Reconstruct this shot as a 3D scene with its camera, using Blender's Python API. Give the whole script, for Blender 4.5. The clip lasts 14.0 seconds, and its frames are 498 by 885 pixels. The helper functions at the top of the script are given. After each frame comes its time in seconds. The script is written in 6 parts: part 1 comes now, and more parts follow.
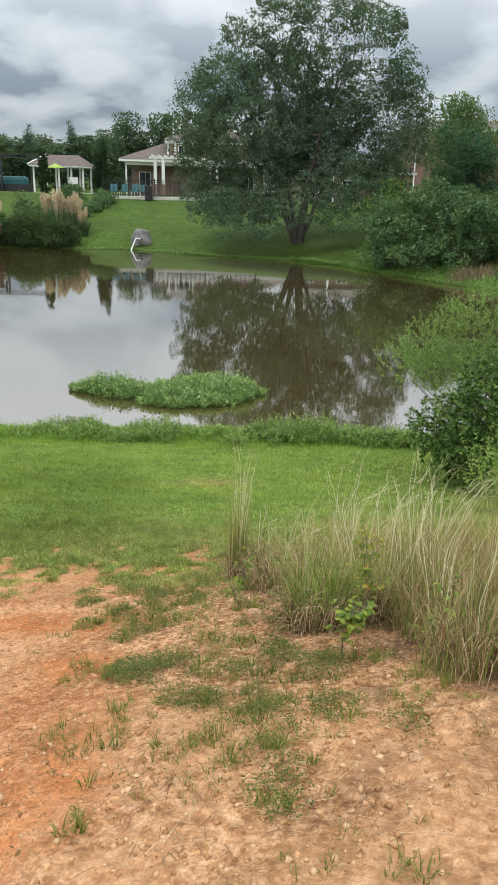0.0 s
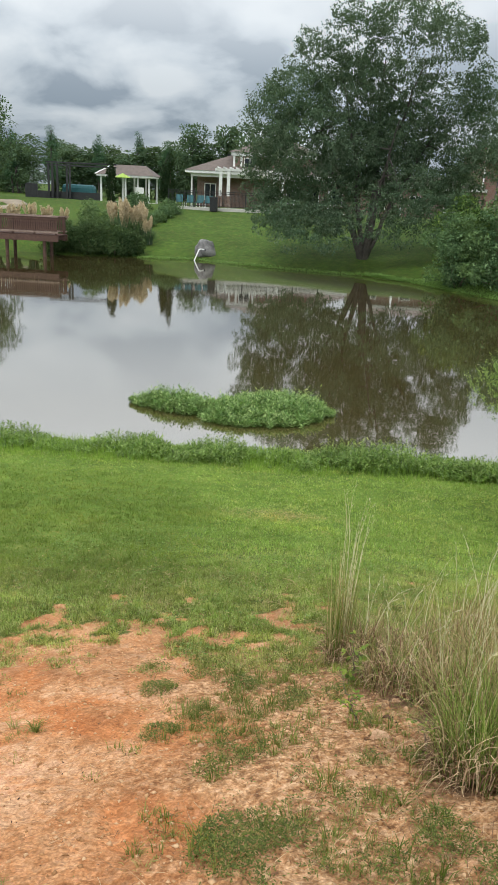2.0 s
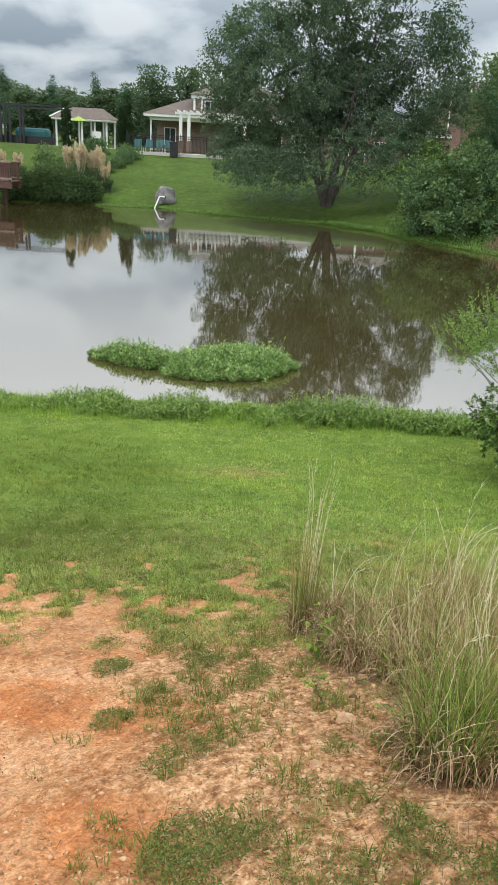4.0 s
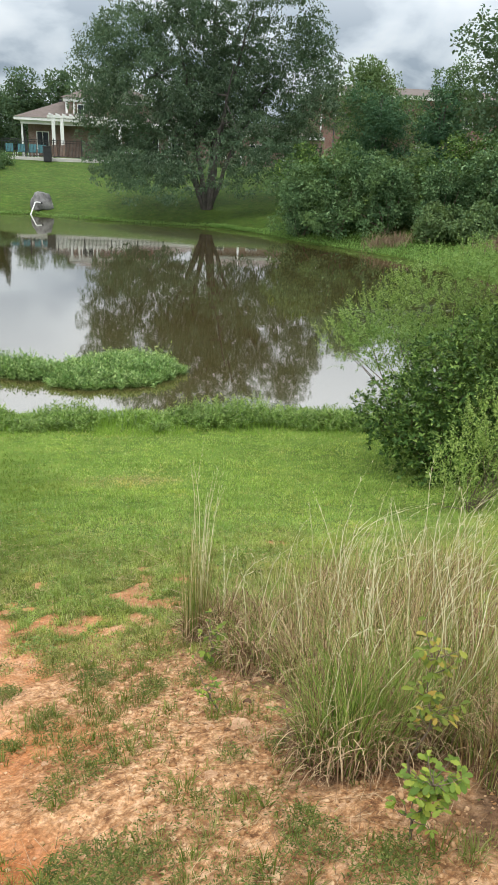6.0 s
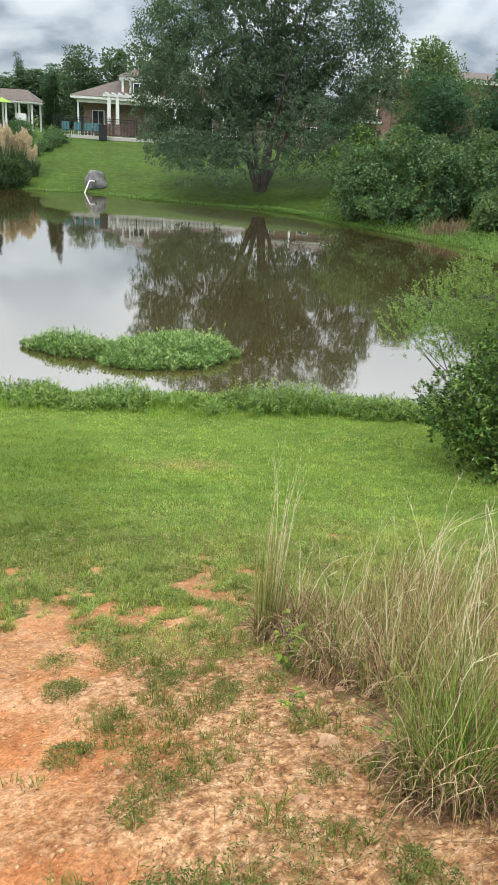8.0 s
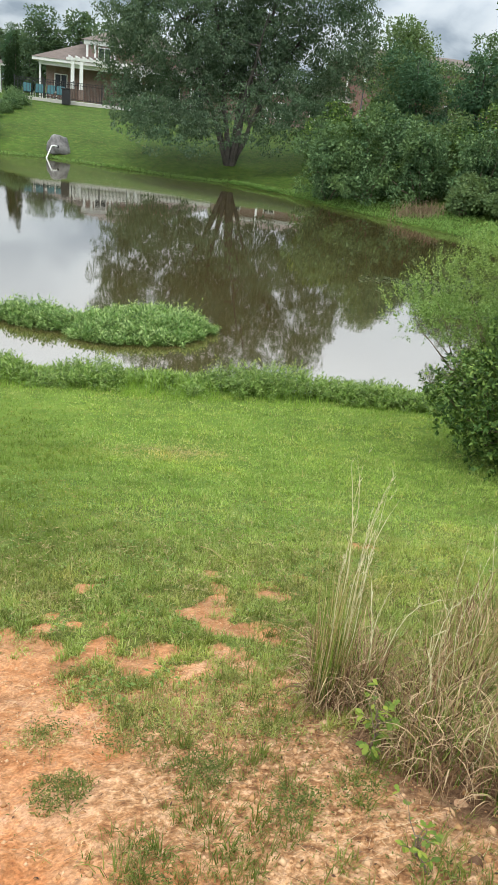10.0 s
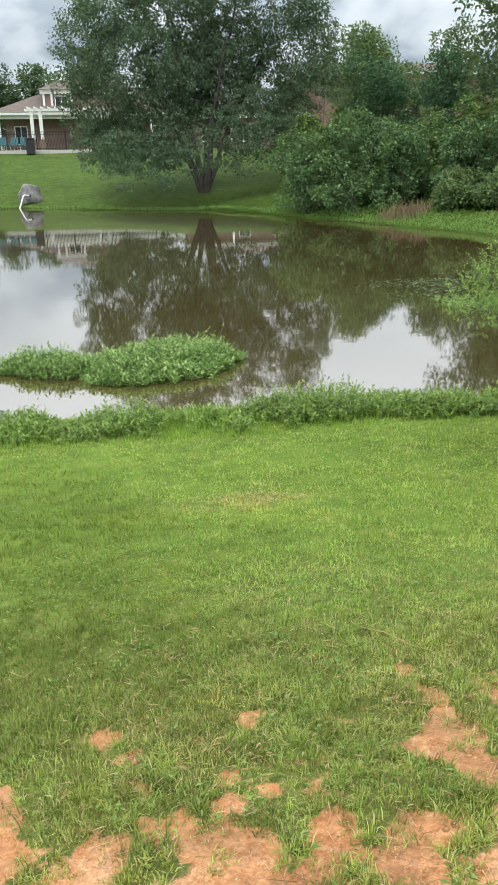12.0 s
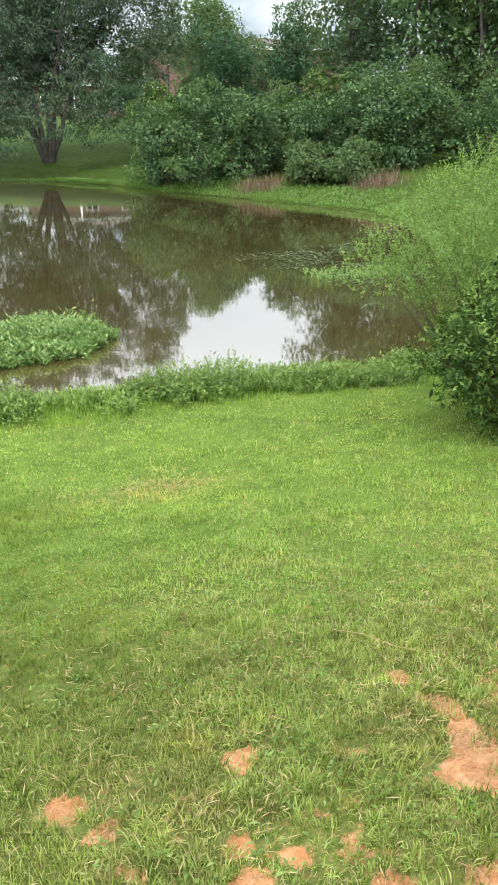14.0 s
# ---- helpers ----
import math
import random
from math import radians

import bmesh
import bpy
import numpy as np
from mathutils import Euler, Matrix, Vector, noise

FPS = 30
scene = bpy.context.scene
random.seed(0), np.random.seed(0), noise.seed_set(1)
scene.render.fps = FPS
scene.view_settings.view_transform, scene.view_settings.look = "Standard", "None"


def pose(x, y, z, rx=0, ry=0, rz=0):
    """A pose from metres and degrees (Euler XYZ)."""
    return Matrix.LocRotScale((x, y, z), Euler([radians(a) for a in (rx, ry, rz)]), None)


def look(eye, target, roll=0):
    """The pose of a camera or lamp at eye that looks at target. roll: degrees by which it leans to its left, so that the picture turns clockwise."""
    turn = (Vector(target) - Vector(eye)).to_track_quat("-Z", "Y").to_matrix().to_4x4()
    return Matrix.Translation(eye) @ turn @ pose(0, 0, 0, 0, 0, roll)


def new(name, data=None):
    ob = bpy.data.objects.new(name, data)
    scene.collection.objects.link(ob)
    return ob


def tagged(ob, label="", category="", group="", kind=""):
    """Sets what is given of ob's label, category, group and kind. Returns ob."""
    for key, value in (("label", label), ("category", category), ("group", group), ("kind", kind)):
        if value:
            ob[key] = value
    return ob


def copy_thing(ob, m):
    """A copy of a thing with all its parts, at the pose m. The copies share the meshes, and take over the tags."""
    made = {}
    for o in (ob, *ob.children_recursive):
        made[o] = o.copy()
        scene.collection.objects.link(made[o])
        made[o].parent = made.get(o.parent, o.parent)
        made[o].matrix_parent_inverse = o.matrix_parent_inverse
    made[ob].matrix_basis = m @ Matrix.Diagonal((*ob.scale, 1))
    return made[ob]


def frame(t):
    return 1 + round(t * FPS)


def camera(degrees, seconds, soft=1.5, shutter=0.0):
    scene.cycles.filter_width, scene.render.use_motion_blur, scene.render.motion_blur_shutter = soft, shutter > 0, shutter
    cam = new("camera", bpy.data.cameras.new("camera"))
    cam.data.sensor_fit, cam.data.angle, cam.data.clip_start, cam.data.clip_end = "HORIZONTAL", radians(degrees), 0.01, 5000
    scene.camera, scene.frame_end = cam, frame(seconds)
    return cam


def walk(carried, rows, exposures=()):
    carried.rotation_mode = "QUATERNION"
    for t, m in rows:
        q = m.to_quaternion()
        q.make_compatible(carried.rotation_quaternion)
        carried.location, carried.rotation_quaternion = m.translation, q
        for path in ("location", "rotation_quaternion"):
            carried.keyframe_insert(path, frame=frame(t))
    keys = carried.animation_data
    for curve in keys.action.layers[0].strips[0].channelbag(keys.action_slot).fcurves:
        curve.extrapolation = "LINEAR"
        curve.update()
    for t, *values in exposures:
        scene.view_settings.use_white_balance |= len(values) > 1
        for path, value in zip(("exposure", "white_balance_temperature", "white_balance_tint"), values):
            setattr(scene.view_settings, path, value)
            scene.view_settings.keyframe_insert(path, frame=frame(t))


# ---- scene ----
cam = camera(36.6, 14.0)
METRES, EYE, TILT, LEAN, TURN = 4.7, 4.27, -18.7, -1.5, 0.0
ROWS = [
    (0.0, 0.0, 0.0, 0.0, 0.0, 0.0, -0.0),
    (0.5, -0.0337, 0.0506, 0.0148, 4.22, 1.48, 0.32),
    (1.0, -0.0548, 0.097, 0.0266, 0.55, 1.77, -0.74),
    (1.5, -0.0636, 0.1467, 0.0301, 3.33, 1.66, -1.7),
    (2.0, -0.0699, 0.1914, 0.0409, 3.85, 0.87, -2.62),
    (4.5, -0.0614, 0.2501, 0.0516, -0.34, -3.04, -1.61),
    (5.0, -0.0572, 0.2522, 0.0531, -2.26, -3.11, -0.98),
    (5.5, -0.0546, 0.2528, 0.0543, -4.41, -2.75, 0.45),
    (6.0, -0.0501, 0.2528, 0.0555, -6.83, -2.45, 1.29),
    (6.5, -0.0491, 0.2557, 0.055, -7.88, -2.58, 1.66),
    (7.0, -0.0502, 0.2626, 0.0567, -5.15, -2.64, 1.23),
    (7.5, -0.0624, 0.28, 0.056, -1.98, -3.41, 0.18),
    (8.0, -0.0858, 0.3072, 0.0567, -3.6, -3.57, -0.82),
    (10.5, -0.1799, 0.5725, 0.061, -7.16, -5.17, -2.29),
    (11.0, -0.2183, 0.6379, 0.0663, -5.17, -4.59, 1.24),
    (11.5, -0.2603, 0.6935, 0.0714, -5.46, -4.23, 2.94),
    (12.0, -0.2882, 0.758, 0.0722, -7.53, -3.21, 4.82),
    (12.5, -0.3114, 0.7965, 0.0834, -8.82, -2.82, 6.01),
    (13.0, -0.3222, 0.8107, 0.0857, -14.48, -3.6, 5.77),
    (13.5, -0.3327, 0.8513, 0.0748, -15.4, -4.95, 6.72),
    (14.0, -0.3516, 0.886, 0.0799, -18.61, -6.02, 6.77),
]
walk(cam, [(t, pose(0, 0, EYE, TILT, LEAN, TURN) @ pose(METRES * x, METRES * y, METRES * z, 90 + pitch, roll, yaw)) for t, x, y, z, yaw, pitch, roll in ROWS],
     exposures=[(0.0, -0.54), (2.0, -0.55), (5.0, -0.34), (8.0, -0.25), (11.0, -0.2), (11.5, -0.3), (12.0, -0.18), (12.5, -0.2), (13.0, 0.06), (13.5, 0.12), (14.0, 0.13)])

# ---- world and sun ----
WATER = -0.08
world = bpy.data.worlds.new("overcast_sky")
scene.world = world
world.use_nodes = True
wn, wl = world.node_tree.nodes, world.node_tree.links
wn.clear()


def wnode(kind, **kw):
    n = wn.new(kind)
    for k, v in kw.items():
        n.inputs[k].default_value = v
    return n


def wmath(op, a, b=None, clamp=False):
    n = wn.new("ShaderNodeMath")
    n.operation, n.use_clamp = op, clamp
    for i, v in enumerate((a, b)):
        if v is None:
            continue
        if isinstance(v, (int, float)):
            n.inputs[i].default_value = v
        else:
            wl.new(v, n.inputs[i])
    return n.outputs[0]


SUN_EL, SUN_AZ = radians(58), radians(215)
sky = wn.new("ShaderNodeTexSky")
sky.sky_type, sky.sun_disc = "NISHITA", False
sky.sun_elevation, sky.sun_rotation = SUN_EL, SUN_AZ
tc = wn.new("ShaderNodeTexCoord")
sep = wn.new("ShaderNodeSeparateXYZ")
wl.new(tc.outputs["Generated"], sep.inputs[0])
zc = wmath("MAXIMUM", sep.outputs["Z"], 0.0)
den = wmath("ADD", zc, 0.42)
comb = wn.new("ShaderNodeCombineXYZ")
wl.new(wmath("DIVIDE", sep.outputs["X"], den), comb.inputs[0])
wl.new(wmath("DIVIDE", sep.outputs["Y"], den), comb.inputs[1])
cloud = wn.new("ShaderNodeTexNoise")
for k, v in (("Scale", 4.6), ("Detail", 9.0), ("Roughness", 0.47), ("Distortion", 0.25)):
    cloud.inputs[k].default_value = v
wl.new(comb.outputs[0], cloud.inputs["Vector"])
cramp = wn.new("ShaderNodeValToRGB")
wl.new(cloud.outputs["Fac"], cramp.inputs[0])
cramp.color_ramp.elements[0].position, cramp.color_ramp.elements[0].color = 0.40, (0.35, 0.43, 0.515, 1)
cramp.color_ramp.elements[1].position, cramp.color_ramp.elements[1].color = 0.62, (0.825, 0.895, 0.945, 1)
mid = cramp.color_ramp.elements.new(0.50)
mid.color = (0.625, 0.71, 0.785, 1)
# an overcast sky is brighter towards the zenith
grad = wn.new("ShaderNodeValToRGB")
grad.color_ramp.interpolation = "B_SPLINE"
for at in (0.12, 0.20, 0.30, 0.45):
    grad.color_ramp.elements.new(at)
for el, gv in zip(grad.color_ramp.elements, (0.245, 0.335, 0.48, 0.495, 0.95, 0.97)):
    el.color = (gv, gv, gv, 1)
wl.new(zc, grad.inputs[0])
lift = wmath("MULTIPLY", grad.outputs[0], 3.7)
cmul = wn.new("ShaderNodeVectorMath")
cmul.operation = "SCALE"
# towards the zenith the cloud closes into one even layer
even = wn.new("ShaderNodeMix")
even.data_type = "RGBA"
even.inputs[7].default_value = (0.745, 0.785, 0.815, 1)
near_top = wn.new("ShaderNodeMapRange")
near_top.interpolation_type = "SMOOTHSTEP"
near_top.inputs["From Min"].default_value, near_top.inputs["From Max"].default_value = 0.08, 0.30
wl.new(zc, near_top.inputs["Value"])
wl.new(near_top.outputs[0], even.inputs["Factor"])
wl.new(cramp.outputs[0], even.inputs[6])
wl.new(even.outputs[2], cmul.inputs[0])
wl.new(lift, cmul.inputs["Scale"])
bg_sky = wnode("ShaderNodeBackground", Strength=0.06)
bg_cloud = wnode("ShaderNodeBackground", Strength=1.0)
wl.new(sky.outputs[0], bg_sky.inputs[0])
wl.new(cmul.outputs[0], bg_cloud.inputs[0])
wmix = wnode("ShaderNodeMixShader", Fac=0.9)
wl.new(bg_sky.outputs[0], wmix.inputs[1])
wl.new(bg_cloud.outputs[0], wmix.inputs[2])
wout = wn.new("ShaderNodeOutputWorld")
wl.new(wmix.outputs[0], wout.inputs[0])

sun_data = bpy.data.lights.new("sun", "SUN")
sun_data.energy, sun_data.angle, sun_data.color = 1.5, radians(14), (1.0, 0.96, 0.9)
sun = new("sun", sun_data)
sun.matrix_world = look((0, 0, 0), (-math.sin(SUN_AZ) * math.cos(SUN_EL), -math.cos(SUN_AZ) * math.cos(SUN_EL), -math.sin(SUN_EL)))

# ---- numeric helpers ----
rng = np.random.default_rng(7)


def vnoise(x, y, scale, seed=0):
    """Smooth lattice noise in 0..1."""
    x, y = np.asarray(x, float) / scale + 1000.5 + seed * 17.3, np.asarray(y, float) / scale + 1000.5 + seed * 7.7
    xi, yi = np.floor(x).astype(np.int64), np.floor(y).astype(np.int64)
    fx, fy = x - xi, y - yi
    fx, fy = fx * fx * (3 - 2 * fx), fy * fy * (3 - 2 * fy)

    def h(i, j):
        v = (i * 374761393 + j * 668265263 + seed * 974711) & 0xFFFFFFFF
        v = ((v ^ (v >> 13)) * 1274126177) & 0xFFFFFFFF
        return ((v ^ (v >> 16)) & 0xFFFF) / 65535.0

    a, b, c, d = h(xi, yi), h(xi + 1, yi), h(xi, yi + 1), h(xi + 1, yi + 1)
    return (a * (1 - fx) + b * fx) * (1 - fy) + (c * (1 - fx) + d * fx) * fy


def fbm(x, y, scale, octaves=4, seed=0):
    total, amp, norm = 0.0, 1.0, 0.0
    for o in range(octaves):
        total, norm = total + amp * vnoise(x, y, scale / 2**o, seed + o), norm + amp
        amp *= 0.5
    return total / norm


def smooth(a, b, v):
    t = np.clip((v - a) / (b - a), 0, 1)
    return t * t * (3 - 2 * t)


def mesh_np(name, verts, faces, mat=None, smooth_shade=False, attrs=None):
    """A mesh from arrays; faces is an (n, 3) or (n, 4) index array."""
    me = bpy.data.meshes.new(name)
    verts, faces = np.ascontiguousarray(verts, np.float32), np.ascontiguousarray(faces, np.int32)
    n, k = faces.shape
    me.vertices.add(len(verts))
    me.vertices.foreach_set("co", verts.ravel())
    me.loops.add(n * k)
    me.loops.foreach_set("vertex_index", faces.ravel())
    me.polygons.add(n)
    me.polygons.foreach_set("loop_start", np.arange(0, n * k, k, dtype=np.int32))
    for key, val in (attrs or {}).items():
        at = me.attributes.new(key, "FLOAT", "POINT")
        at.data.foreach_set("value", np.ascontiguousarray(val, np.float32))
    me.update(calc_edges=True)
    me.validate()
    if smooth_shade:
        me.polygons.foreach_set("use_smooth", np.ones(n, dtype=bool))
    if mat:
        me.materials.append(mat)
    return me


def merge(*sets):
    """Joins (verts, faces) pairs into one pair."""
    vs, fs, off = [], [], 0
    for v, f in sets:
        vs.append(v), fs.append(f + off)
        off += len(v)
    return np.concatenate(vs), np.concatenate(fs)


def thing(name, label, category, loc=(0, 0, 0), rz=0, group="", kind=""):
    ob = new(name)
    ob.empty_display_size = 0.1
    ob.matrix_basis = pose(*loc, 0, 0, rz)
    return tagged(ob, label, category, group, kind)


def part_np(name, verts, faces, mat, parent, label="", smooth_shade=False, attrs=None):
    ob = new(name, mesh_np(name, verts, faces, mat, smooth_shade, attrs))
    ob.parent = parent
    if label:
        ob["label"] = label
    return ob


def part(name, bm, mat, parent, label="", smooth_shade=False):
    me = bpy.data.meshes.new(name)
    bmesh.ops.recalc_face_normals(bm, faces=bm.faces)
    bm.to_mesh(me)
    bm.free()
    me.materials.append(mat)
    if smooth_shade:
        for p in me.polygons:
            p.use_smooth = True
    ob = new(name, me)
    ob.parent = parent
    if label:
        ob["label"] = label
    return ob


def box(x0, x1, y0, y1, z0, z1, bevel=0.0, bm=None):
    bm = bm or bmesh.new()
    got = bmesh.ops.create_cube(bm, size=1.0)["verts"]
    bmesh.ops.scale(bm, vec=(x1 - x0, y1 - y0, z1 - z0), verts=got)
    bmesh.ops.translate(bm, vec=((x0 + x1) / 2, (y0 + y1) / 2, (z0 + z1) / 2), verts=got)
    if bevel:
        edges = list({e for v in got for e in v.link_edges})
        bmesh.ops.bevel(bm, geom=edges, offset=bevel, segments=2, affect="EDGES", profile=0.5)
    return bm


def tube(points, radii, sides=7):
    """Verts and quads of a bent tapered tube, ends open but for a pinched tip."""
    p, r = np.asarray(points, float), np.asarray(radii, float)
    d = np.gradient(p, axis=0)
    d /= np.linalg.norm(d, axis=1, keepdims=True) + 1e-9
    ref = np.where(np.abs(d[:, 2:3]) > 0.9, [[1.0, 0, 0]], [[0, 0, 1.0]])
    u = np.cross(d, ref)
    u /= np.linalg.norm(u, axis=1, keepdims=True) + 1e-9
    w = np.cross(d, u)
    a = np.linspace(0, 2 * np.pi, sides, endpoint=False)
    ring = p[:, None] + r[:, None, None] * (np.cos(a)[None, :, None] * u[:, None] + np.sin(a)[None, :, None] * w[:, None])
    v = ring.reshape(-1, 3)
    n = len(p)
    i, j = np.meshgrid(np.arange(n - 1), np.arange(sides), indexing="ij")
    i, j = i.ravel(), j.ravel()
    jn = (j + 1) % sides
    return v, np.stack([i * sides + j, i * sides + jn, (i + 1) * sides + jn, (i + 1) * sides + j], 1)


def unit(v):
    return v / (np.linalg.norm(v, axis=-1, keepdims=True) + 1e-9)


def leaves(at, along, facing, length, width, fold=0.15):
    """Folded pointed leaves (four triangles each) at points, growing along, facing."""
    n = len(at)
    length, width = np.broadcast_to(length, n)[:, None], np.broadcast_to(width, n)[:, None]
    a = unit(along)
    s = unit(np.cross(a, facing))
    f = np.cross(s, a)
    v = np.stack([
        at,
        at + a * length * 0.38 - s * width * 0.5 + f * width * fold,
        at + a * length * 0.45 - f * width * fold,
        at + a * length * 0.38 + s * width * 0.5 + f * width * fold,
        at + a * length - f * length * 0.12,
    ], 1).reshape(-1, 3)
    k = np.arange(n)[:, None, None] * 5
    fc = (k + np.array([[0, 2, 1], [0, 3, 2], [1, 2, 4], [2, 3, 4]])[None]).reshape(-1, 3)
    return v, fc


def flakes(at, along, facing, length, width):
    """Two-triangle leaves for foliage far from the eye."""
    n = len(at)
    length, width = np.broadcast_to(length, n)[:, None], np.broadcast_to(width, n)[:, None]
    a = unit(along)
    s = unit(np.cross(a, facing))
    f = np.cross(s, a)
    m = at + a * length * 0.5
    v = np.stack([at, m - s * width * 0.5 + f * width * 0.12, at + a * length, m + s * width * 0.5 + f * width * 0.12], 1).reshape(-1, 3)
    k = np.arange(n)[:, None, None] * 4
    return v, (k + np.array([[0, 2, 1], [0, 3, 2]])[None]).reshape(-1, 3)


def blades(base, direction, height, width, bend, segs=3, taper=1.0):
    """Grass blades: strips that rise from base and bend towards direction (angle, radians)."""
    n = len(base)
    height, width, bend = (np.broadcast_to(q, n).astype(float) for q in (height, width, bend))
    dx = np.stack([np.cos(direction), np.sin(direction), np.zeros(n)], 1)
    side = np.stack([-np.sin(direction), np.cos(direction), np.zeros(n)], 1)
    tw = rng.uniform(-0.8, 0.8, n)[:, None]
    side = unit(side * np.cos(tw) + dx * np.sin(tw))
    rows = []
    for i in range(segs + 1):
        t = i / segs
        ang = bend * t
        out = np.where(np.abs(bend) > 1e-3, (1 - np.cos(ang)) / np.maximum(np.abs(bend), 1e-3), 0.0)
        up = np.where(np.abs(bend) > 1e-3, np.sin(ang) / np.maximum(np.abs(bend), 1e-3), t)
        c = base + dx * (out * height)[:, None] + np.array([0, 0, 1.0]) * (up * height)[:, None]
        w = (width * (1 - t**1.5 * taper) * 0.5)[:, None]
        if i < segs:
            rows += [c - side * w, c + side * w]
        else:
            rows += [c]
    v = np.stack(rows, 1)
    m = v.shape[1]
    tri = []
    for i in range(segs - 1):
        a = 2 * i
        tri += [[a, a + 1, a + 3], [a, a + 3, a + 2]]
    tri += [[m - 3, m - 2, m - 1]]
    f = (np.arange(n)[:, None, None] * m + np.array(tri)[None]).reshape(-1, 3)
    return v.reshape(-1, 3), f, m


# ---- materials ----
def mat_nodes(name):
    m = bpy.data.materials.new(name)
    m.use_nodes = True
    nt = m.node_tree
    bsdf = nt.nodes["Principled BSDF"]
    return m, nt.nodes, nt.links, bsdf


def ramp(nodes, links, fac, stops):
    r = nodes.new("ShaderNodeValToRGB")
    e = r.color_ramp.elements
    while len(e) < len(stops):
        e.new(0.5)
    for el, (p, c) in zip(e, stops):
        el.position, el.color = p, (*c, 1)
    links.new(fac, r.inputs[0])
    return r.outputs[0]


def tex_noise(nodes, links, scale, detail=4.0, rough=0.55, vec=None, distortion=0.0):
    n = nodes.new("ShaderNodeTexNoise")
    n.inputs["Scale"].default_value, n.inputs["Detail"].default_value = scale, detail
    n.inputs["Roughness"].default_value, n.inputs["Distortion"].default_value = rough, distortion
    if vec is None:
        g = nodes.new("ShaderNodeNewGeometry")
        vec = g.outputs["Position"]
    links.new(vec, n.inputs["Vector"])
    return n.outputs["Fac"]


def mixcol(nodes, links, fac, a, b, blend="MIX"):
    m = nodes.new("ShaderNodeMix")
    m.data_type, m.blend_type = "RGBA", blend
    for sock, v in ((m.inputs["Factor"], fac), (m.inputs[6], a), (m.inputs[7], b)):
        if isinstance(v, (int, float)):
            sock.default_value = v
        elif isinstance(v, tuple):
            sock.default_value = (*v, 1)
        else:
            links.new(v, sock)
    return m.outputs[2]


def bump(nodes, links, bsdf, height, strength, dist=0.02):
    b = nodes.new("ShaderNodeBump")
    b.inputs["Strength"].default_value, b.inputs["Distance"].default_value = strength, dist
    links.new(height, b.inputs["Height"])
    links.new(b.outputs[0], bsdf.inputs["Normal"])


def foliage(name, stops, rough=0.5, trans=0.3, patch=0.0, patch_scale=1.0, patch_col=(0.2, 0.2, 0.04), spec=0.18, green=True, single=False):
    """Leaf material: colour varies leaf by leaf and, slowly, over the plant; light passes through it."""
    m, nodes, links, bsdf = mat_nodes(name)
    g = nodes.new("ShaderNodeNewGeometry")
    tone_of = nodes.new("ShaderNodeObjectInfo").outputs["Random"] if single else g.outputs["Random Per Island"]
    col = ramp(nodes, links, tone_of, stops)
    if patch:
        n = tex_noise(nodes, links, patch_scale, 3.0)
        f = ramp(nodes, links, n, [(0.45, (0, 0, 0)), (0.7, (patch,) * 3)])
        col = mixcol(nodes, links, f, col, patch_col)
    links.new(col, bsdf.inputs["Base Color"])
    bsdf.inputs["Roughness"].default_value = rough
    bsdf.inputs["Specular IOR Level"].default_value = spec
    tr = nodes.new("ShaderNodeBsdfTranslucent")
    tcol = mixcol(nodes, links, 0.45, col, (0.22, 0.30, 0.03)) if green else col
    links.new(tcol, tr.inputs["Color"])
    mx = nodes.new("ShaderNodeMixShader")
    mx.inputs[0].default_value = trans
    links.new(bsdf.outputs[0], mx.inputs[1])
    links.new(tr.outputs[0], mx.inputs[2])
    links.new(mx.outputs[0], nodes["Material Output"].inputs["Surface"])
    return m


def surface(name, stops, scale=8.0, rough=0.7, bump_strength=0.2, bump_scale=60.0, metal=0.0, detail=5.0):
    """A solid with mottled colour, fine grain and relief."""
    m, nodes, links, bsdf = mat_nodes(name)
    tcn = nodes.new("ShaderNodeTexCoord")
    vec = tcn.outputs["Object"]
    a = tex_noise(nodes, links, scale, detail, 0.6, vec)
    col = ramp(nodes, links, a, stops)
    fine = tex_noise(nodes, links, bump_scale, 4.0, 0.6, vec)
    col = mixcol(nodes, links, 0.25, col, ramp(nodes, links, fine, [(0.3, (0.25,) * 3), (0.7, (0.8,) * 3)]), "OVERLAY")
    links.new(col, bsdf.inputs["Base Color"])
    bsdf.inputs["Roughness"].default_value, bsdf.inputs["Metallic"].default_value = rough, metal
    if bump_strength:
        bump(nodes, links, bsdf, fine, bump_strength)
    return m


M_BARK = surface("birch_bark", [(0.3, (0.045, 0.040, 0.034)), (0.7, (0.105, 0.090, 0.076))], 3.0, 0.9, 0.6, 14.0)
M_TWIG = surface("twig_bark", [(0.3, (0.10, 0.075, 0.05)), (0.7, (0.20, 0.15, 0.10))], 12.0, 0.85, 0.3, 60.0)
M_BIRCH = foliage("birch_leaf", [(0.00, (0.046, 0.082, 0.052)), (0.60, (0.090, 0.143, 0.086)), (1.00, (0.185, 0.240, 0.150))], 0.65, 0.22, 0.5, 0.35, (0.055, 0.115, 0.055), spec=0.08)
# woodland green lightened and blued, distance haze put into the leaf colour
M_FAR = foliage("hazed_woodland_leaf", [(0.00, (0.060, 0.108, 0.070)), (0.60, (0.094, 0.150, 0.088)), (1.00, (0.125, 0.185, 0.104))], 0.85, 0.25, 0.5, 0.25, (0.10, 0.145, 0.065), spec=0.03)
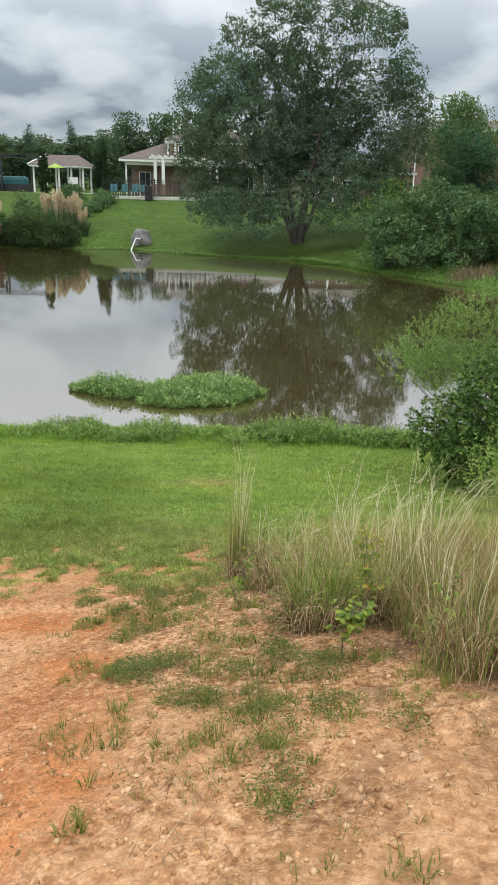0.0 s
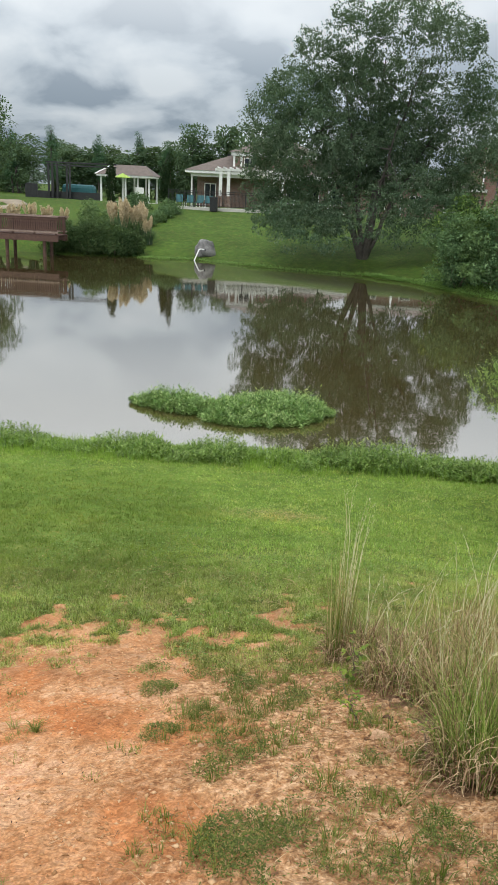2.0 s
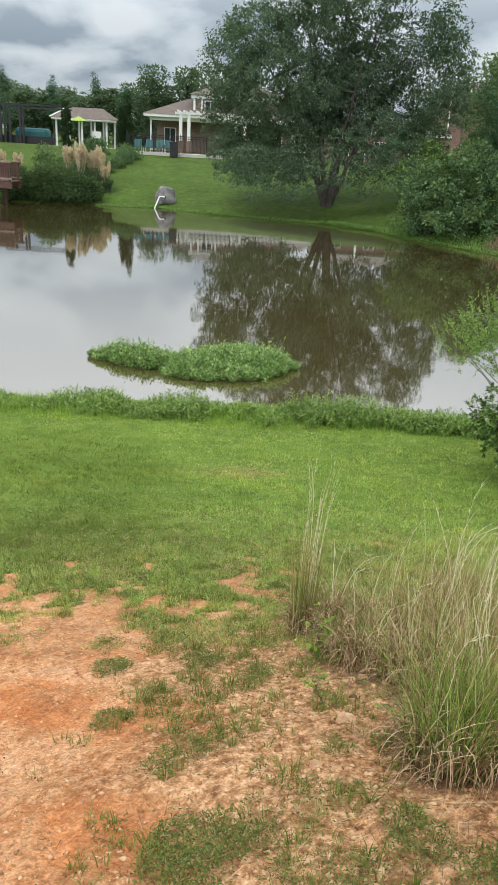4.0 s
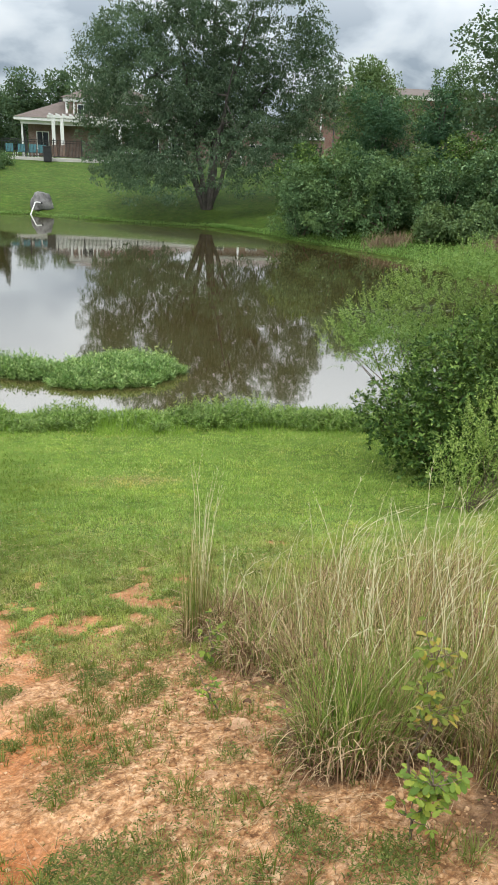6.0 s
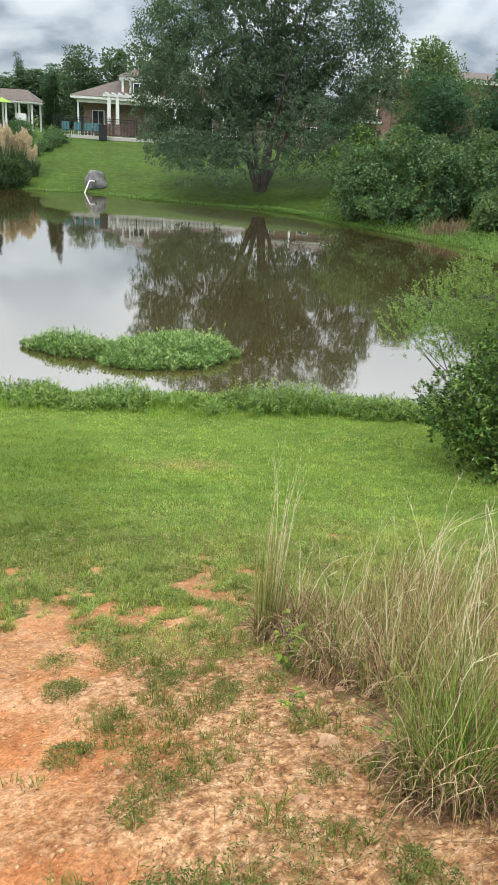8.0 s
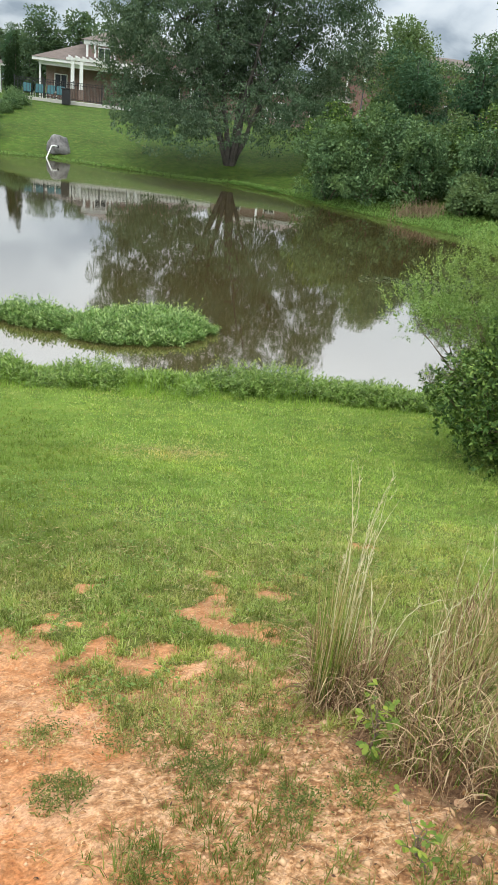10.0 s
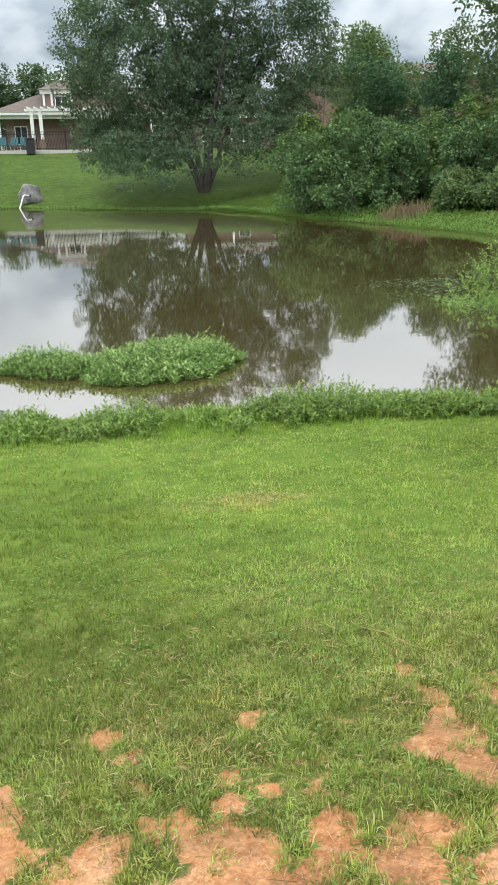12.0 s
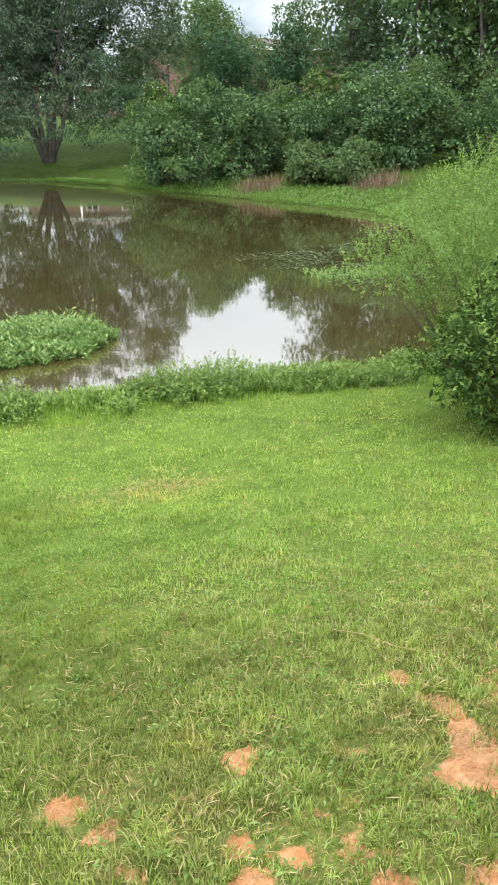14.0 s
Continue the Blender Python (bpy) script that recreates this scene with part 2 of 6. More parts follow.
M_PINE = foliage("conifer_needles", [(0.00, (0.044, 0.100, 0.056)), (0.70, (0.076, 0.152, 0.080)), (1.00, (0.112, 0.200, 0.100))], 0.7, 0.12, 0.3, 0.4, (0.05, 0.10, 0.04), spec=0.05)
M_WATERSIDE = foliage("waterside_bush_leaf", [(0.00, (0.022, 0.048, 0.020)), (0.60, (0.052, 0.094, 0.036)), (1.00, (0.110, 0.160, 0.065))], 0.7, 0.18, 0.5, 0.8, (0.075, 0.11, 0.045), spec=0.08)
M_LIGHTTREE = foliage("light_tree_leaf", [(0.00, (0.072, 0.132, 0.058)), (0.60, (0.130, 0.205, 0.082)), (1.00, (0.205, 0.285, 0.118))], 0.6, 0.3, 0.3, 0.4, (0.10, 0.13, 0.04))
M_CYPRESS = foliage("cypress_scale_leaf", [(0.0, (0.012, 0.03, 0.012)), (1.0, (0.03, 0.06, 0.022))], 0.7, 0.1)
M_BUSH = foliage("bank_shrub_leaf", [(0.00, (0.030, 0.070, 0.032)), (0.60, (0.088, 0.165, 0.070)), (1.00, (0.215, 0.320, 0.145))], 0.55, 0.18, 0.6, 0.7, (0.120, 0.185, 0.05), spec=0.12)
M_SHRUB = foliage("near_shrub_leaf", [(0.00, (0.020, 0.050, 0.014)), (0.50, (0.055, 0.115, 0.026)), (0.85, (0.145, 0.230, 0.052)), (1.00, (0.245, 0.335, 0.085))], 0.45, 0.10, 0.25, 1.5, (0.13, 0.20, 0.04), spec=0.1)
M_SHRUB_LEAF = surface("glossy_broad_leaf", [(0.3, (0.05, 0.11, 0.02)), (0.7, (0.15, 0.24, 0.05))], 1.7, 0.4, 0.1, 40.0)
M_WILLOW = foliage("feathery_shrub_leaf", [(0.00, (0.110, 0.205, 0.055)), (0.50, (0.210, 0.335, 0.092)), (1.00, (0.330, 0.465, 0.150))], 0.5, 0.35, 0.4, 1.0, (0.22, 0.28, 0.07))
M_SPRAY = foliage("spray_shrub_leaf", [(0.0, (0.15, 0.25, 0.055)), (0.5, (0.28, 0.39, 0.095)), (1.0, (0.43, 0.52, 0.17))], 0.5, 0.35)
M_SAPLING = foliage("sapling_leaf", [(0.00, (0.095, 0.165, 0.030)), (0.50, (0.185, 0.265, 0.042)), (1.00, (0.350, 0.400, 0.065))], 0.45, 0.35, single=True)
M_SHORE = foliage("shore_weed_leaf", [(0.00, (0.070, 0.138, 0.024)), (0.60, (0.175, 0.290, 0.055)), (1.00, (0.370, 0.480, 0.150))], 0.4, 0.28, 0.4, 1.3, (0.09, 0.13, 0.05))
M_ISLAND = foliage("island_weed_leaf", [(0.00, (0.045, 0.100, 0.026)), (0.55, (0.175, 0.310, 0.075)), (1.00, (0.500, 0.630, 0.260))], 0.38, 0.28, 0.4, 1.0, (0.13, 0.26, 0.06))
M_SHOREGRASS = foliage("bright_shore_grass", [(0.00, (0.180, 0.330, 0.040)), (1.00, (0.340, 0.500, 0.090))], 0.5, 0.4)
M_MAT = foliage("waterside_mat_leaf", [(0.00, (0.130, 0.260, 0.055)), (1.00, (0.270, 0.420, 0.130))], 0.5, 0.3)
# the palest stop paints a sparkle into a few pads
M_LILY = foliage("lily_pad_leaf", [(0.00, (0.035, 0.055, 0.020)), (0.8, (0.080, 0.105, 0.045)), (1.00, (0.20, 0.22, 0.12))], 0.6, 0.1, spec=0.08)
M_TALLGREEN = foliage("tall_grass_green", [(0.00, (0.055, 0.105, 0.016)), (0.60, (0.190, 0.285, 0.046)), (1.00, (0.450, 0.520, 0.150))], 0.5, 0.22)
M_STRAW = foliage("tall_grass_straw", [(0.00, (0.165, 0.098, 0.040)), (0.55, (0.465, 0.345, 0.150)), (1.00, (0.840, 0.700, 0.410))], 0.6, 0.2, green=False)
M_LAWNSTRAW = foliage("lawn_straw", [(0.00, (0.26, 0.19, 0.085)), (1.00, (0.52, 0.42, 0.21))], 0.7, 0.2, green=False)
M_THATCH = foliage("dead_thatch", [(0.00, (0.090, 0.046, 0.025)), (0.50, (0.270, 0.165, 0.090)), (1.00, (0.600, 0.450, 0.270))], 0.7, 0.15, green=False)
M_PLUME = foliage("seed_plume", [(0.00, (0.580, 0.530, 0.300)), (1.00, (0.820, 0.770, 0.540))], 0.6, 0.4, green=False)
M_PAMPAS = foliage("pampas_plume", [(0.00, (0.540, 0.430, 0.270)), (1.00, (0.780, 0.680, 0.480))], 0.7, 0.35, green=False)
M_RUST = foliage("dead_brush", [(0.00, (0.130, 0.085, 0.055)), (1.00, (0.360, 0.270, 0.175))], 0.8, 0.15, green=False)
M_CLOVER = foliage("low_weed_leaf", [(0.00, (0.042, 0.062, 0.012)), (0.60, (0.100, 0.130, 0.025)), (1.00, (0.215, 0.235, 0.062))], 0.5, 0.25)
M_LITTER = foliage("dead_leaf_flake", [(0.0, (0.05, 0.028, 0.018)), (0.6, (0.15, 0.085, 0.05)), (1.0, (0.34, 0.23, 0.14))], 0.8, 0.05, green=False)
M_LAWNWEED = foliage("lawn_weed_leaf", [(0.0, (0.09, 0.17, 0.035)), (0.6, (0.16, 0.27, 0.06)), (1.0, (0.28, 0.38, 0.12))], 0.45, 0.3)
M_AUTUMN = foliage("yellowing_leaf", [(0.00, (0.100, 0.160, 0.030)), (0.50, (0.200, 0.250, 0.040)), (0.80, (0.380, 0.340, 0.060)), (1.00, (0.420, 0.260, 0.060))], 0.5, 0.35, single=True)
M_STONE = surface("clay_stone", [(0.3, (0.34, 0.18, 0.09)), (0.7, (0.54, 0.35, 0.21))], 30.0, 0.9, 0.4, 160.0)
M_CRUMB = foliage("clay_crumb", [(0.00, (0.270, 0.140, 0.064)), (0.40, (0.430, 0.235, 0.108)), (1.00, (0.620, 0.410, 0.240))], 0.95, 0.0, spec=0.1)
M_BOULDER = surface("grey_boulder_rock", [(0.3, (0.06, 0.058, 0.055)), (0.55, (0.20, 0.195, 0.19)), (0.75, (0.36, 0.35, 0.34))], 2.2, 0.85, 0.6, 14.0)
M_WHITE = surface("white_paint", [(0.3, (0.74, 0.74, 0.72)), (0.7, (0.83, 0.83, 0.81))], 4.0, 0.5, 0.05, 40.0)
M_PIPE = surface("white_pvc", [(0.3, (0.76, 0.76, 0.74)), (0.7, (0.85, 0.85, 0.83))], 4.0, 0.35, 0.0)
M_ROOF = surface("tan_shingle", [(0.3, (0.105, 0.082, 0.070)), (0.7, (0.160, 0.128, 0.110))], 3.0, 0.9, 0.5, 9.0)
M_DECK = surface("weathered_redwood", [(0.3, (0.055, 0.026, 0.018)), (0.7, (0.105, 0.055, 0.038))], 5.0, 0.75, 0.3, 40.0)
M_RAILTOP = surface("pale_worn_timber", [(0.3, (0.16, 0.11, 0.085)), (0.7, (0.27, 0.20, 0.16))], 5.0, 0.75, 0.2, 40.0)
M_BLACK = surface("black_metal", [(0.3, (0.012, 0.012, 0.014)), (0.7, (0.03, 0.03, 0.032))], 5.0, 0.45, 0.0)
M_CONC = surface("pale_concrete", [(0.3, (0.46, 0.44, 0.41)), (0.7, (0.60, 0.58, 0.54))], 1.5, 0.85, 0.1, 30.0)
M_TEAL = surface("teal_fabric", [(0.3, (0.012, 0.075, 0.085)), (0.7, (0.02, 0.12, 0.13))], 6.0, 0.7, 0.1, 80.0)
M_LIME = surface("lime_canvas", [(0.3, (0.24, 0.36, 0.05)), (0.7, (0.32, 0.45, 0.07))], 4.0, 0.7, 0.05, 80.0)
M_PATH = surface("tan_gravel_path", [(0.3, (0.22, 0.18, 0.13)), (0.7, (0.32, 0.26, 0.19))], 2.0, 0.95, 0.3, 40.0)
M_GLASS = mat_nodes("dark_window_glass")[0]
_b = M_GLASS.node_tree.nodes["Principled BSDF"]
_b.inputs["Base Color"].default_value, _b.inputs["Roughness"].default_value = (0.02, 0.025, 0.03, 1), 0.06


def brick_material(name, c1, c2, mortar):
    m, nodes, links, bsdf = mat_nodes(name)
    tcn = nodes.new("ShaderNodeTexCoord")
    mp = nodes.new("ShaderNodeMapping")
    mp.inputs["Rotation"].default_value = (radians(90), 0, 0)
    links.new(tcn.outputs["Object"], mp.inputs[0])
    bt = nodes.new("ShaderNodeTexBrick")
    bt.inputs["Scale"].default_value = 1.0
    bt.inputs["Brick Width"].default_value, bt.inputs["Row Height"].default_value = 0.21, 0.075
    bt.inputs["Mortar Size"].default_value = 0.008
    for k, c in (("Color1", c1), ("Color2", c2), ("Mortar", mortar)):
        bt.inputs[k].default_value = (*c, 1)
    links.new(mp.outputs[0], bt.inputs["Vector"])
    n = tex_noise(nodes, links, 0.7, 4.0, 0.6, tcn.outputs["Object"])
    col = mixcol(nodes, links, 0.35, bt.outputs["Color"], ramp(nodes, links, n, [(0.3, (0.3,) * 3), (0.7, (0.7,) * 3)]), "OVERLAY")
    links.new(col, bsdf.inputs["Base Color"])
    bsdf.inputs["Roughness"].default_value = 0.9
    bump(nodes, links, bsdf, bt.outputs["Fac"], 0.3, -0.01)
    return m


M_BRICK = brick_material("house_brick", (0.165, 0.090, 0.068), (0.22, 0.125, 0.095), (0.30, 0.27, 0.245))
M_BRICK2 = brick_material("apartment_brick", (0.20, 0.095, 0.070), (0.16, 0.072, 0.052), (0.27, 0.23, 0.20))

# turbid brown pond water: murk below, mirror above, more so at grazing angles
M_WATER, nodes, links, bsdf = mat_nodes("muddy_pond_water")
murk = tex_noise(nodes, links, 0.12, 3.0)
links.new(ramp(nodes, links, murk, [(0.35, (0.088, 0.066, 0.024)), (0.7, (0.115, 0.087, 0.032))]), bsdf.inputs["Base Color"])
bsdf.inputs["Roughness"].default_value, bsdf.inputs["Specular IOR Level"].default_value = 0.9, 0.0
rip = nodes.new("ShaderNodeNewGeometry")
mpw = nodes.new("ShaderNodeMapping")
mpw.inputs["Scale"].default_value = (1.0, 1.6, 1.0)
links.new(rip.outputs["Position"], mpw.inputs[0])
w1 = tex_noise(nodes, links, 1.6, 2.0, 0.5, mpw.outputs[0], 0.4)
bmp = nodes.new("ShaderNodeBump")
bmp.inputs["Strength"].default_value, bmp.inputs["Distance"].default_value = 0.022, 0.03
links.new(w1, bmp.inputs["Height"])
fres = nodes.new("ShaderNodeFresnel")
fres.inputs["IOR"].default_value = 1.333
links.new(bmp.outputs[0], fres.inputs["Normal"])
powr = nodes.new("ShaderNodeMath")
powr.operation = "POWER"
powr.inputs[1].default_value = 0.27
links.new(fres.outputs[0], powr.inputs[0])
gls = nodes.new("ShaderNodeBsdfGlossy")
gls.inputs["Roughness"].default_value = 0.035
links.new(bmp.outputs[0], gls.inputs["Normal"])
wmx = nodes.new("ShaderNodeMixShader")
links.new(powr.outputs[0], wmx.inputs[0])
links.new(bsdf.outputs[0], wmx.inputs[1])
links.new(gls.outputs[0], wmx.inputs[2])
links.new(wmx.outputs[0], nodes["Material Output"].inputs["Surface"])

# ground: soil where bare, thatch and short growth elsewhere
M_GROUND, nodes, links, bsdf = mat_nodes("clay_and_turf")
geo = nodes.new("ShaderNodeNewGeometry")
at_bare, at_clay = nodes.new("ShaderNodeAttribute"), nodes.new("ShaderNodeAttribute")
at_bare.attribute_name, at_clay.attribute_name = "bare", "clay"
at_litter = nodes.new("ShaderNodeAttribute")
at_litter.attribute_name = "litter"
n_big, n_mid, n_fine = tex_noise(nodes, links, 3.0, 5.0, 0.6), tex_noise(nodes, links, 22.0, 4.0, 0.6), tex_noise(nodes, links, 110.0, 2.0, 0.5)
n_crust = tex_noise(nodes, links, 28.0, 8.0, 0.75)
n_lump, n_patch = tex_noise(nodes, links, 26.0, 8.0, 0.72), tex_noise(nodes, links, 2.2, 7.0, 0.66)
# pale lumps; the low stops paint the shaded gaps between them dark
sand = ramp(nodes, links, n_lump, [(0.31, (0.105, 0.047, 0.021)), (0.39, (0.235, 0.112, 0.050)), (0.46, (0.35, 0.178, 0.080)), (0.53, (0.48, 0.278, 0.140)), (0.64, (0.63, 0.412, 0.245))])
sand = mixcol(nodes, links, 0.30, sand, ramp(nodes, links, n_crust, [(0.36, (0.18,) * 3), (0.64, (0.8,) * 3)]), "OVERLAY")
sand = mixcol(nodes, links, 0.55, sand, ramp(nodes, links, n_patch, [(0.38, (0.30, 0.29, 0.28)), (0.5, (0.46, 0.46, 0.46)), (0.64, (0.60, 0.60, 0.61))]), "OVERLAY")
worn = nodes.new("ShaderNodeMath")
worn.operation = "MULTIPLY_ADD"
links.new(n_patch, worn.inputs[0])
worn.inputs[1].default_value = 1.0
half = nodes.new("ShaderNodeMath")
half.operation = "MULTIPLY_ADD"
links.new(n_mid, half.inputs[0])
half.inputs[1].default_value, half.inputs[2].default_value = 0.5, -0.25
at_track = nodes.new("ShaderNodeAttribute")
at_track.attribute_name = "track"
press = nodes.new("ShaderNodeMath")
press.operation = "MULTIPLY_ADD"
links.new(at_track.outputs["Fac"], press.inputs[0])
press.inputs[1].default_value = -0.13
links.new(half.outputs[0], press.inputs[2])
links.new(press.outputs[0], worn.inputs[2])
clay = ramp(nodes, links, worn.outputs[0], [(0.32, (0.40, 0.142, 0.049)), (0.44, (0.50, 0.202, 0.077)), (0.54, (0.555, 0.268, 0.122)), (0.66, (0.65, 0.390, 0.230))])
soil = mixcol(nodes, links, at_clay.outputs["Fac"], sand, clay)
crumb = nodes.new("ShaderNodeTexVoronoi")
crumb.inputs["Scale"].default_value = 95.0
links.new(geo.outputs["Position"], crumb.inputs["Vector"])
tone = nodes.new("ShaderNodeSeparateColor")
links.new(crumb.outputs["Color"], tone.inputs[0])
soil = mixcol(nodes, links, 0.38, soil, ramp(nodes, links, tone.outputs[0], [(0.0, (0.22,) * 3), (0.5, (0.52,) * 3), (1.0, (0.78,) * 3)]), "OVERLAY")
soil = mixcol(nodes, links, 0.5, soil, ramp(nodes, links, n_fine, [(0.3, (0.20,) * 3), (0.5, (0.42,) * 3), (0.72, (0.62,) * 3)]), "OVERLAY")
# paler clay colour mixed in by an attribute
at_pale = nodes.new("ShaderNodeAttribute")
at_pale.attribute_name = "pale_soil"
soil = mixcol(nodes, links, at_pale.outputs["Fac"], soil, ramp(nodes, links, n_mid, [(0.3, (0.42, 0.205, 0.092)), (0.5, (0.54, 0.290, 0.142)), (0.7, (0.64, 0.38, 0.210))]))
humus = ramp(nodes, links, n_crust, [(0.36, (0.05, 0.028, 0.016)), (0.5, (0.13, 0.075, 0.042)), (0.64, (0.26, 0.165, 0.10))])
soil = mixcol(nodes, links, at_litter.outputs["Fac"], soil, humus)
turf = ramp(nodes, links, n_big, [(0.3, (0.070, 0.124, 0.017)), (0.55, (0.114, 0.185, 0.027)), (0.75, (0.155, 0.222, 0.039))])
n_wide = tex_noise(nodes, links, 0.35, 5.0, 0.65)
turf = mixcol(nodes, links, 0.4, turf, ramp(nodes, links, n_wide, [(0.3, (0.25,) * 3), (0.7, (0.75,) * 3)]), "OVERLAY")
turf = mixcol(nodes, links, 0.2, turf, ramp(nodes, links, n_mid, [(0.3, (0.2,) * 3), (0.7, (0.75,) * 3)]), "OVERLAY")
# brown thatch; its dark stops put the shade between blades into the colour
under = nodes.new("ShaderNodeAttribute")
under.attribute_name = "thatch_shade"
turf = mixcol(nodes, links, under.outputs["Fac"], turf, ramp(nodes, links, n_crust, [(0.36, (0.045, 0.042, 0.014)), (0.46, (0.090, 0.088, 0.028)), (0.54, (0.165, 0.132, 0.055)), (0.64, (0.31, 0.20, 0.10))]))
edge_mix = nodes.new("ShaderNodeMath")
edge_mix.operation = "MULTIPLY_ADD"
links.new(n_crust, edge_mix.inputs[0])
edge_mix.inputs[1].default_value = 2.0
links.new(at_bare.outputs["Fac"], edge_mix.inputs[2])
squeeze = nodes.new("ShaderNodeMapRange")
squeeze.inputs["From Min"].default_value, squeeze.inputs["From Max"].default_value = 1.12, 1.5
links.new(edge_mix.outputs[0], squeeze.inputs["Value"])
at_bank = nodes.new("ShaderNodeAttribute")
at_bank.attribute_name = "bank"
bank_turf = ramp(nodes, links, n_big, [(0.3, (0.030, 0.066, 0.009)), (0.55, (0.052, 0.100, 0.013)), (0.75, (0.084, 0.138, 0.020))])
bank_turf = mixcol(nodes, links, 0.5, bank_turf, ramp(nodes, links, n_wide, [(0.3, (0.25,) * 3), (0.7, (0.75,) * 3)]), "OVERLAY")
turf = mixcol(nodes, links, at_bank.outputs["Fac"], turf, bank_turf)
links.new(mixcol(nodes, links, squeeze.outputs[0], turf, soil), bsdf.inputs["Base Color"])
bsdf.inputs["Roughness"].default_value = 0.95
bsdf.inputs["Specular IOR Level"].default_value = 0.15
addn = nodes.new("ShaderNodeMath")
addn.operation = "MULTIPLY_ADD"
links.new(n_lump, addn.inputs[2])
links.new(n_mid, addn.inputs[0])
links.new(n_fine, addn.inputs[1])
clod = nodes.new("ShaderNodeTexVoronoi")
clod.inputs["Scale"].default_value = 52.0
clod.inputs["Randomness"].default_value = 1.0
links.new(geo.outputs["Position"], clod.inputs["Vector"])
clod_h = nodes.new("ShaderNodeMath")
clod_h.operation = "MULTIPLY_ADD"
links.new(clod.outputs["Distance"], clod_h.inputs[0])
clod_h.inputs[1].default_value = -0.55
links.new(addn.outputs[0], clod_h.inputs[2])
bump(nodes, links, bsdf, clod_h.outputs[0], 0.6, 0.016)

# grass blades: dry patches and a colour lift for the near band come from an attribute
def blade_material(name, fresh_stops, dry_stops):
    m, nodes, links, bsdf = mat_nodes(name)
    g = nodes.new("ShaderNodeNewGeometry")
    fresh = ramp(nodes, links, g.outputs["Random Per Island"], fresh_stops)
    drycol = ramp(nodes, links, g.outputs["Random Per Island"], dry_stops)
    at_dry = nodes.new("ShaderNodeAttribute")
    at_dry.attribute_name = "dry"
    col = mixcol(nodes, links, at_dry.outputs["Fac"], fresh, drycol)
    # olive mixed in by an attribute; stands of darker and of yellower grass, a hand to a stride across
    at_olive = nodes.new("ShaderNodeAttribute")
    at_olive.attribute_name = "olive"
    col = mixcol(nodes, links, at_olive.outputs["Fac"], col, (0.115, 0.165, 0.026))
    stand = ramp(nodes, links, tex_noise(nodes, links, 1.1, 4.0, 0.6), [(0.36, (0.36, 0.385, 0.34)), (0.5, (0.5, 0.5, 0.5)), (0.66, (0.66, 0.60, 0.52))])
    col = mixcol(nodes, links, 0.75, col, stand, "OVERLAY")
    spot = ramp(nodes, links, tex_noise(nodes, links, 5.5, 3.0, 0.6), [(0.36, (0.34,) * 3), (0.64, (0.64,) * 3)])
    col = mixcol(nodes, links, 0.6, col, spot, "OVERLAY")
    links.new(col, bsdf.inputs["Base Color"])
    bsdf.inputs["Roughness"].default_value = 0.5
    bsdf.inputs["Specular IOR Level"].default_value = 0.2
    tr = nodes.new("ShaderNodeBsdfTranslucent")
    links.new(mixcol(nodes, links, 0.4, col, (0.25, 0.36, 0.03)), tr.inputs["Color"])
    mx = nodes.new("ShaderNodeMixShader")
    mx.inputs[0].default_value = 0.35
    links.new(bsdf.outputs[0], mx.inputs[1])
    links.new(tr.outputs[0], mx.inputs[2])
    links.new(mx.outputs[0], nodes["Material Output"].inputs["Surface"])
    return m


DRY_STOPS = [(0.0, (0.36, 0.31, 0.09)), (0.6, (0.54, 0.46, 0.17)), (1.0, (0.66, 0.54, 0.29))]
M_LAWN = blade_material("lawn_blade", [(0.0, (0.140, 0.245, 0.038)), (0.5, (0.275, 0.420, 0.080)), (0.9, (0.410, 0.545, 0.142)), (1.0, (0.54, 0.54, 0.26))], DRY_STOPS)
M_TUFT = blade_material("wild_tuft_blade", [(0.0, (0.082, 0.112, 0.020)), (0.6, (0.160, 0.200, 0.038)), (1.0, (0.28, 0.305, 0.085))], [(0.0, (0.20, 0.19, 0.06)), (1.0, (0.42, 0.36, 0.16))])


# ---- the lie of the land ----
PROFILE = np.array([(-400, 6.0), (-60, 5.2), (-20, 4.3), (-6, 3.35), (0, 2.9), (2, 2.56), (2.9, 2.3), (3.6, 2.07), (4.8, 1.63), (5.4, 1.47), (6.4, 1.2),
                    (7.7, 0.83), (8.6, 0.64), (10.3, 0.3), (11.1, 0.2), (12.4, 0.02), (13.3, -0.09), (14.5, -0.35), (17, -1.0), (60, -1.2)])
POND = np.array([(-45, 17), (-12, 13.9), (-6, 13.55), (-2, 13.3), (2, 13.3), (4.5, 13.4), (6.5, 15), (8.5, 18.5), (11.2, 24), (13.2, 29.0), (13.3, 31.8),
                 (12.6, 33.8), (11.8, 35.6), (10.6, 37.5), (9.3, 39.6), (7.5, 42.5), (5.6, 46.5), (3, 49.3), (0, 50), (-4, 51.6), (-8, 54.2),
                 (-12, 53.6), (-16.5, 52.5), (-22, 54), (-40, 60), (-60, 48), (-55, 25)], float)


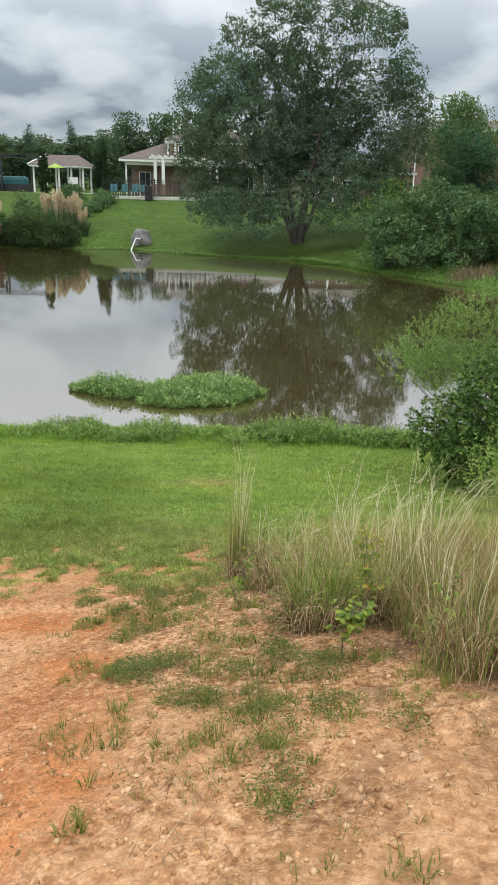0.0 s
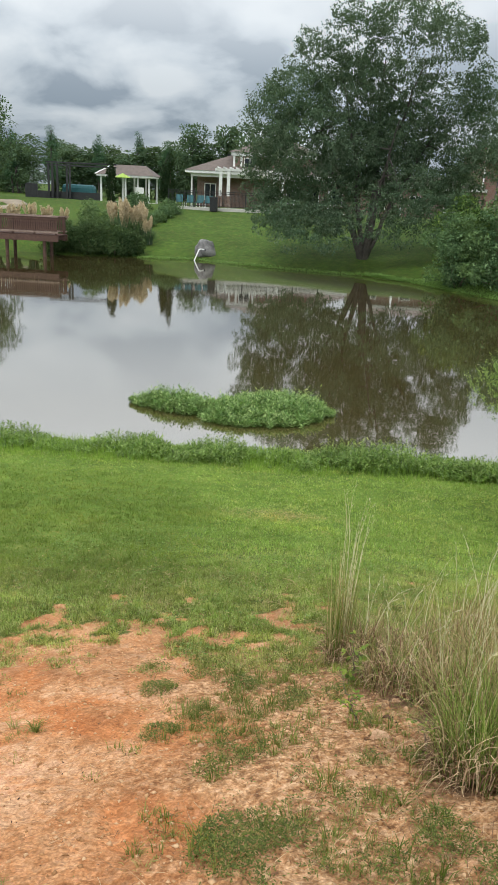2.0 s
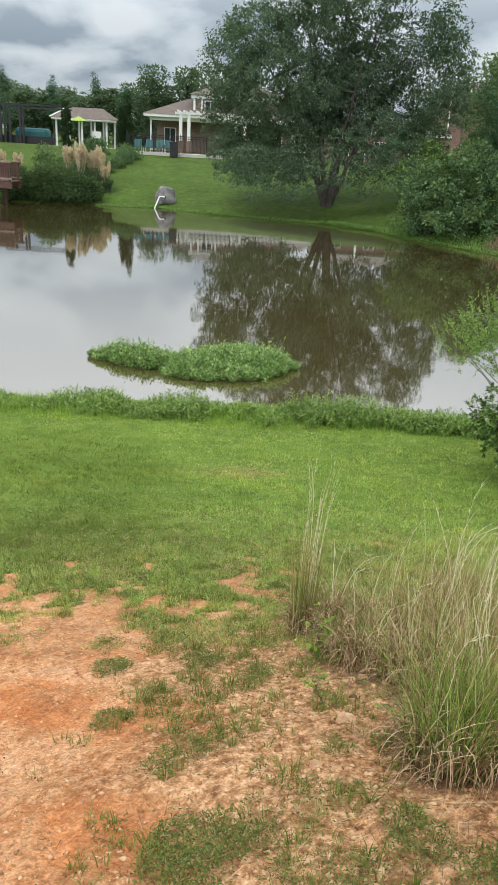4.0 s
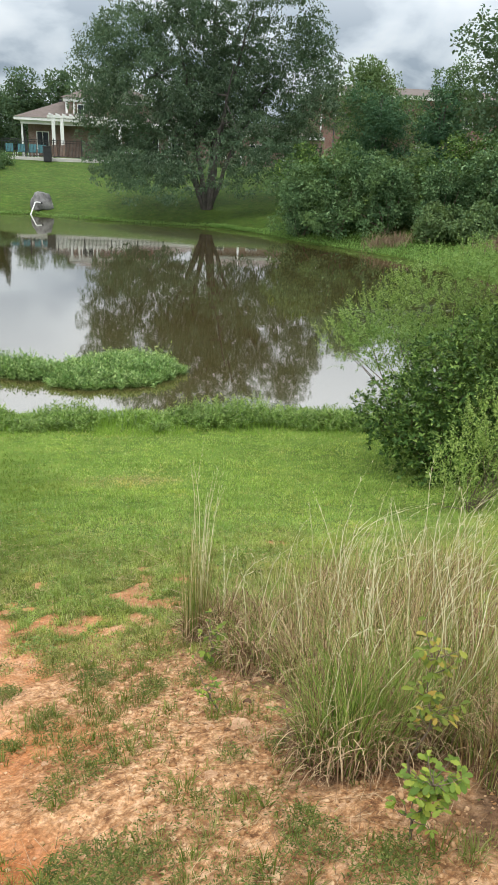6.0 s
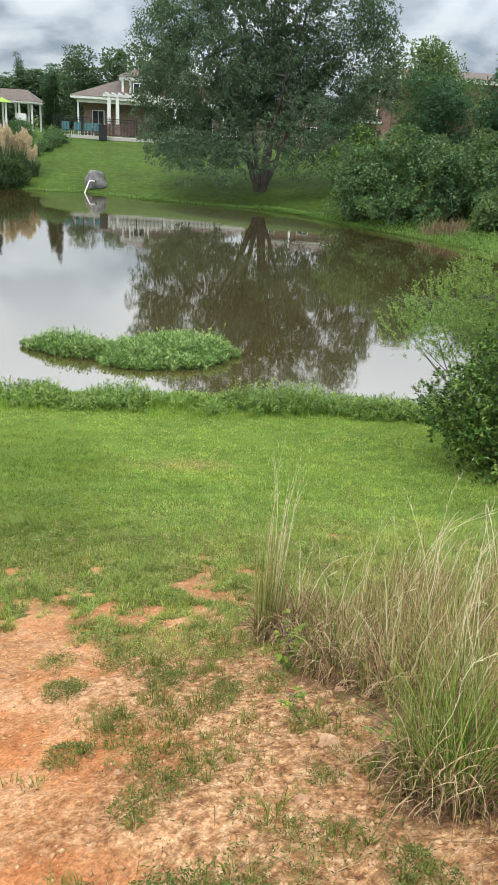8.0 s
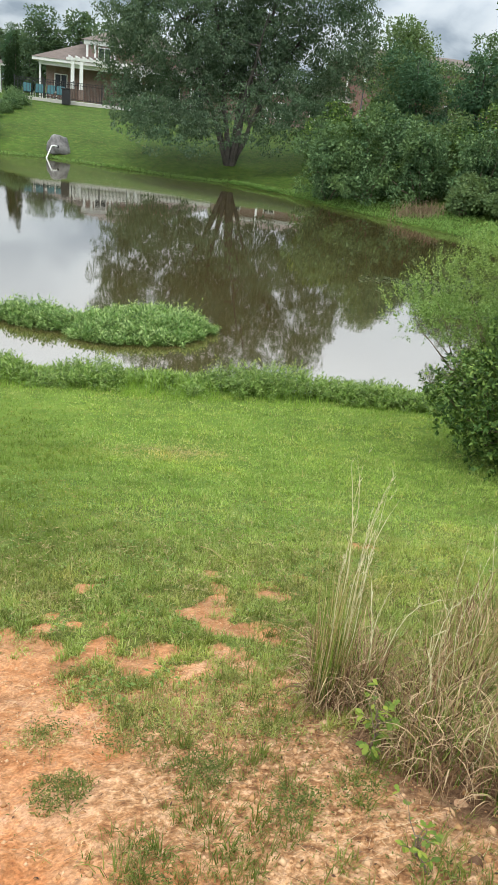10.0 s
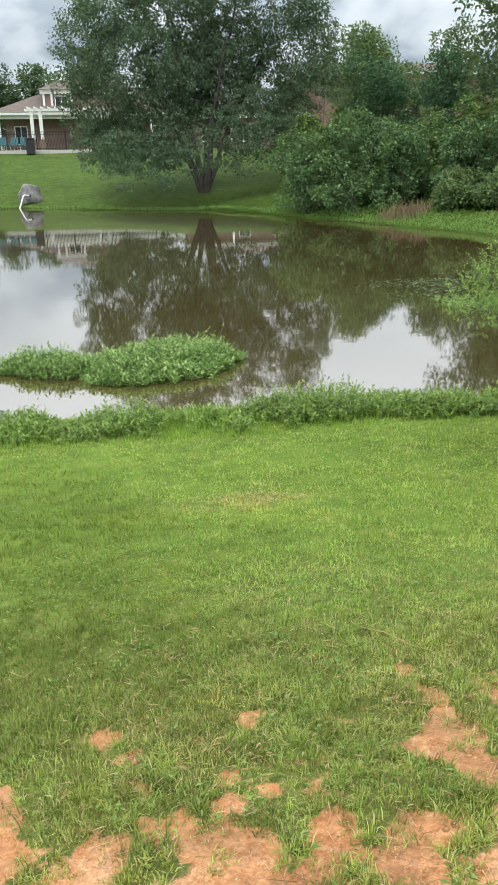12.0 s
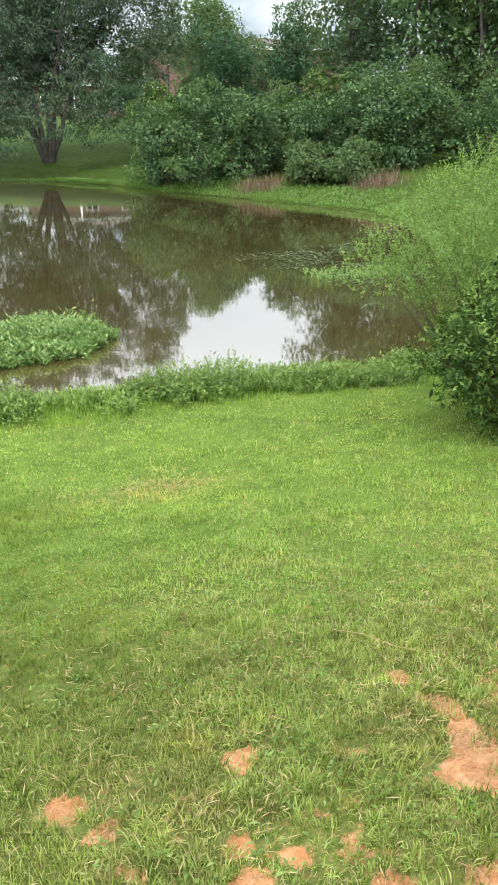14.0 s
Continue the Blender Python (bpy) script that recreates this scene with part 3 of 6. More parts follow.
def shore_distance(x, y):
    """Signed distance to the water's edge, positive on land."""
    x, y = np.asarray(x, float), np.asarray(y, float)
    best, inside = np.full(x.shape, 1e9), np.zeros(x.shape, bool)
    for (ax, ay), (bx, by) in zip(POND, np.roll(POND, -1, 0)):
        ex, ey = bx - ax, by - ay
        t = np.clip(((x - ax) * ex + (y - ay) * ey) / (ex * ex + ey * ey), 0, 1)
        best = np.minimum(best, np.hypot(x - ax - t * ex, y - ay - t * ey))
        cross = (ay > y) != (by > y)
        xi = ax + (y - ay) * ex / (ey if abs(ey) > 1e-9 else 1e-9)
        inside ^= cross & (x < xi)
    return np.where(inside, -best, best)


def height(x, y):
    x, y = np.asarray(x, float), np.asarray(y, float)
    near = np.interp(y, PROFILE[:, 0], PROFILE[:, 1]) + 0.12 * np.clip(x + 0.5, -3, 3) * np.clip((8 - y) / 4, 0, 1)
    d = shore_distance(x, y) + (fbm(x, y, 1.6, 3, 5) - 0.5) * 0.5 * smooth(14, 20, y)
    far = np.interp(d, [-8, -2, 0, 0.25, 2, 5, 10, 18.5, 22, 30, 45, 60, 110, 400], [-1.4, -0.7, -0.13, -0.02, 0.38, 1.05, 1.9, 3.25, 3.3, 3.2, 2.9, 2.85, 3.6, 7.0])
    w = smooth(12.2, 15.0, y)
    w = np.maximum(w, smooth(5, 12, x) * smooth(9, 14, y))
    return near * (1 - w) + far * w


BARE_SPOTS = [(-0.31, 5.50, 0.10), (-0.36, 5.28, 0.09), (-0.20, 5.20, 0.08), (-0.26, 5.46, 0.10), (-0.29, 5.78, 0.05), (-0.31, 6.03, 0.05), (0.00, 5.71, 0.11), (0.18, 5.90, 0.08), (0.77, 6.55, 0.11),
              (-0.57, 5.02, 0.08), (-0.48, 4.83, 0.07), (-0.70, 4.88, 0.11), (-0.86, 5.08, 0.08), (-1.14, 5.30, 0.08), (-1.29, 5.19, 0.08), (-1.45, 5.70, 0.08), (-1.43, 5.50, 0.07), (-1.56, 5.82, 0.06),
              (-1.54, 5.20, 0.11), (-1.13, 5.46, 0.06), (-1.00, 5.34, 0.05), (-1.20, 4.61, 0.36), (-1.09, 4.93, 0.09), (-0.84, 4.33, 0.09), (-1.00, 5.80, 0.06), (-0.36, 5.02, 0.05), (-1.90, 5.30, 0.2), (-0.43, 5.40, 0.06)]
TUFTS = [(-0.42, 2.63, 0.14), (-0.49, 3.11, 0.10), (-0.35, 3.28, 0.12), (-0.47, 3.37, 0.06), (-0.62, 3.64, 0.08), (-0.24, 3.81, 0.08), (0.02, 3.50, 0.06), (-0.20, 2.98, 0.08), (-0.12, 2.77, 0.15), (0.20, 3.17, 0.05),
         (0.01, 3.14, 0.05), (-0.09, 2.57, 0.12), (0.17, 2.64, 0.08), (0.32, 2.42, 0.11), (-0.91, 3.99, 0.07), (-0.80, 3.42, 0.05), (-0.98, 4.35, 0.09), (-0.71, 4.40, 0.11), (-0.87, 4.74, 0.13), (-0.15, 4.46, 0.19),
         (-0.35, 4.31, 0.13), (0.53, 1.93, 0.06), (0.04, 1.96, 0.15), (-0.43, 1.60, 0.04), (-0.16, 2.25, 0.10), (-1.40, 5.03, 0.10), (-0.48, 4.03, 0.08), (0.34, 2.10, 0.08), (-0.05, 3.85, 0.09), (0.10, 1.66, 0.08)]


def spots(x, y, items, grow=1.0, rough=0.6):
    """Soft-edged uneven patches, 0..1."""
    wob = (fbm(x, y, 0.16, 5, 11) - 0.5) * 2.8 * rough
    best = np.zeros(np.shape(x))
    for cx, cy, r in items:
        q = np.hypot(x - cx, (y - cy) * 0.8) / (r * grow)
        best = np.maximum(best, 1 - smooth(0.55, 1.35, q + wob * 0.6))
    return best


def growth(x, y):
    """How strongly grass covers the ground: under 0 none, over 1 full lawn."""
    x, y = np.asarray(x, float), np.asarray(y, float)
    edge = y - 0.16 * np.clip(-x - 0.6, 0, 3)
    g = np.interp(edge, [1.0, 4.2, 4.7, 5.2, 5.8, 6.6, 7.4], [0.0, 0.20, 0.70, 1.12, 1.4, 1.65, 1.9])
    g = g + np.interp(x, [-1.0, -0.55, 0.2, 0.5], [-0.26, 0.22, 0.26, -0.06]) * smooth(5.0, 4.4, y)
    g = g + 0.22 * smooth(3.1, 2.6, y) * smooth(-0.35, 0.0, x) * smooth(1.4, 2.0, y)
    g = g + 0.6 * (fbm(x, y, 0.5, 3, 3) - 0.5) + 1.7 * (fbm(x, y, 0.13, 4, 21) - 0.5)
    return g + 0.75 * spots(x, y, TUFTS, 1.15, 0.9) - 1.15 * spots(x, y, BARE_SPOTS, 0.9, 1.5)


def bareness(x, y):
    b = 1 - smooth(0.35, 0.9, growth(x, y))
    b = np.maximum(b, 0.95 * smooth(5.1, 4.4, y))
    wear = np.hypot(np.maximum(np.abs(x + 0.8) - 2.6, 0), np.maximum(-2.5 - y, 0)) + 2.2 * (fbm(x, y, 1.4, 4, 171) - 0.5)
    return b * (1 - smooth(0.2, 1.6, wear))


# ground sheet, fine where the walk passes and coarse towards the horizon
def axis(dense0, dense1, step, outer, grow=1.17):
    vals, a, s = [], dense1, step
    while a < outer[1]:
        s = min(s * grow, 60)
        a += s
        vals.append(a)
    low, a, s = [], dense0, step
    while a > outer[0]:
        s = min(s * grow, 60)
        a -= s
        low.append(a)
    return np.array(low[::-1] + list(np.arange(dense0, dense1 + step / 2, step)) + vals)


gx, gy = axis(-1.9, 1.1, 0.017, (-700, 700), 1.09), axis(1.4, 5.8, 0.017, (-300, 900), 1.08)
X, Y = np.meshgrid(gx, gy)
Z = height(X, Y)
BARE = bareness(X, Y) * (1 - smooth(30, 80, np.abs(Y)))
CLAY = np.maximum(smooth(-0.38, -0.72, X - np.interp(Y, [2.6, 3.3, 3.9, 4.6], [0.0, -0.06, -0.28, -0.3]) + (fbm(X, Y, 0.5, 3, 31) - 0.5) * 0.8 + (fbm(X, Y, 4.0, 3, 175) - 0.5) * 4.0 * smooth(1.0, -1.5, Y)) * (0.55 + 0.45 * smooth(0.4, 0.6, fbm(X, Y, 0.35, 3, 41))), 0.6 * smooth(4.3, 4.9, Y))
EDGE_X = np.interp(Y, [1.5, 2.4, 2.9, 3.4, 3.9, 4.5, 5.2], [1.05, 0.78, 0.40, 0.24, 0.13, 0.05, 0.3])
LITTER = 0.9 * smooth(-0.20, 0.12, X - EDGE_X + (fbm(X, Y, 0.2, 4, 131) - 0.5) * 0.9) * smooth(5.6, 4.8, Y) * smooth(0, 1.4, Y) * smooth(2.7, 1.9, X + 0.8 * (fbm(X, Y, 0.8, 3, 173) - 0.5))
LITTER = np.maximum(LITTER, 0.28 * smooth(0.48, 0.68, fbm(X, Y, 0.13, 4, 241)) * np.maximum(smooth(3.8, 4.4, Y) * smooth(6.6, 5.6, Y), smooth(0.1, 0.4, X) * smooth(2.3, 1.9, Y) * smooth(0, 1, Y)))
TRACK = smooth(0.34, 0.12, np.abs(X + 0.70 + 0.10 * np.clip(2.6 - Y, -1, 1.4) + 0.5 * (fbm(X, Y, 0.5, 4, 201) - 0.5))) * smooth(3.6, 3.1, Y + 0.8 * (fbm(X, Y, 0.4, 3, 203) - 0.5))
# where the soil is paler: the lawn's bare spots and the nearest clay
PALE_SOIL = 0.35 * smooth(4.75, 5.2, Y) * smooth(7.5, 6.6, Y)
PALE_SOIL = np.maximum(PALE_SOIL, 0.5 * smooth(2.55, 1.95, Y + 0.5 * (fbm(X, Y, 0.4, 3, 181) - 0.5)) * smooth(-1.0, 0.0, Y) * smooth(0.15, 0.7, fbm(X, Y, 0.22, 5, 183)) * smooth(-0.75, -0.3, X))
# weight of thatch brown and painted between-blade shade in the near lawn
THATCH_SHADE = smooth(9.5, 5.4, Y) * smooth(0, 1, Y) * 0.55
near_w = smooth(14, 8, Y) * smooth(-6, 0, Y)
lump = (1 - 0.6 * TRACK) * (fbm(X, Y, 0.4, 4, 51) - 0.5) * 0.05 + (fbm(X, Y, 0.11, 4, 61) - 0.5) * 0.040 * (1 - 0.35 * CLAY) + (vnoise(X, Y, 0.034, 67) - 0.5) * 0.013 * (1 - 0.3 * CLAY)
Z = Z + near_w * (BARE * lump + (1 - BARE) * (fbm(X, Y, 0.25, 3, 71) - 0.5) * 0.04) + smooth(14, 20, Y) * (fbm(X, Y, 3.0, 4, 81) - 0.5) * 0.12
# the wheel-worn clay lies a little lower than its grassy edges
Z = Z - near_w * 0.03 * CLAY * BARE
ny, nx = X.shape
idx = np.arange(nx * ny).reshape(ny, nx)
quads = np.stack([idx[:-1, :-1], idx[:-1, 1:], idx[1:, 1:], idx[1:, :-1]], -1).reshape(-1, 4)
ground_me = mesh_np("ground", np.stack([X, Y, Z], -1).reshape(-1, 3), quads, M_GROUND, True, {"bare": BARE.ravel(), "clay": CLAY.ravel(), "litter": LITTER.ravel(), "thatch_shade": THATCH_SHADE.ravel(), "bank": smooth(16, 30, Y).ravel(), "pale_soil": PALE_SOIL.ravel(), "track": TRACK.ravel()})
ground = tagged(new("ground", ground_me), "orange clay and mown grass sloping to the pond", "ground", kind="structure")


def ground_at(x, y):
    """Height of the sheet itself, by interpolation in its grid."""
    x, y = np.asarray(x, float), np.asarray(y, float)
    i, j = np.clip(np.searchsorted(gx, x) - 1, 0, nx - 2), np.clip(np.searchsorted(gy, y) - 1, 0, ny - 2)
    fx, fy = (x - gx[i]) / (gx[i + 1] - gx[i]), (y - gy[j]) / (gy[j + 1] - gy[j])
    return (Z[j, i] * (1 - fx) + Z[j, i + 1] * fx) * (1 - fy) + (Z[j + 1, i] * (1 - fx) + Z[j + 1, i + 1] * fx) * fy


def gz(x, y):
    return float(ground_at(np.array([x]), np.array([y]))[0])


# water sheet
wv = np.array([(-75, 12.2, WATER), (14.5, 12.2, WATER), (14.5, 62, WATER), (-75, 62, WATER)])
water = tagged(new("water", mesh_np("water", wv, np.array([[0, 1, 2, 3]]), M_WATER)), "still brown pond water mirroring an overcast sky", "water", kind="structure")

# ---- woody plants ----
def wander(start, end, n, wobble, seed_rng):
    t = np.linspace(0, 1, n)[:, None]
    p = np.asarray(start) * (1 - t) + np.asarray(end) * t
    off = np.cumsum(seed_rng.normal(0, wobble, (n, 3)), 0)
    return p + (off - off[-1] * t) * np.sin(t * np.pi) ** 0.5


def lobes_points(r, lobes, n, shell=0.55):
    """Points in a set of ellipsoids (cx, cy, cz, rx, ry, rz), thicker towards the outside."""
    L = np.array(lobes, float)
    vol = L[:, 3] * L[:, 4] * L[:, 5]
    pick = r.choice(len(L), n, p=vol / vol.sum())
    d = unit(r.normal(size=(n, 3)))
    rad = (shell + (1 - shell) * r.random(n)) ** 0.7
    rad = np.where(r.random(n) < 0.25, r.random(n) ** 0.5, rad)
    out = d * rad[:, None]
    return L[pick, :3] + out * L[pick, 3:], d


def foliage_cloud(r, lobes, clusters, per, spread, size, aspect=0.55, fine=False, droop=0.3, up=0.4):
    """Leaves in small domed clumps over the lobes of a crown, lit from above and dark beneath."""
    c, outward = lobes_points(r, lobes, clusters)
    n = clusters * per
    o = np.repeat(outward, per, 0)
    d = unit(r.normal(0, 0.8, (n, 3)) + o * 0.5 + np.array([0, 0, 0.35]))
    rad = spread * 1.7 * np.repeat(r.uniform(0.5, 1.35, clusters), per) * (0.45 + 0.55 * r.random(n) ** 0.5)
    at = np.repeat(c, per, 0) + d * rad[:, None] * np.array([1, 1, 0.75])
    along = unit(d * 0.7 + r.normal(0, 0.6, (n, 3)) - np.array([0, 0, droop]))
    facing = unit(r.normal(0, 0.45, (n, 3)) + np.array([0, 0, up]) + d * 0.9)
    ln = size * r.uniform(0.6, 1.3, n)
    return (leaves if fine else flakes)(at, along, facing, ln, ln * aspect)


def woody(r, base, tips, r0, sides=6, wobble=0.08, n=7):
    sets = []
    for tip in tips:
        p = wander(base, tip, n, wobble, r)
        sets.append(tube(p, np.linspace(r0, r0 * 0.15, n), sides))
    return merge(*sets)


def build_tree(name, label, lobes, trunk_h, r0, mat, seed, clusters, per, spread, size, aspect=0.6, category="tree", group="", limbs=9, bark=None, stems=1):
    """A tree at its own origin: trunk, limbs and a crown of leaves."""
    r = np.random.default_rng(seed)
    ob = thing(name, label, category, group=group)
    L = np.array(lobes, float)
    sets = []
    for s in range(stems):
        a = r.uniform(0, 6.28)
        k = 0 if stems == 1 else r0 * 2.2
        top = L[r.integers(len(L)), :3] * (1.0 if stems > 1 else 0.7)
        top[2] = max(top[2], trunk_h)
        p = wander((k * math.cos(a), k * math.sin(a), -0.3), top, 9, r0 * 0.5, r)
        sets.append(tube(p, np.linspace(r0 * 1.25, r0 * 0.25, 9), 9))
    part_np("trunk", *merge(*sets), bark or M_BARK, ob, smooth_shade=True)
    sets = []
    for i in range(limbs):
        l = L[i % len(L)]
        st = np.array([0, 0, trunk_h * r.uniform(0.5, 1.0)])
        tip = l[:3] + r.uniform(-0.6, 0.6, 3) * l[3:]
        sets.append(tube(wander(st, tip, 7, r0 * 0.5, r), np.linspace(r0 * 0.45, r0 * 0.05, 7), 5))
    part_np("branchwork", *merge(*sets), bark or M_BARK, ob, smooth_shade=True)
    part_np("crown", *foliage_cloud(r, lobes, clusters, per, spread, size, aspect), mat, ob)
    return ob


def crown_lobes(r, h0, h1, rad, n, flat=0.7, cone=0.0):
    out = []
    for i in range(n):
        t = r.random()
        z = h0 + (h1 - h0) * t
        w = rad * (1 - cone * t) * (math.sin(math.pi * min(max(0.18 + 0.72 * t, 0), 1)) if not cone else 1.0)
        a, q = r.uniform(0, 6.28), math.sqrt(r.random()) * 0.75
        s = rad * r.uniform(0.28, 0.5) * (1 - 0.6 * cone * t)
        out.append((w * q * math.cos(a), w * q * math.sin(a), z, s, s, s * flat))
    return out


# the big multi-stemmed birch on the far bank
r = np.random.default_rng(3)
BX, BY = 3.35, 53.0
bz = gz(BX, BY)
birch = thing("birch_tree", "tall multi-stemmed river birch, airy dark green crown, on grassy bank", "tree", (BX, BY, bz))
BIRCH_LOBES = []
for cx, cz, sx, sz in [(-6.6, 8.0, 2.0, 2.0), (-5.0, 9.6, 2.4, 1.9), (-6.2, 5.4, 2.0, 2.0), (-3.6, 11.6, 2.1, 1.7), (-4.2, 7.0, 2.6, 2.4), (-1.6, 13.2, 2.2, 1.7), (-1.6, 10.2, 2.6, 2.2),
                       (1.4, 13.9, 2.2, 1.5), (1.2, 11.0, 2.7, 2.1), (4.2, 12.9, 1.9, 1.5), (4.4, 9.8, 2.1, 1.9), (6.6, 10.6, 1.5, 1.5), (6.4, 7.6, 2.2, 2.0), (-1.4, 7.0, 2.6, 2.2),
                       (1.8, 7.6, 2.6, 2.2), (4.6, 6.0, 2.2, 1.9), (-5.4, 3.4, 1.9, 1.4), (-2.9, 4.2, 2.2, 1.6), (0.2, 4.6, 2.2, 1.5), (3.0, 4.6, 2.0, 1.4), (5.8, 4.6, 1.6, 1.3),
                       (-6.9, 3.0, 1.2, 1.2), (7.6, 9.0, 1.2, 1.4), (-4.4, 2.2, 1.8, 1.0), (-2.4, 2.6, 1.6, 0.9), (2.2, 3.2, 1.7, 1.0), (5.0, 3.2, 1.6, 1.2), (7.0, 6.2, 1.4, 1.5), (-7.0, 6.8, 1.2, 1.6), (2.6, 15.1, 1.0, 0.9), (-2.4, 14.5, 1.0, 1.0), (0.2, 15.0, 0.8, 0.9), (4.2, 14.6, 0.8, 0.9), (-6.4, 10.6, 0.9, 0.9), (5.8, 13.4, 1.1, 1.0), (-4.6, 12.9, 1.0, 0.8)]:
    k = 0.93 if cz > 8.5 else 1.0
    if cz < 5 and abs(cx) < 6:
        BIRCH_LOBES.append((cx * 0.9, r.uniform(-4.2, -2.8), cz * 0.8, sx * 0.62, 0.9, sz * 0.6))
    BIRCH_LOBES.append((cx * 0.97, r.uniform(-2.5, 2.5), cz, sx * k, max(sx, 2.0) * k, sz * k))
BIRCH_LOBES += [(-5.4, -2.6, 2.1, 1.5, 1.0, 0.9), (-3.6, -3.2, 1.7, 1.5, 0.9, 0.75), (-1.6, -3.4, 2.0, 1.5, 0.9, 0.85), (0.8, -3.4, 2.3, 1.4, 0.9, 0.8), (-6.2, -1.0, 1.7, 1.1, 1.0, 0.7), (3.4, -3.0, 2.4, 1.5, 0.9, 0.8), (-4.4, -3.6, 1.0, 1.4, 0.8, 0.65), (-2.6, -3.8, 1.1, 1.1, 0.8, 0.6), (2.2, -3.2, 1.7, 1.2, 0.8, 0.7), (4.9, -2.2, 1.8, 1.1, 0.8, 0.7)]
# smaller boughs break the outline
for cx, cy, cz, sx, sy, sz in list(BIRCH_LOBES):
    for _ in range(2):
        d = unit(r.normal(size=3))
        q = r.uniform(0.22, 0.42)
        BIRCH_LOBES.append((cx + d[0] * sx * 1.05, cy + d[1] * sy, max(cz + d[2] * sz * 1.05, 0.8), sx * q, sy * q, sz * q * 1.2))
BIRCH_LOBES += [(0.6, 0.6, 6.4, 3.0, 1.6, 2.4), (-1.6, 0.4, 5.2, 2.4, 1.5, 1.9), (2.4, 0.2, 8.2, 2.4, 1.5, 2.0)]
stem_sets, limb_sets = [], []
for tip, r0 in [((-4.6, 0.6, 8.5), 0.17), ((-2.2, -0.8, 10.6), 0.2), ((0.4, 0.9, 12.2), 0.22), ((2.6, -0.4, 11.5), 0.2), ((4.6, 0.8, 8.8), 0.16), ((-3.4, 1.6, 6.0), 0.12), ((1.4, -1.6, 8.5), 0.14)]:
    a = math.atan2(tip[1], tip[0])
    b = (0.3 * math.cos(a), 0.3 * math.sin(a), -0.3)
    m = wander(b, tip, 11, 0.12, r)
    m[:, :2] *= (np.linspace(0.35, 1, 11) ** 0.8)[:, None]
    stem_sets.append(tube(m, np.linspace(r0, 0.03, 11), 8))
    for k in range(7):
        s = m[r.integers(3, 10)]
        l = BIRCH_LOBES[int(np.argmin([np.linalg.norm(np.array(q[:3]) - s) + r.uniform(0, 3.5) for q in BIRCH_LOBES]))]
        limb_sets.append(tube(wander(s, np.array(l[:3]) + r.uniform(-0.7, 0.7, 3) * np.array(l[3:]), 7, 0.12, r), np.linspace(0.06, 0.012, 7), 5))
part_np("trunk", *merge(*stem_sets), M_BARK, birch, "pale peeling clustered stems", True)
part_np("branchwork", *merge(*limb_sets), M_BARK, birch, "", True)["kind"] = "stuff"
part_np("crown", *foliage_cloud(r, BIRCH_LOBES, 7400, 27, 0.21, 0.145, 0.56, droop=0.9), M_BIRCH, birch, "small dark green leaves with gaps of sky")

# woodland behind: variants built once, then copied
WOOD = []
for k in range(5):
    r = np.random.default_rng(100 + k)
    h = [10.5, 9.2, 11.5, 8.5, 10.0][k]
    WOOD.append(build_tree("woodland_tree", "dark green deciduous tree in the woodland edge", crown_lobes(r, 1.0, h - 1.0, 3.4, 20, 0.9), h * 0.75, 0.2, M_FAR, 200 + k, 230, 15, 0.48, 0.38, group="woodland trees", limbs=6))
PINES = []
for k in range(2):
    r = np.random.default_rng(130 + k)
    PINES.append(build_tree("pine_tree", "slender dark pine in the woodland edge", crown_lobes(r, 3.5, 13.0, 2.2, 16, 0.5, 0.75), 12.5, 0.18, M_PINE, 230 + k, 380, 18, 0.34, 0.28, 0.3, group="woodland pines", limbs=6))
r = np.random.default_rng(17)


def plant(src, x, y, scale=1.0, first=False):
    m = pose(x, y, gz(x, y) - 0.1, 0, 0, r.uniform(0, 360)) @ Matrix.Diagonal((scale * r.uniform(0.92, 1.1), scale * r.uniform(0.92, 1.1), scale, 1))
    if first:
        src.matrix_basis = m
        return src
    made = copy_thing(src, Matrix.Identity(4))
    made.matrix_basis = m
    return made


used = set()


def wood(kind, x, y, scale=1.0, wide=1.0):
    src = kind
    first = src.name not in used
    used.add(src.name)
    made = plant(src, x, y, scale, first)
    made.matrix_basis = made.matrix_basis @ Matrix.Diagonal((wide, wide, 1, 1))
    return made


for i in range(38):
    x = -92 + i * 2.14 + r.uniform(-0.8, 0.8)
    wood(WOOD[i % 5], x * 1.12, 148 + r.uniform(-7, 9), r.uniform(0.78, 1.0), 1.6)
for x, y, s in [(-58, 124, 0.8), (-50, 130, 0.85), (-36, 132, 0.85), (-30, 136, 0.92), (-24, 130, 0.8), (-42, 126, 0.9)]:
    wood(PINES[int(x / 2) % 2], x * 1.08, y * 1.08, s * 0.98)
for x, y, s in [(-15.5, 104, 0.85), (-11.5, 106, 0.98), (-8, 103, 1.02), (-20, 114, 0.7), (-4, 108, 1.0)]:
    wood(WOOD[int(-x) % 5], x * 1.36, y * 1.36, s * 1.42)
# tall trees beyond the shrubs of the right bank
BANK = []
for k in range(3):
    r = np.random.default_rng(160 + k)
    BANK.append(build_tree("bank_tree", "tall leafy tree rising behind the bank shrubs", crown_lobes(r, 1.0, [11.5, 13.0, 12.0][k], 4.2, 26, 0.85), 10, 0.22, [M_FAR, M_BUSH, M_BUSH][k], 260 + k, 320, 19, 0.46, 0.32, group="trees behind the bank shrubs", limbs=8))
r = np.random.default_rng(19)
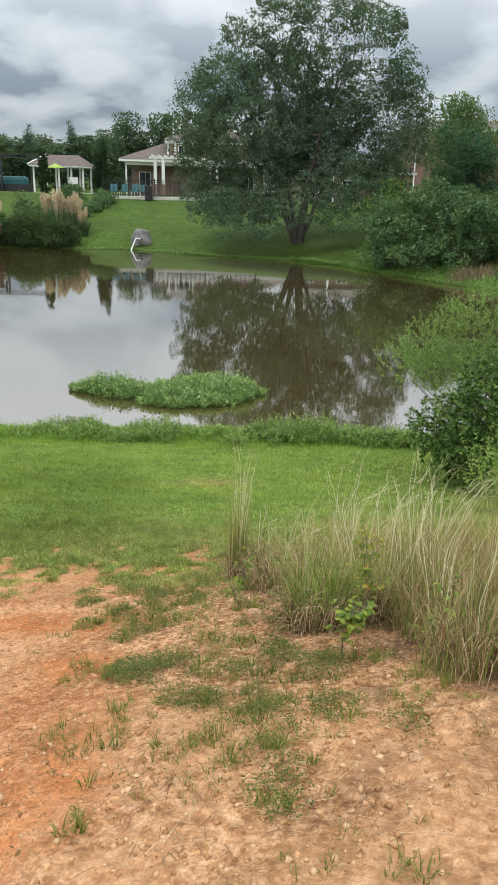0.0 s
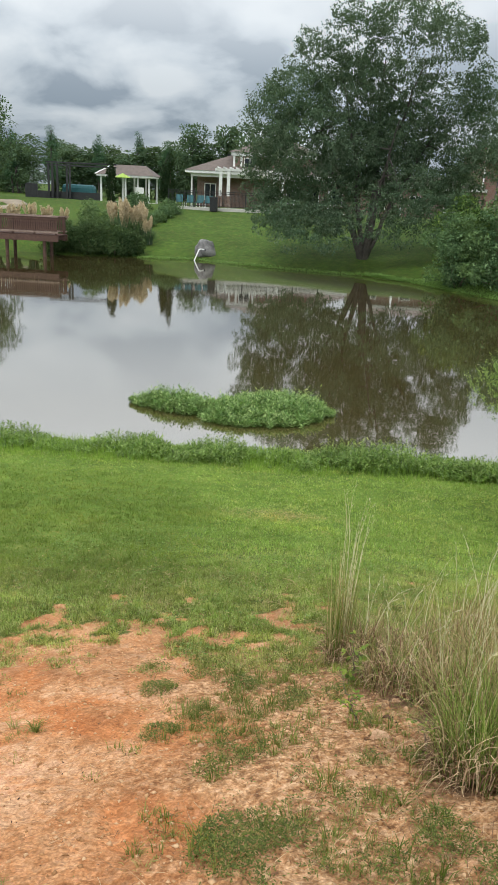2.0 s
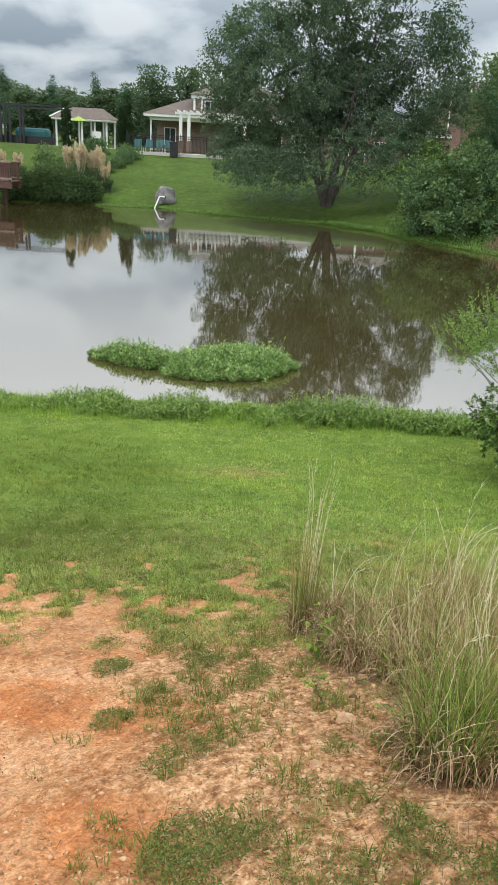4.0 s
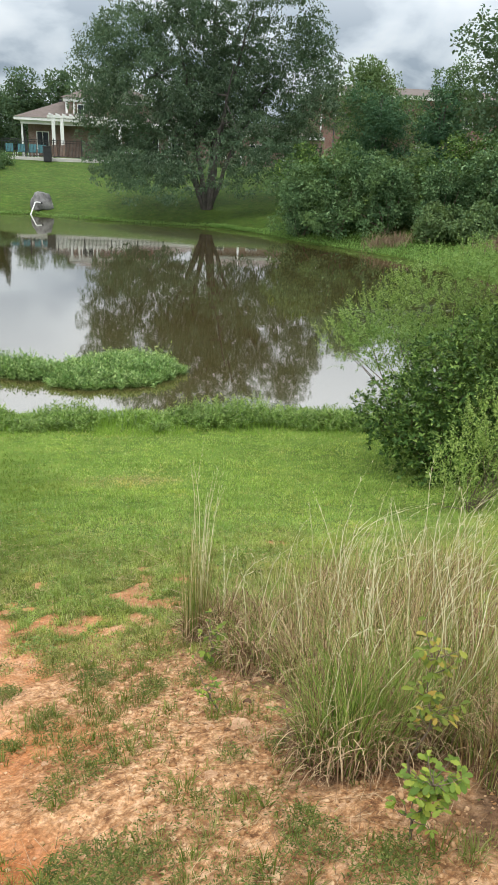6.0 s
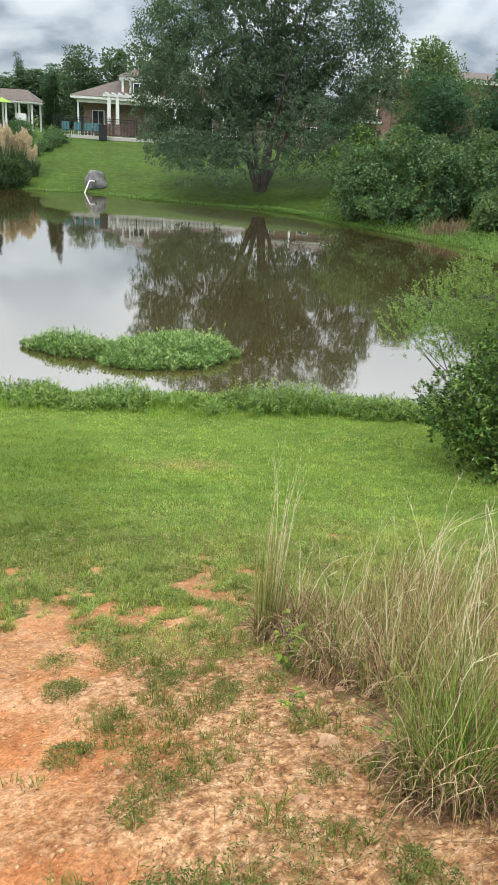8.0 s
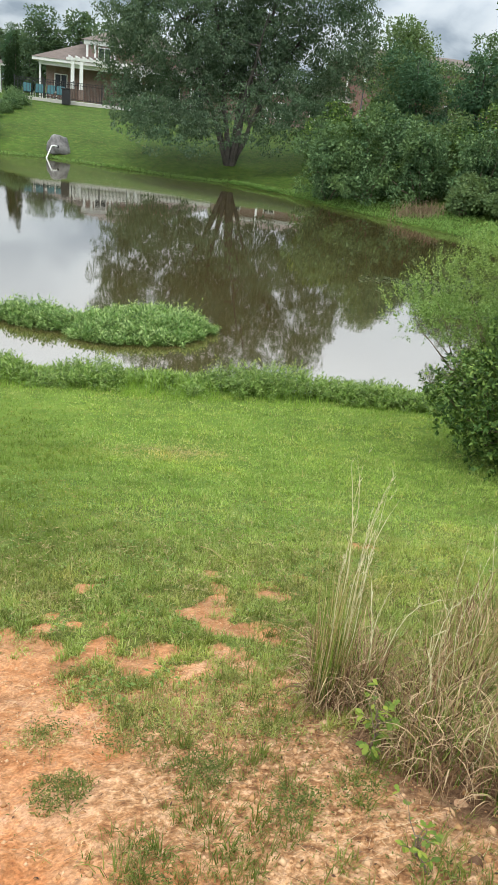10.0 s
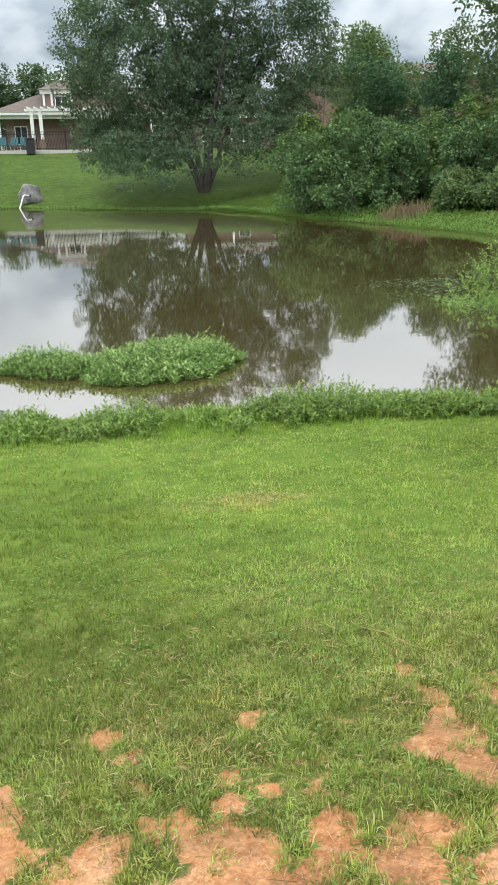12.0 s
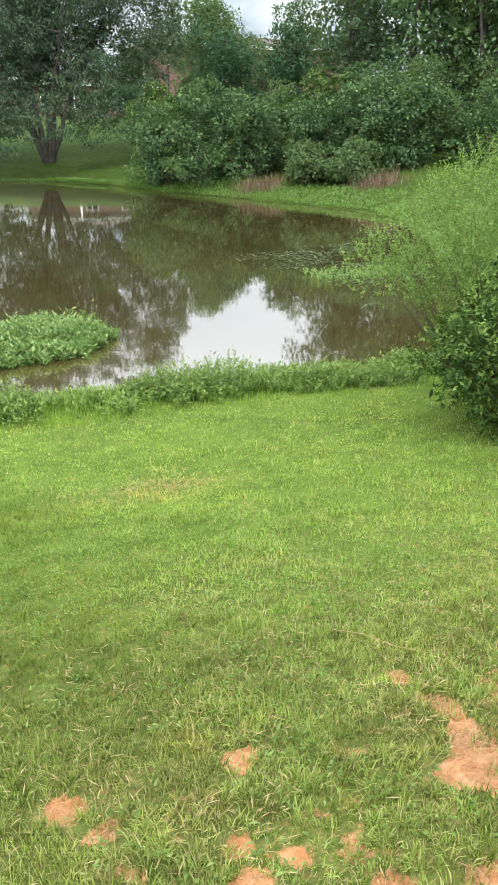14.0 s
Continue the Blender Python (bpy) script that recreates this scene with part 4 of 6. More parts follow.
for k, (x, y, s) in enumerate([(20.8, 49, 0.8), (23.5, 45, 0.95), (27.0, 46, 1.1), (25.0, 54, 0.95), (29.5, 43, 1.1), (24.5, 40, 0.75), (28.0, 38, 0.95), (32, 47, 1.1), (31, 36, 1.0), (35, 40, 1.1), (33, 50, 1.15), (28.5, 51, 1.1), (37, 45, 1.2), (30.5, 40.5, 0.95), (26.0, 41.5, 0.9), (27, 33.5, 0.75), (22.5, 60, 0.6), (11.5, 66, 0.4), (21.3, 66, 0.48)]):
    wood(BANK[k % 3], x, y, s)
for k, (x, y, s) in enumerate([(-34.6, 80, 0.95), (-37.0, 84, 0.95), (-39, 78, 1.0)]):
    wood(BANK[k % 3], x, y, s)
r = np.random.default_rng(55)
t1 = build_tree("light_crowned_tree", "young light green tree with yellowish top", crown_lobes(r, 1.2, 7.4, 3.8, 24, 0.9), 6, 0.15, M_LIGHTTREE, 301, 820, 24, 0.30, 0.21)
t1.matrix_basis = pose(16.5, 63, gz(16.5, 63) - 0.1)
t2 = build_tree("bushy_conifer", "bushy blue-green conifer behind the bank shrubs", crown_lobes(r, 0.6, 6.4, 3.0, 26, 0.8, 0.4), 6, 0.15, M_PINE, 302, 720, 24, 0.28, 0.2, 0.4, group="bank conifers")
t2.matrix_basis = pose(15.2, 55.5, gz(15.2, 55.5) - 0.1)
t3 = build_tree("bushy_conifer", "dark narrow conifer behind the bank shrubs", crown_lobes(r, 0.6, 6.0, 2.2, 20, 0.9, 0.6), 5.6, 0.14, M_PINE, 303, 420, 22, 0.3, 0.26, 0.4, group="bank conifers")
t3.matrix_basis = pose(18.9, 54, gz(18.9, 54) - 0.1)

# shrubs massed on the right bank
for k, (x, y, w, h) in enumerate([(7.9, 43.6, 2.0, 3.9), (9.9, 42.6, 2.1, 4.5), (9.2, 45.6, 2.3, 4.6), (12.0, 41.0, 1.8, 3.7), (13.2, 43.4, 2.2, 4.2), (14.4, 39.6, 1.8, 3.2), (16.4, 38.6, 1.9, 3.7),
                                  (16.2, 42.0, 2.3, 4.2), (18.6, 37.2, 2.0, 3.4), (21.0, 39.6, 2.3, 4.5), (18.6, 40.8, 2.2, 4.6), (21.4, 35.2, 2.1, 3.4), (13.4, 38.2, 1.0, 1.7), (15.4, 36.8, 1.0, 1.6), (23.5, 36.5, 2.2, 4.0), (24.0, 32.5, 2.2, 3.2)]):
    r = np.random.default_rng(400 + k)
    ob = thing("bank_shrub", "broad rounded green shrub at the water's edge", "shrub", (x, y, gz(x, y) - 0.05), group="bank shrubs")
    lob = [(0, 0, h * 0.4, w * 0.55, w * 0.55, h * 0.38)]
    for q in range(24):
        a, rr, zz = r.uniform(0, 6.28), w * r.uniform(0.4, 1.12), h * r.uniform(0.1, 0.95)
        s = w * r.uniform(0.16, 0.4)
        rr *= math.sqrt(max(1 - (zz / h) ** 2, 0.08))
        lob.append((rr * math.cos(a), rr * math.sin(a), zz, s, s, s * 0.85))
    part_np("branchwork", *woody(r, (0, 0, -0.1), [np.array(l[:3]) for l in lob[1:8]], 0.05, 5), M_TWIG, ob)
    part_np("foliage", *foliage_cloud(r, lob, 420, 27, 0.17, 0.142, 0.62), [M_BUSH, M_BUSH, M_SHRUB, M_BUSH, M_LIGHTTREE][k % 5] if k not in (12, 13) else M_LIGHTTREE, ob)

# ---- the near shrubs ----
def sprays(r, lobes, n, per, length, size, aspect, rise, spread=0.5, tip_only=False):
    """Leafy twigs: each spray is a short shoot with leaves along it, set over the lobes of a shrub."""
    c, out = lobes_points(r, lobes, n)
    d = unit(out * spread + r.normal(0, 0.35, (n, 3)) + np.array([0, 0, rise]))
    ln = length * r.uniform(0.5, 1.3, n)
    t = np.tile(np.linspace(0.55 if tip_only else 0.08, 1.0, per), n)
    dd = np.repeat(d, per, 0)
    at = np.repeat(c, per, 0) + dd * (np.repeat(ln, per) * t)[:, None] + r.normal(0, 0.006, (n * per, 3))
    side = unit(np.cross(dd, unit(r.normal(size=(n * per, 3)))))
    along = unit(dd * (0.55 + 0.8 * (t > 0.95))[:, None] + side * 0.9)
    sz = size * r.uniform(0.6, 1.25, n * per) * (1.1 - 0.4 * t)
    lv = leaves(at, along, unit(np.cross(along, np.cross(dd, along)) + r.normal(0, 0.3, (n * per, 3)) + [0, 0, 0.5]), sz, sz * aspect) if tip_only else flakes(at, along, unit(r.normal(0, 0.5, (n * per, 3)) + [0, 0, 0.8]), sz, sz * aspect)
    e = c + d * ln[:, None]
    w = np.array([0.0022, 0, 0])
    return merge(lv, (np.stack([c - w, c + w, e], 1).reshape(-1, 3), np.arange(3 * n).reshape(-1, 3)))


def near_shrub(name, label, loc, lobes, mat, seed, n, per, length, size, aspect, rise, spread, tip_only=False, stems=12, girth=0.016):
    r = np.random.default_rng(seed)
    ob = thing(name, label, "shrub", (loc[0], loc[1], gz(*loc) - 0.03))
    tips = [np.array(l[:3]) + r.uniform(-0.5, 0.5, 3) * np.array(l[3:]) for l in lobes for _ in range(3)][:stems * 2]
    part_np("branchwork", *woody(r, (0, 0, -0.05), tips, girth, 5, 0.05), M_TWIG, ob)
    part_np("foliage", *sprays(r, lobes, n, per, length, size, aspect, rise, spread, tip_only), mat, ob)
    return ob


BROADLEAF = [(0, 0, 0.75, 0.9, 0.9, 0.7), (-0.75, -0.2, 0.9, 0.5, 0.5, 0.42), (-0.95, 0.1, 0.75, 0.35, 0.4, 0.3), (-0.5, -0.6, 0.6, 0.55, 0.5, 0.5), (0.1, -0.7, 1.1, 0.6, 0.5, 0.45),
             (0.5, -0.4, 1.35, 0.6, 0.6, 0.4), (-0.3, -0.3, 1.35, 0.5, 0.5, 0.33), (0.9, -0.5, 0.9, 0.7, 0.6, 0.7), (0.6, -0.9, 0.6, 0.6, 0.5, 0.5), (1.4, -0.6, 1.1, 0.7, 0.7, 0.8), (-0.2, -0.8, 0.35, 0.5, 0.4, 0.3),
             (0.25, -0.2, 1.72, 0.55, 0.5, 0.42), (0.95, -0.3, 1.95, 0.7, 0.6, 0.5), (-0.35, -0.25, 1.55, 0.42, 0.4, 0.34), (1.6, -0.4, 2.0, 0.7, 0.6, 0.6)]
near_shrub("broadleaf_shrub", "dense dark green broadleaf shrub overhanging the mown lawn", (3.6, 10.0),
           BROADLEAF,
           M_SHRUB, 31, 5600, 7, 0.15, 0.078, 0.5, 0.4, 0.9, True)
shrub = [o for o in scene.objects if o.name == "broadleaf_shrub"][0]
lv, lf = leaves(np.zeros((1, 3)), np.array([[0, 1.0, 0]]), np.array([[0, 0, 1.0]]), 0.085, 0.040, 0.18)
leaf_me = mesh_np("leaf", lv, lf, M_SHRUB_LEAF, False)
r = np.random.default_rng(35)
for k in range(280):
    cx, cy, cz, ax, ay, az_ = BROADLEAF[r.integers(1, len(BROADLEAF))]
    a, e = r.uniform(-2.9, -0.6), r.uniform(-0.2, 1.3)
    d = Vector((math.cos(a) * math.cos(e), math.sin(a) * math.cos(e), math.sin(e)))
    o = new("leaf", leaf_me)
    o.parent = shrub
    o.matrix_basis = pose(cx + ax * d.x * 1.08, cy + ay * d.y * 1.08, cz + az_ * d.z * 1.08, r.uniform(-10, 50), r.uniform(-30, 30), math.degrees(a) - 90 + r.uniform(-60, 60))
near_shrub("feathery_shrub", "tall pale green feathery willow-like shrub by the water", (4.1, 11.1),
           [(0, 0, 1.1, 0.9, 0.8, 0.9), (-1.72, 0, 1.62, 0.36, 0.45, 0.36), (-1.35, 0, 1.85, 0.46, 0.5, 0.5), (-0.95, -0.1, 2.05, 0.5, 0.55, 0.55), (-0.9, 0, 1.5, 0.6, 0.55, 0.4), (-0.5, 0, 2.3, 0.5, 0.5, 0.6), (0.2, 0, 2.45, 0.6, 0.5, 0.55), (0.8, 0, 2.3, 0.7, 0.6, 0.7),
            (1.5, 0, 2.5, 0.8, 0.7, 0.8), (2.3, 0, 3.1, 0.9, 0.7, 0.9), (0.1, 0.2, 2.65, 0.35, 0.35, 0.4), (1.2, 0.4, 2.75, 0.5, 0.5, 0.5), (2.9, 0, 2.2, 0.9, 0.8, 1.1), (2.0, 0, 3.5, 0.6, 0.6, 0.6), (1.9, -0.2, 1.2, 0.9, 0.7, 0.9), (0.4, -0.4, 1.5, 0.6, 0.5, 0.5)],
           M_WILLOW, 32, 9000, 16, 0.19, 0.040, 0.43, 0.7, 0.7)
near_shrub("spray_shrub", "upright pale green shrub with narrow leaf sprays behind tall grass", (3.0, 7.9),
           [(0, 0, 0.45, 0.4, 0.4, 0.42), (-0.25, -0.1, 0.55, 0.25, 0.25, 0.3), (0.35, 0, 0.75, 0.35, 0.35, 0.4), (0.1, 0.1, 0.9, 0.25, 0.25, 0.28), (0.7, 0.1, 0.8, 0.45, 0.4, 0.5), (0.42, 0.05, 1.12, 0.24, 0.25, 0.3), (0.75, 0.1, 1.32, 0.36, 0.35, 0.42), (1.1, 0.2, 1.2, 0.4, 0.4, 0.55)],
           M_SPRAY, 33, 760, 15, 0.26, 0.042, 0.36, 1.6, 0.4, girth=0.006)

# ---- weeds along the water ----
def leafy_stems(r, x, y, h, n_leaf, size, aspect, z=None, lean=0.25):
    """Upright weed stems, each with narrow leaves to its tip."""
    n = len(x)
    z = ground_at(x, y) if z is None else z
    base = np.stack([x, y, np.maximum(z, WATER - 0.02)], 1)
    d = np.stack([r.normal(0, lean, n), r.normal(0, lean, n), np.ones(n)], 1)
    tip = base + d * h[:, None]
    t = np.tile(np.linspace(0.25, 1.0, n_leaf), n)
    at = np.repeat(base, n_leaf, 0) * (1 - t)[:, None] + np.repeat(tip, n_leaf, 0) * t[:, None]
    a = r.uniform(0, 6.28, n * n_leaf)
    along = np.stack([np.cos(a), np.sin(a), r.uniform(0.0, 0.9, n * n_leaf) + 0.5 * (t > 0.95)], 1)
    ln = size * r.uniform(0.6, 1.25, n * n_leaf)
    v, f = flakes(at, along, np.array([[0, 0, 1.0]]) + r.normal(0, 0.2, (n * n_leaf, 3)), ln, ln * aspect)
    w = 0.0035
    sv = np.stack([base - [w, 0, 0], base + [w, 0, 0], tip], 1).reshape(-1, 3)
    sf = np.arange(3 * n).reshape(-1, 3)
    return merge((v, f), (sv, sf))


r = np.random.default_rng(61)
n = 16000
x, y = r.uniform(-9, 5.5, n), r.uniform(12.1, 14.0, n)
band = 12.38 + 0.5 * (fbm(x, y * 0, 0.6, 3, 5) - 0.5) - 0.04 * np.clip(-x - 4, 0, 5) * -1
outer = 13.4 + 0.6 * (fbm(x, y * 0, 1.1, 3, 8) - 0.4)
dens = np.where(x < -3.2, 0.45, 1.0) * np.maximum(smooth(0.25, 0.5, fbm(x, y, 0.8, 2, 9) + 0.1), 0.75 * smooth(0.3, 0.7, x))
dens = dens * np.where(((np.abs(x + 0.62) < 0.42) | (np.abs(x - 0.22) < 0.25)) & (y < 12.9), 0.2, 1.0)
keep = (y < outer) & (r.random(n) < dens * smooth(-0.15, 0.45, y - band))
x, y = x[keep], y[keep]
hh = r.uniform(0.14, 0.29, len(x)) * (0.35 + 1.4 * fbm(x, y, 0.45, 3, 13))
hh *= np.interp(y - band[keep], [-0.1, 0.4], [0.4, 1.05]) * (0.6 + 0.7 * smooth(0.38, 0.62, fbm(x, y * 0, 0.9, 3, 14))) * np.interp(x, [-5, -3, 0, 2], [0.55, 0.65, 0.85, 0.95])
v, f = leafy_stems(r, x, y, hh, 11, 0.072, 0.28)
tagged(new("shore_weeds", mesh_np("shore_weeds", v, f, M_SHORE)), "leafy green weeds fringing the near shore of the pond", "waterside weeds", kind="stuff")

# bright grass tufts in the fringe
n = 17000
x, y = r.uniform(-9, 5, n), r.uniform(12.0, 13.5, n)
keep = r.random(n) < np.clip(smooth(0.5, 0.68, fbm(x, y * 0.6, 0.9, 2, 15)) + np.where(x < -2.6, 0.6, 0) + np.where(np.abs(x + 0.62) < 0.5, 0.9, 0.4), 0, 1) * np.where(x > 1.5, 0.7, 1)
x, y = x[keep], y[keep]
v, f, _ = blades(np.stack([x, y, ground_at(x, y) - 0.01], 1), r.uniform(0, 6.28, len(x)), r.uniform(0.07, 0.26, len(x)) * np.interp(y, [12.0, 12.6], [0.3, 1.0]) * np.where(np.abs(x + 0.62) < 0.5, 1.25, 1.0), 0.007, r.uniform(0.1, 1.1, len(x)), 3)
tagged(new("shore_grass", mesh_np("shore_grass", v, f, M_SHOREGRASS)), "bright yellow-green grass tufts along the water's edge", "grass", kind="stuff")

# floating island of weeds
ISLAND = [(-0.82, 16.15, 1.08, 1.2), (-1.5, 15.85, 1.0, 0.85), (-2.5, 16.05, 0.8, 0.55), (-3.2, 16.3, 0.6, 0.45), (-0.1, 16.3, 0.5, 0.6)]


def in_island(x, y):
    q = np.full(np.shape(x), 9.0)
    for cx, cy, ax, ay in ISLAND:
        q = np.minimum(q, np.hypot((x - cx) / ax, (y - cy) / ay))
    return q + (fbm(x, y, 0.3, 3, 19) - 0.5) * 0.6


n = 10500
x, y = r.uniform(-4.4, 0.9, n), r.uniform(14.5, 17.5, n)
q = in_island(x, y)
keep = q < 1.0
x, y, q = x[keep], y[keep], q[keep]
hh = (0.07 + 0.20 * (1 - np.clip(q, 0, 1) ** 2)) * r.uniform(0.5, 1.3, len(x)) * (0.35 + 1.4 * fbm(x, y, 0.28, 3, 23))
v, f = leafy_stems(r, x, y, hh, 9, 0.078, 0.30, np.full(len(x), WATER))
island = thing("weed_island", "low floating island of bright green leafy weeds in the pond", "weed island", (0, 0, 0))
part_np("weed_cover", v, f, M_ISLAND, island)["kind"] = "stuff"
ia = np.linspace(0, 2 * np.pi, 72, endpoint=False)
ring = []
for a in ia:
    rad = 3.0
    while in_island(np.array([-1.7 + rad * math.cos(a)]), np.array([15.95 + 0.6 * rad * math.sin(a)]))[0] > 0.62 and rad > 0.2:
        rad -= 0.04
    ring.append((-1.7 + rad * math.cos(a), 15.95 + 0.6 * rad * math.sin(a)))
ring = np.array(ring)
low = np.c_[ring, np.full(72, WATER - 0.1)]
top = np.c_[ring * 0.985 + np.array([-1.7, 15.95]) * 0.015, np.full(72, WATER + 0.02)]
mound = np.c_[ring * 0.6 + np.array([-1.7, 15.95]) * 0.4, np.full(72, WATER + 0.06)]
mv = np.concatenate([low, top, mound, [[-1.7, 15.95, WATER + 0.07]]])
i, j = np.arange(72), (np.arange(72) + 1) % 72
mf = np.concatenate([np.stack([i, j, j + 72], 1), np.stack([i, j + 72, i + 72], 1), np.stack([i + 72, j + 72, j + 144], 1), np.stack([i + 72, j + 144, i + 144], 1), np.stack([i + 144, j + 144, np.full(72, 216)], 1)])
M_PEAT = surface("wet_root_mat", [(0.3, (0.018, 0.020, 0.010)), (0.7, (0.040, 0.044, 0.022))], 6.0, 0.8, 0.4, 40.0)
part_np("root_mat", mv, mf, M_PEAT, island, "dark wet root mat", True)

# lily pads
n = 4600
x, y = r.uniform(4.2, 9.0, n), r.uniform(19.0, 24.6, n)
keep = (smooth(0.42, 0.62, fbm(x * 0.6, y, 0.9, 3, 27)) * smooth(4.4, 6.4, x + (y - 22) * 0.15) > r.random(n)) & (shore_distance(x, y) < -0.3)
x, y = x[keep], y[keep]
s = r.uniform(0.018, 0.05, len(x))
a = np.linspace(0.25, 2 * np.pi - 0.25, 8)
rot = r.uniform(0, 6.28, len(x))[:, None]
pv = np.stack([x[:, None] + s[:, None] * np.cos(a + rot), y[:, None] + s[:, None] * np.sin(a + rot), np.full((len(x), 8), WATER + 0.006) + r.uniform(0, 0.012, (len(x), 1)) + 0.25 * s[:, None] * np.sin(a + rot * 2) * (r.random((len(x), 1)) < 0.25)], -1)
pv = np.concatenate([np.stack([x, y, np.full(len(x), WATER + 0.008)], 1)[:, None], pv], 1).reshape(-1, 3)
pf = (np.arange(len(x))[:, None, None] * 9 + np.array([[0, k, k + 1] for k in range(1, 8)])[None]).reshape(-1, 3)
tagged(new("lily_pads", mesh_np("lily_pads", pv, pf, M_LILY)), "scattered small lily pads floating on brown water", "lily pads", kind="stuff")
x, y = r.uniform(5.6, 8.2, 260), r.uniform(19.4, 20.6, 260)
v, f = leafy_stems(r, x, y, r.uniform(0.05, 0.16, 260), 8, 0.07, 0.3, np.full(260, WATER))
tagged(new("floating_weeds", mesh_np("floating_weeds", v, f, M_MAT)), "low floating weeds beside the lily pads", "water weeds", kind="stuff")

# bright mat of growth along the far shore, right bank
pts = []
for (ax, ay), (bx, by) in zip(POND, np.roll(POND, -1, 0)):
    if max(ay, by) > 20 and min(ax, bx) > -13.5:
        m = int(np.hypot(bx - ax, by - ay) * (290 if ax > 5 else 80))
        t = r.random(m)
        wd = 2.6 if min(ax, bx) > 5.0 else 0.4
        off = r.random(m) ** 1.3 * wd + 0.15
        nxv, nyv = (by - ay), -(bx - ax)
        ln = math.hypot(nxv, nyv)
        pts.append(np.stack([ax + (bx - ax) * t + nxv / ln * off, ay + (by - ay) * t + nyv / ln * off], 1))
pts = np.concatenate(pts)
x, y = pts[:, 0], pts[:, 1]
v, f = leafy_stems(r, x, y, r.uniform(0.03, 0.13, len(x)), 6, 0.075, 0.32)
tagged(new("waterside_growth", mesh_np("waterside_growth", v, f, M_MAT)), "bright green low growth along the far shore", "waterside growth", kind="stuff")

# rusty dead brush by the bank shrubs
for k, (x0, y0, w) in enumerate([(11.6, 39.0, 1.2), (15.7, 35.2, 1.1)]):
    n = 900
    x, y = r.normal(x0, w * 0.5, n), r.normal(y0, 0.45, n)
    v, f, _ = blades(np.stack([x, y, ground_at(x, y)], 1), r.uniform(0, 6.28, n), r.uniform(0.15, 0.95, n) * (0.3 + 1.1 * fbm(x, y, 0.5, 3, 141)), 0.02, r.uniform(0.3, 2.8, n), 4)
    tagged(new("dead_brush", mesh_np("dead_brush", v, f, M_RUST)), "rust-brown dead brush at the foot of the shrubs", "dead brush", kind="stuff")

# ---- the lawn ----
r = np.random.default_rng(71)


def lawn(count, y0, y1, density_fn, h0, h1, w, per, bow):
    """Blades in small tufts that share a height, a dryness and a lean."""
    y = y0 + (y1 - y0) * r.random(count)
    x = (-0.42 * y - 0.6) + r.random(count) * (0.42 * y + 0.6 + 0.30 * y + 1.1)
    b = bareness(x, y)
    soft = (smooth(y0, y0 + 0.7, y) if y0 > 5 else 1.0) * (smooth(y1, y1 - 0.7, y) if y1 < 12 else 1.0)
    keep = r.random(count) < density_fn(b, x, y) * soft
    x, y, b = x[keep], y[keep], b[keep]
    n = len(x)
    tall = (0.35 + 1.25 * fbm(x, y, 0.28, 3, 91)) * (1 - 0.3 * b) * r.uniform(0.65, 1.35, n)
    dry = smooth(0.50, 0.72, fbm(x, y, 0.4, 4, 95)) * 0.32 + 1.7 * np.exp(-(((x + 0.50) / 0.5) ** 2 + ((y - 9.43) / 0.24) ** 2)) * (0.5 + fbm(x, y, 0.2, 2, 97)) + 0.25 * b
    # the 0.24 term yellows the near band and lightens its self-shade in colour
    dry = dry * np.interp(y, [7.0, 9.0], [1.0, 0.75]) + 0.24 * smooth(7.4, 6.2, y) + np.where(r.random(n) < 0.035, 0.6, 0.0) + r.normal(0, 0.12, n)
    k = np.repeat(np.arange(n), np.maximum(1, r.poisson(per, n)))
    a, q = r.uniform(0, 6.28, len(k)), (w * 3.2) * np.sqrt(r.random(len(k)))
    bx, by = x[k] + q * np.cos(a), y[k] + q * np.sin(a)
    hv = (h0 + (h1 - h0) * r.random(len(k))) * tall[k]
    v, f, m = blades(np.stack([bx, by, ground_at(bx, by) - 0.006], 1), a + r.normal(0, 0.6, len(k)), hv, w * r.uniform(0.5, 1.3, len(k)), r.uniform(0.1, 1, len(k)) * bow, 2)
    # darker olive blade colour over the left part of the lawn
    olive = 0.7 * smooth(-0.9, -1.9, x + 0.15 * (y - 8) + 1.2 * (fbm(x, y, 1.2, 3, 191) - 0.5)) * smooth(5.5, 7.0, y) * smooth(11.8, 10.6, y)
    return v, f, np.repeat(np.clip(dry, 0, 1)[k], m), np.repeat(olive[k], m)


def grass_prob(b, x, y):
    return np.clip(smooth(np.interp(y, [4.2, 4.9], [0.1, -0.25]), 1.1, growth(x, y) + 1.5 * (vnoise(x, y, 0.06, 37) - 0.5)) ** 1.2, 0.006, 1) * (0.55 + 0.45 * smooth(0.3, 0.5, vnoise(x, y, 0.11, 39)))


for count, y0, y1, h0, h1, w, per, bow in [(38000, 4.2, 7.2, 0.022, 0.062, 0.0050, 7.2, 2.6), (47000, 6.4, 9.9, 0.025, 0.060, 0.0060, 2.8, 2.5), (45000, 9.2, 12.55, 0.025, 0.05, 0.0100, 1.5, 2.8)]:
    v, f, dry, olive = lawn(count, y0, y1, grass_prob, h0, h1, w, per, bow)
    tagged(new("lawn_grass", mesh_np("lawn_grass", v, f, M_LAWN, False, {"dry": dry, "olive": olive})), "mown green lawn grass with drier yellow patches", "grass", kind="stuff")

# tufts and low weeds in the bare clay
n = 13500
x, y = r.uniform(-2.6, 1.3, n), r.uniform(1.3, 6.5, n)
g = growth(x, y) + 1.5 * (vnoise(x, y, 0.13, 33) - 0.5)
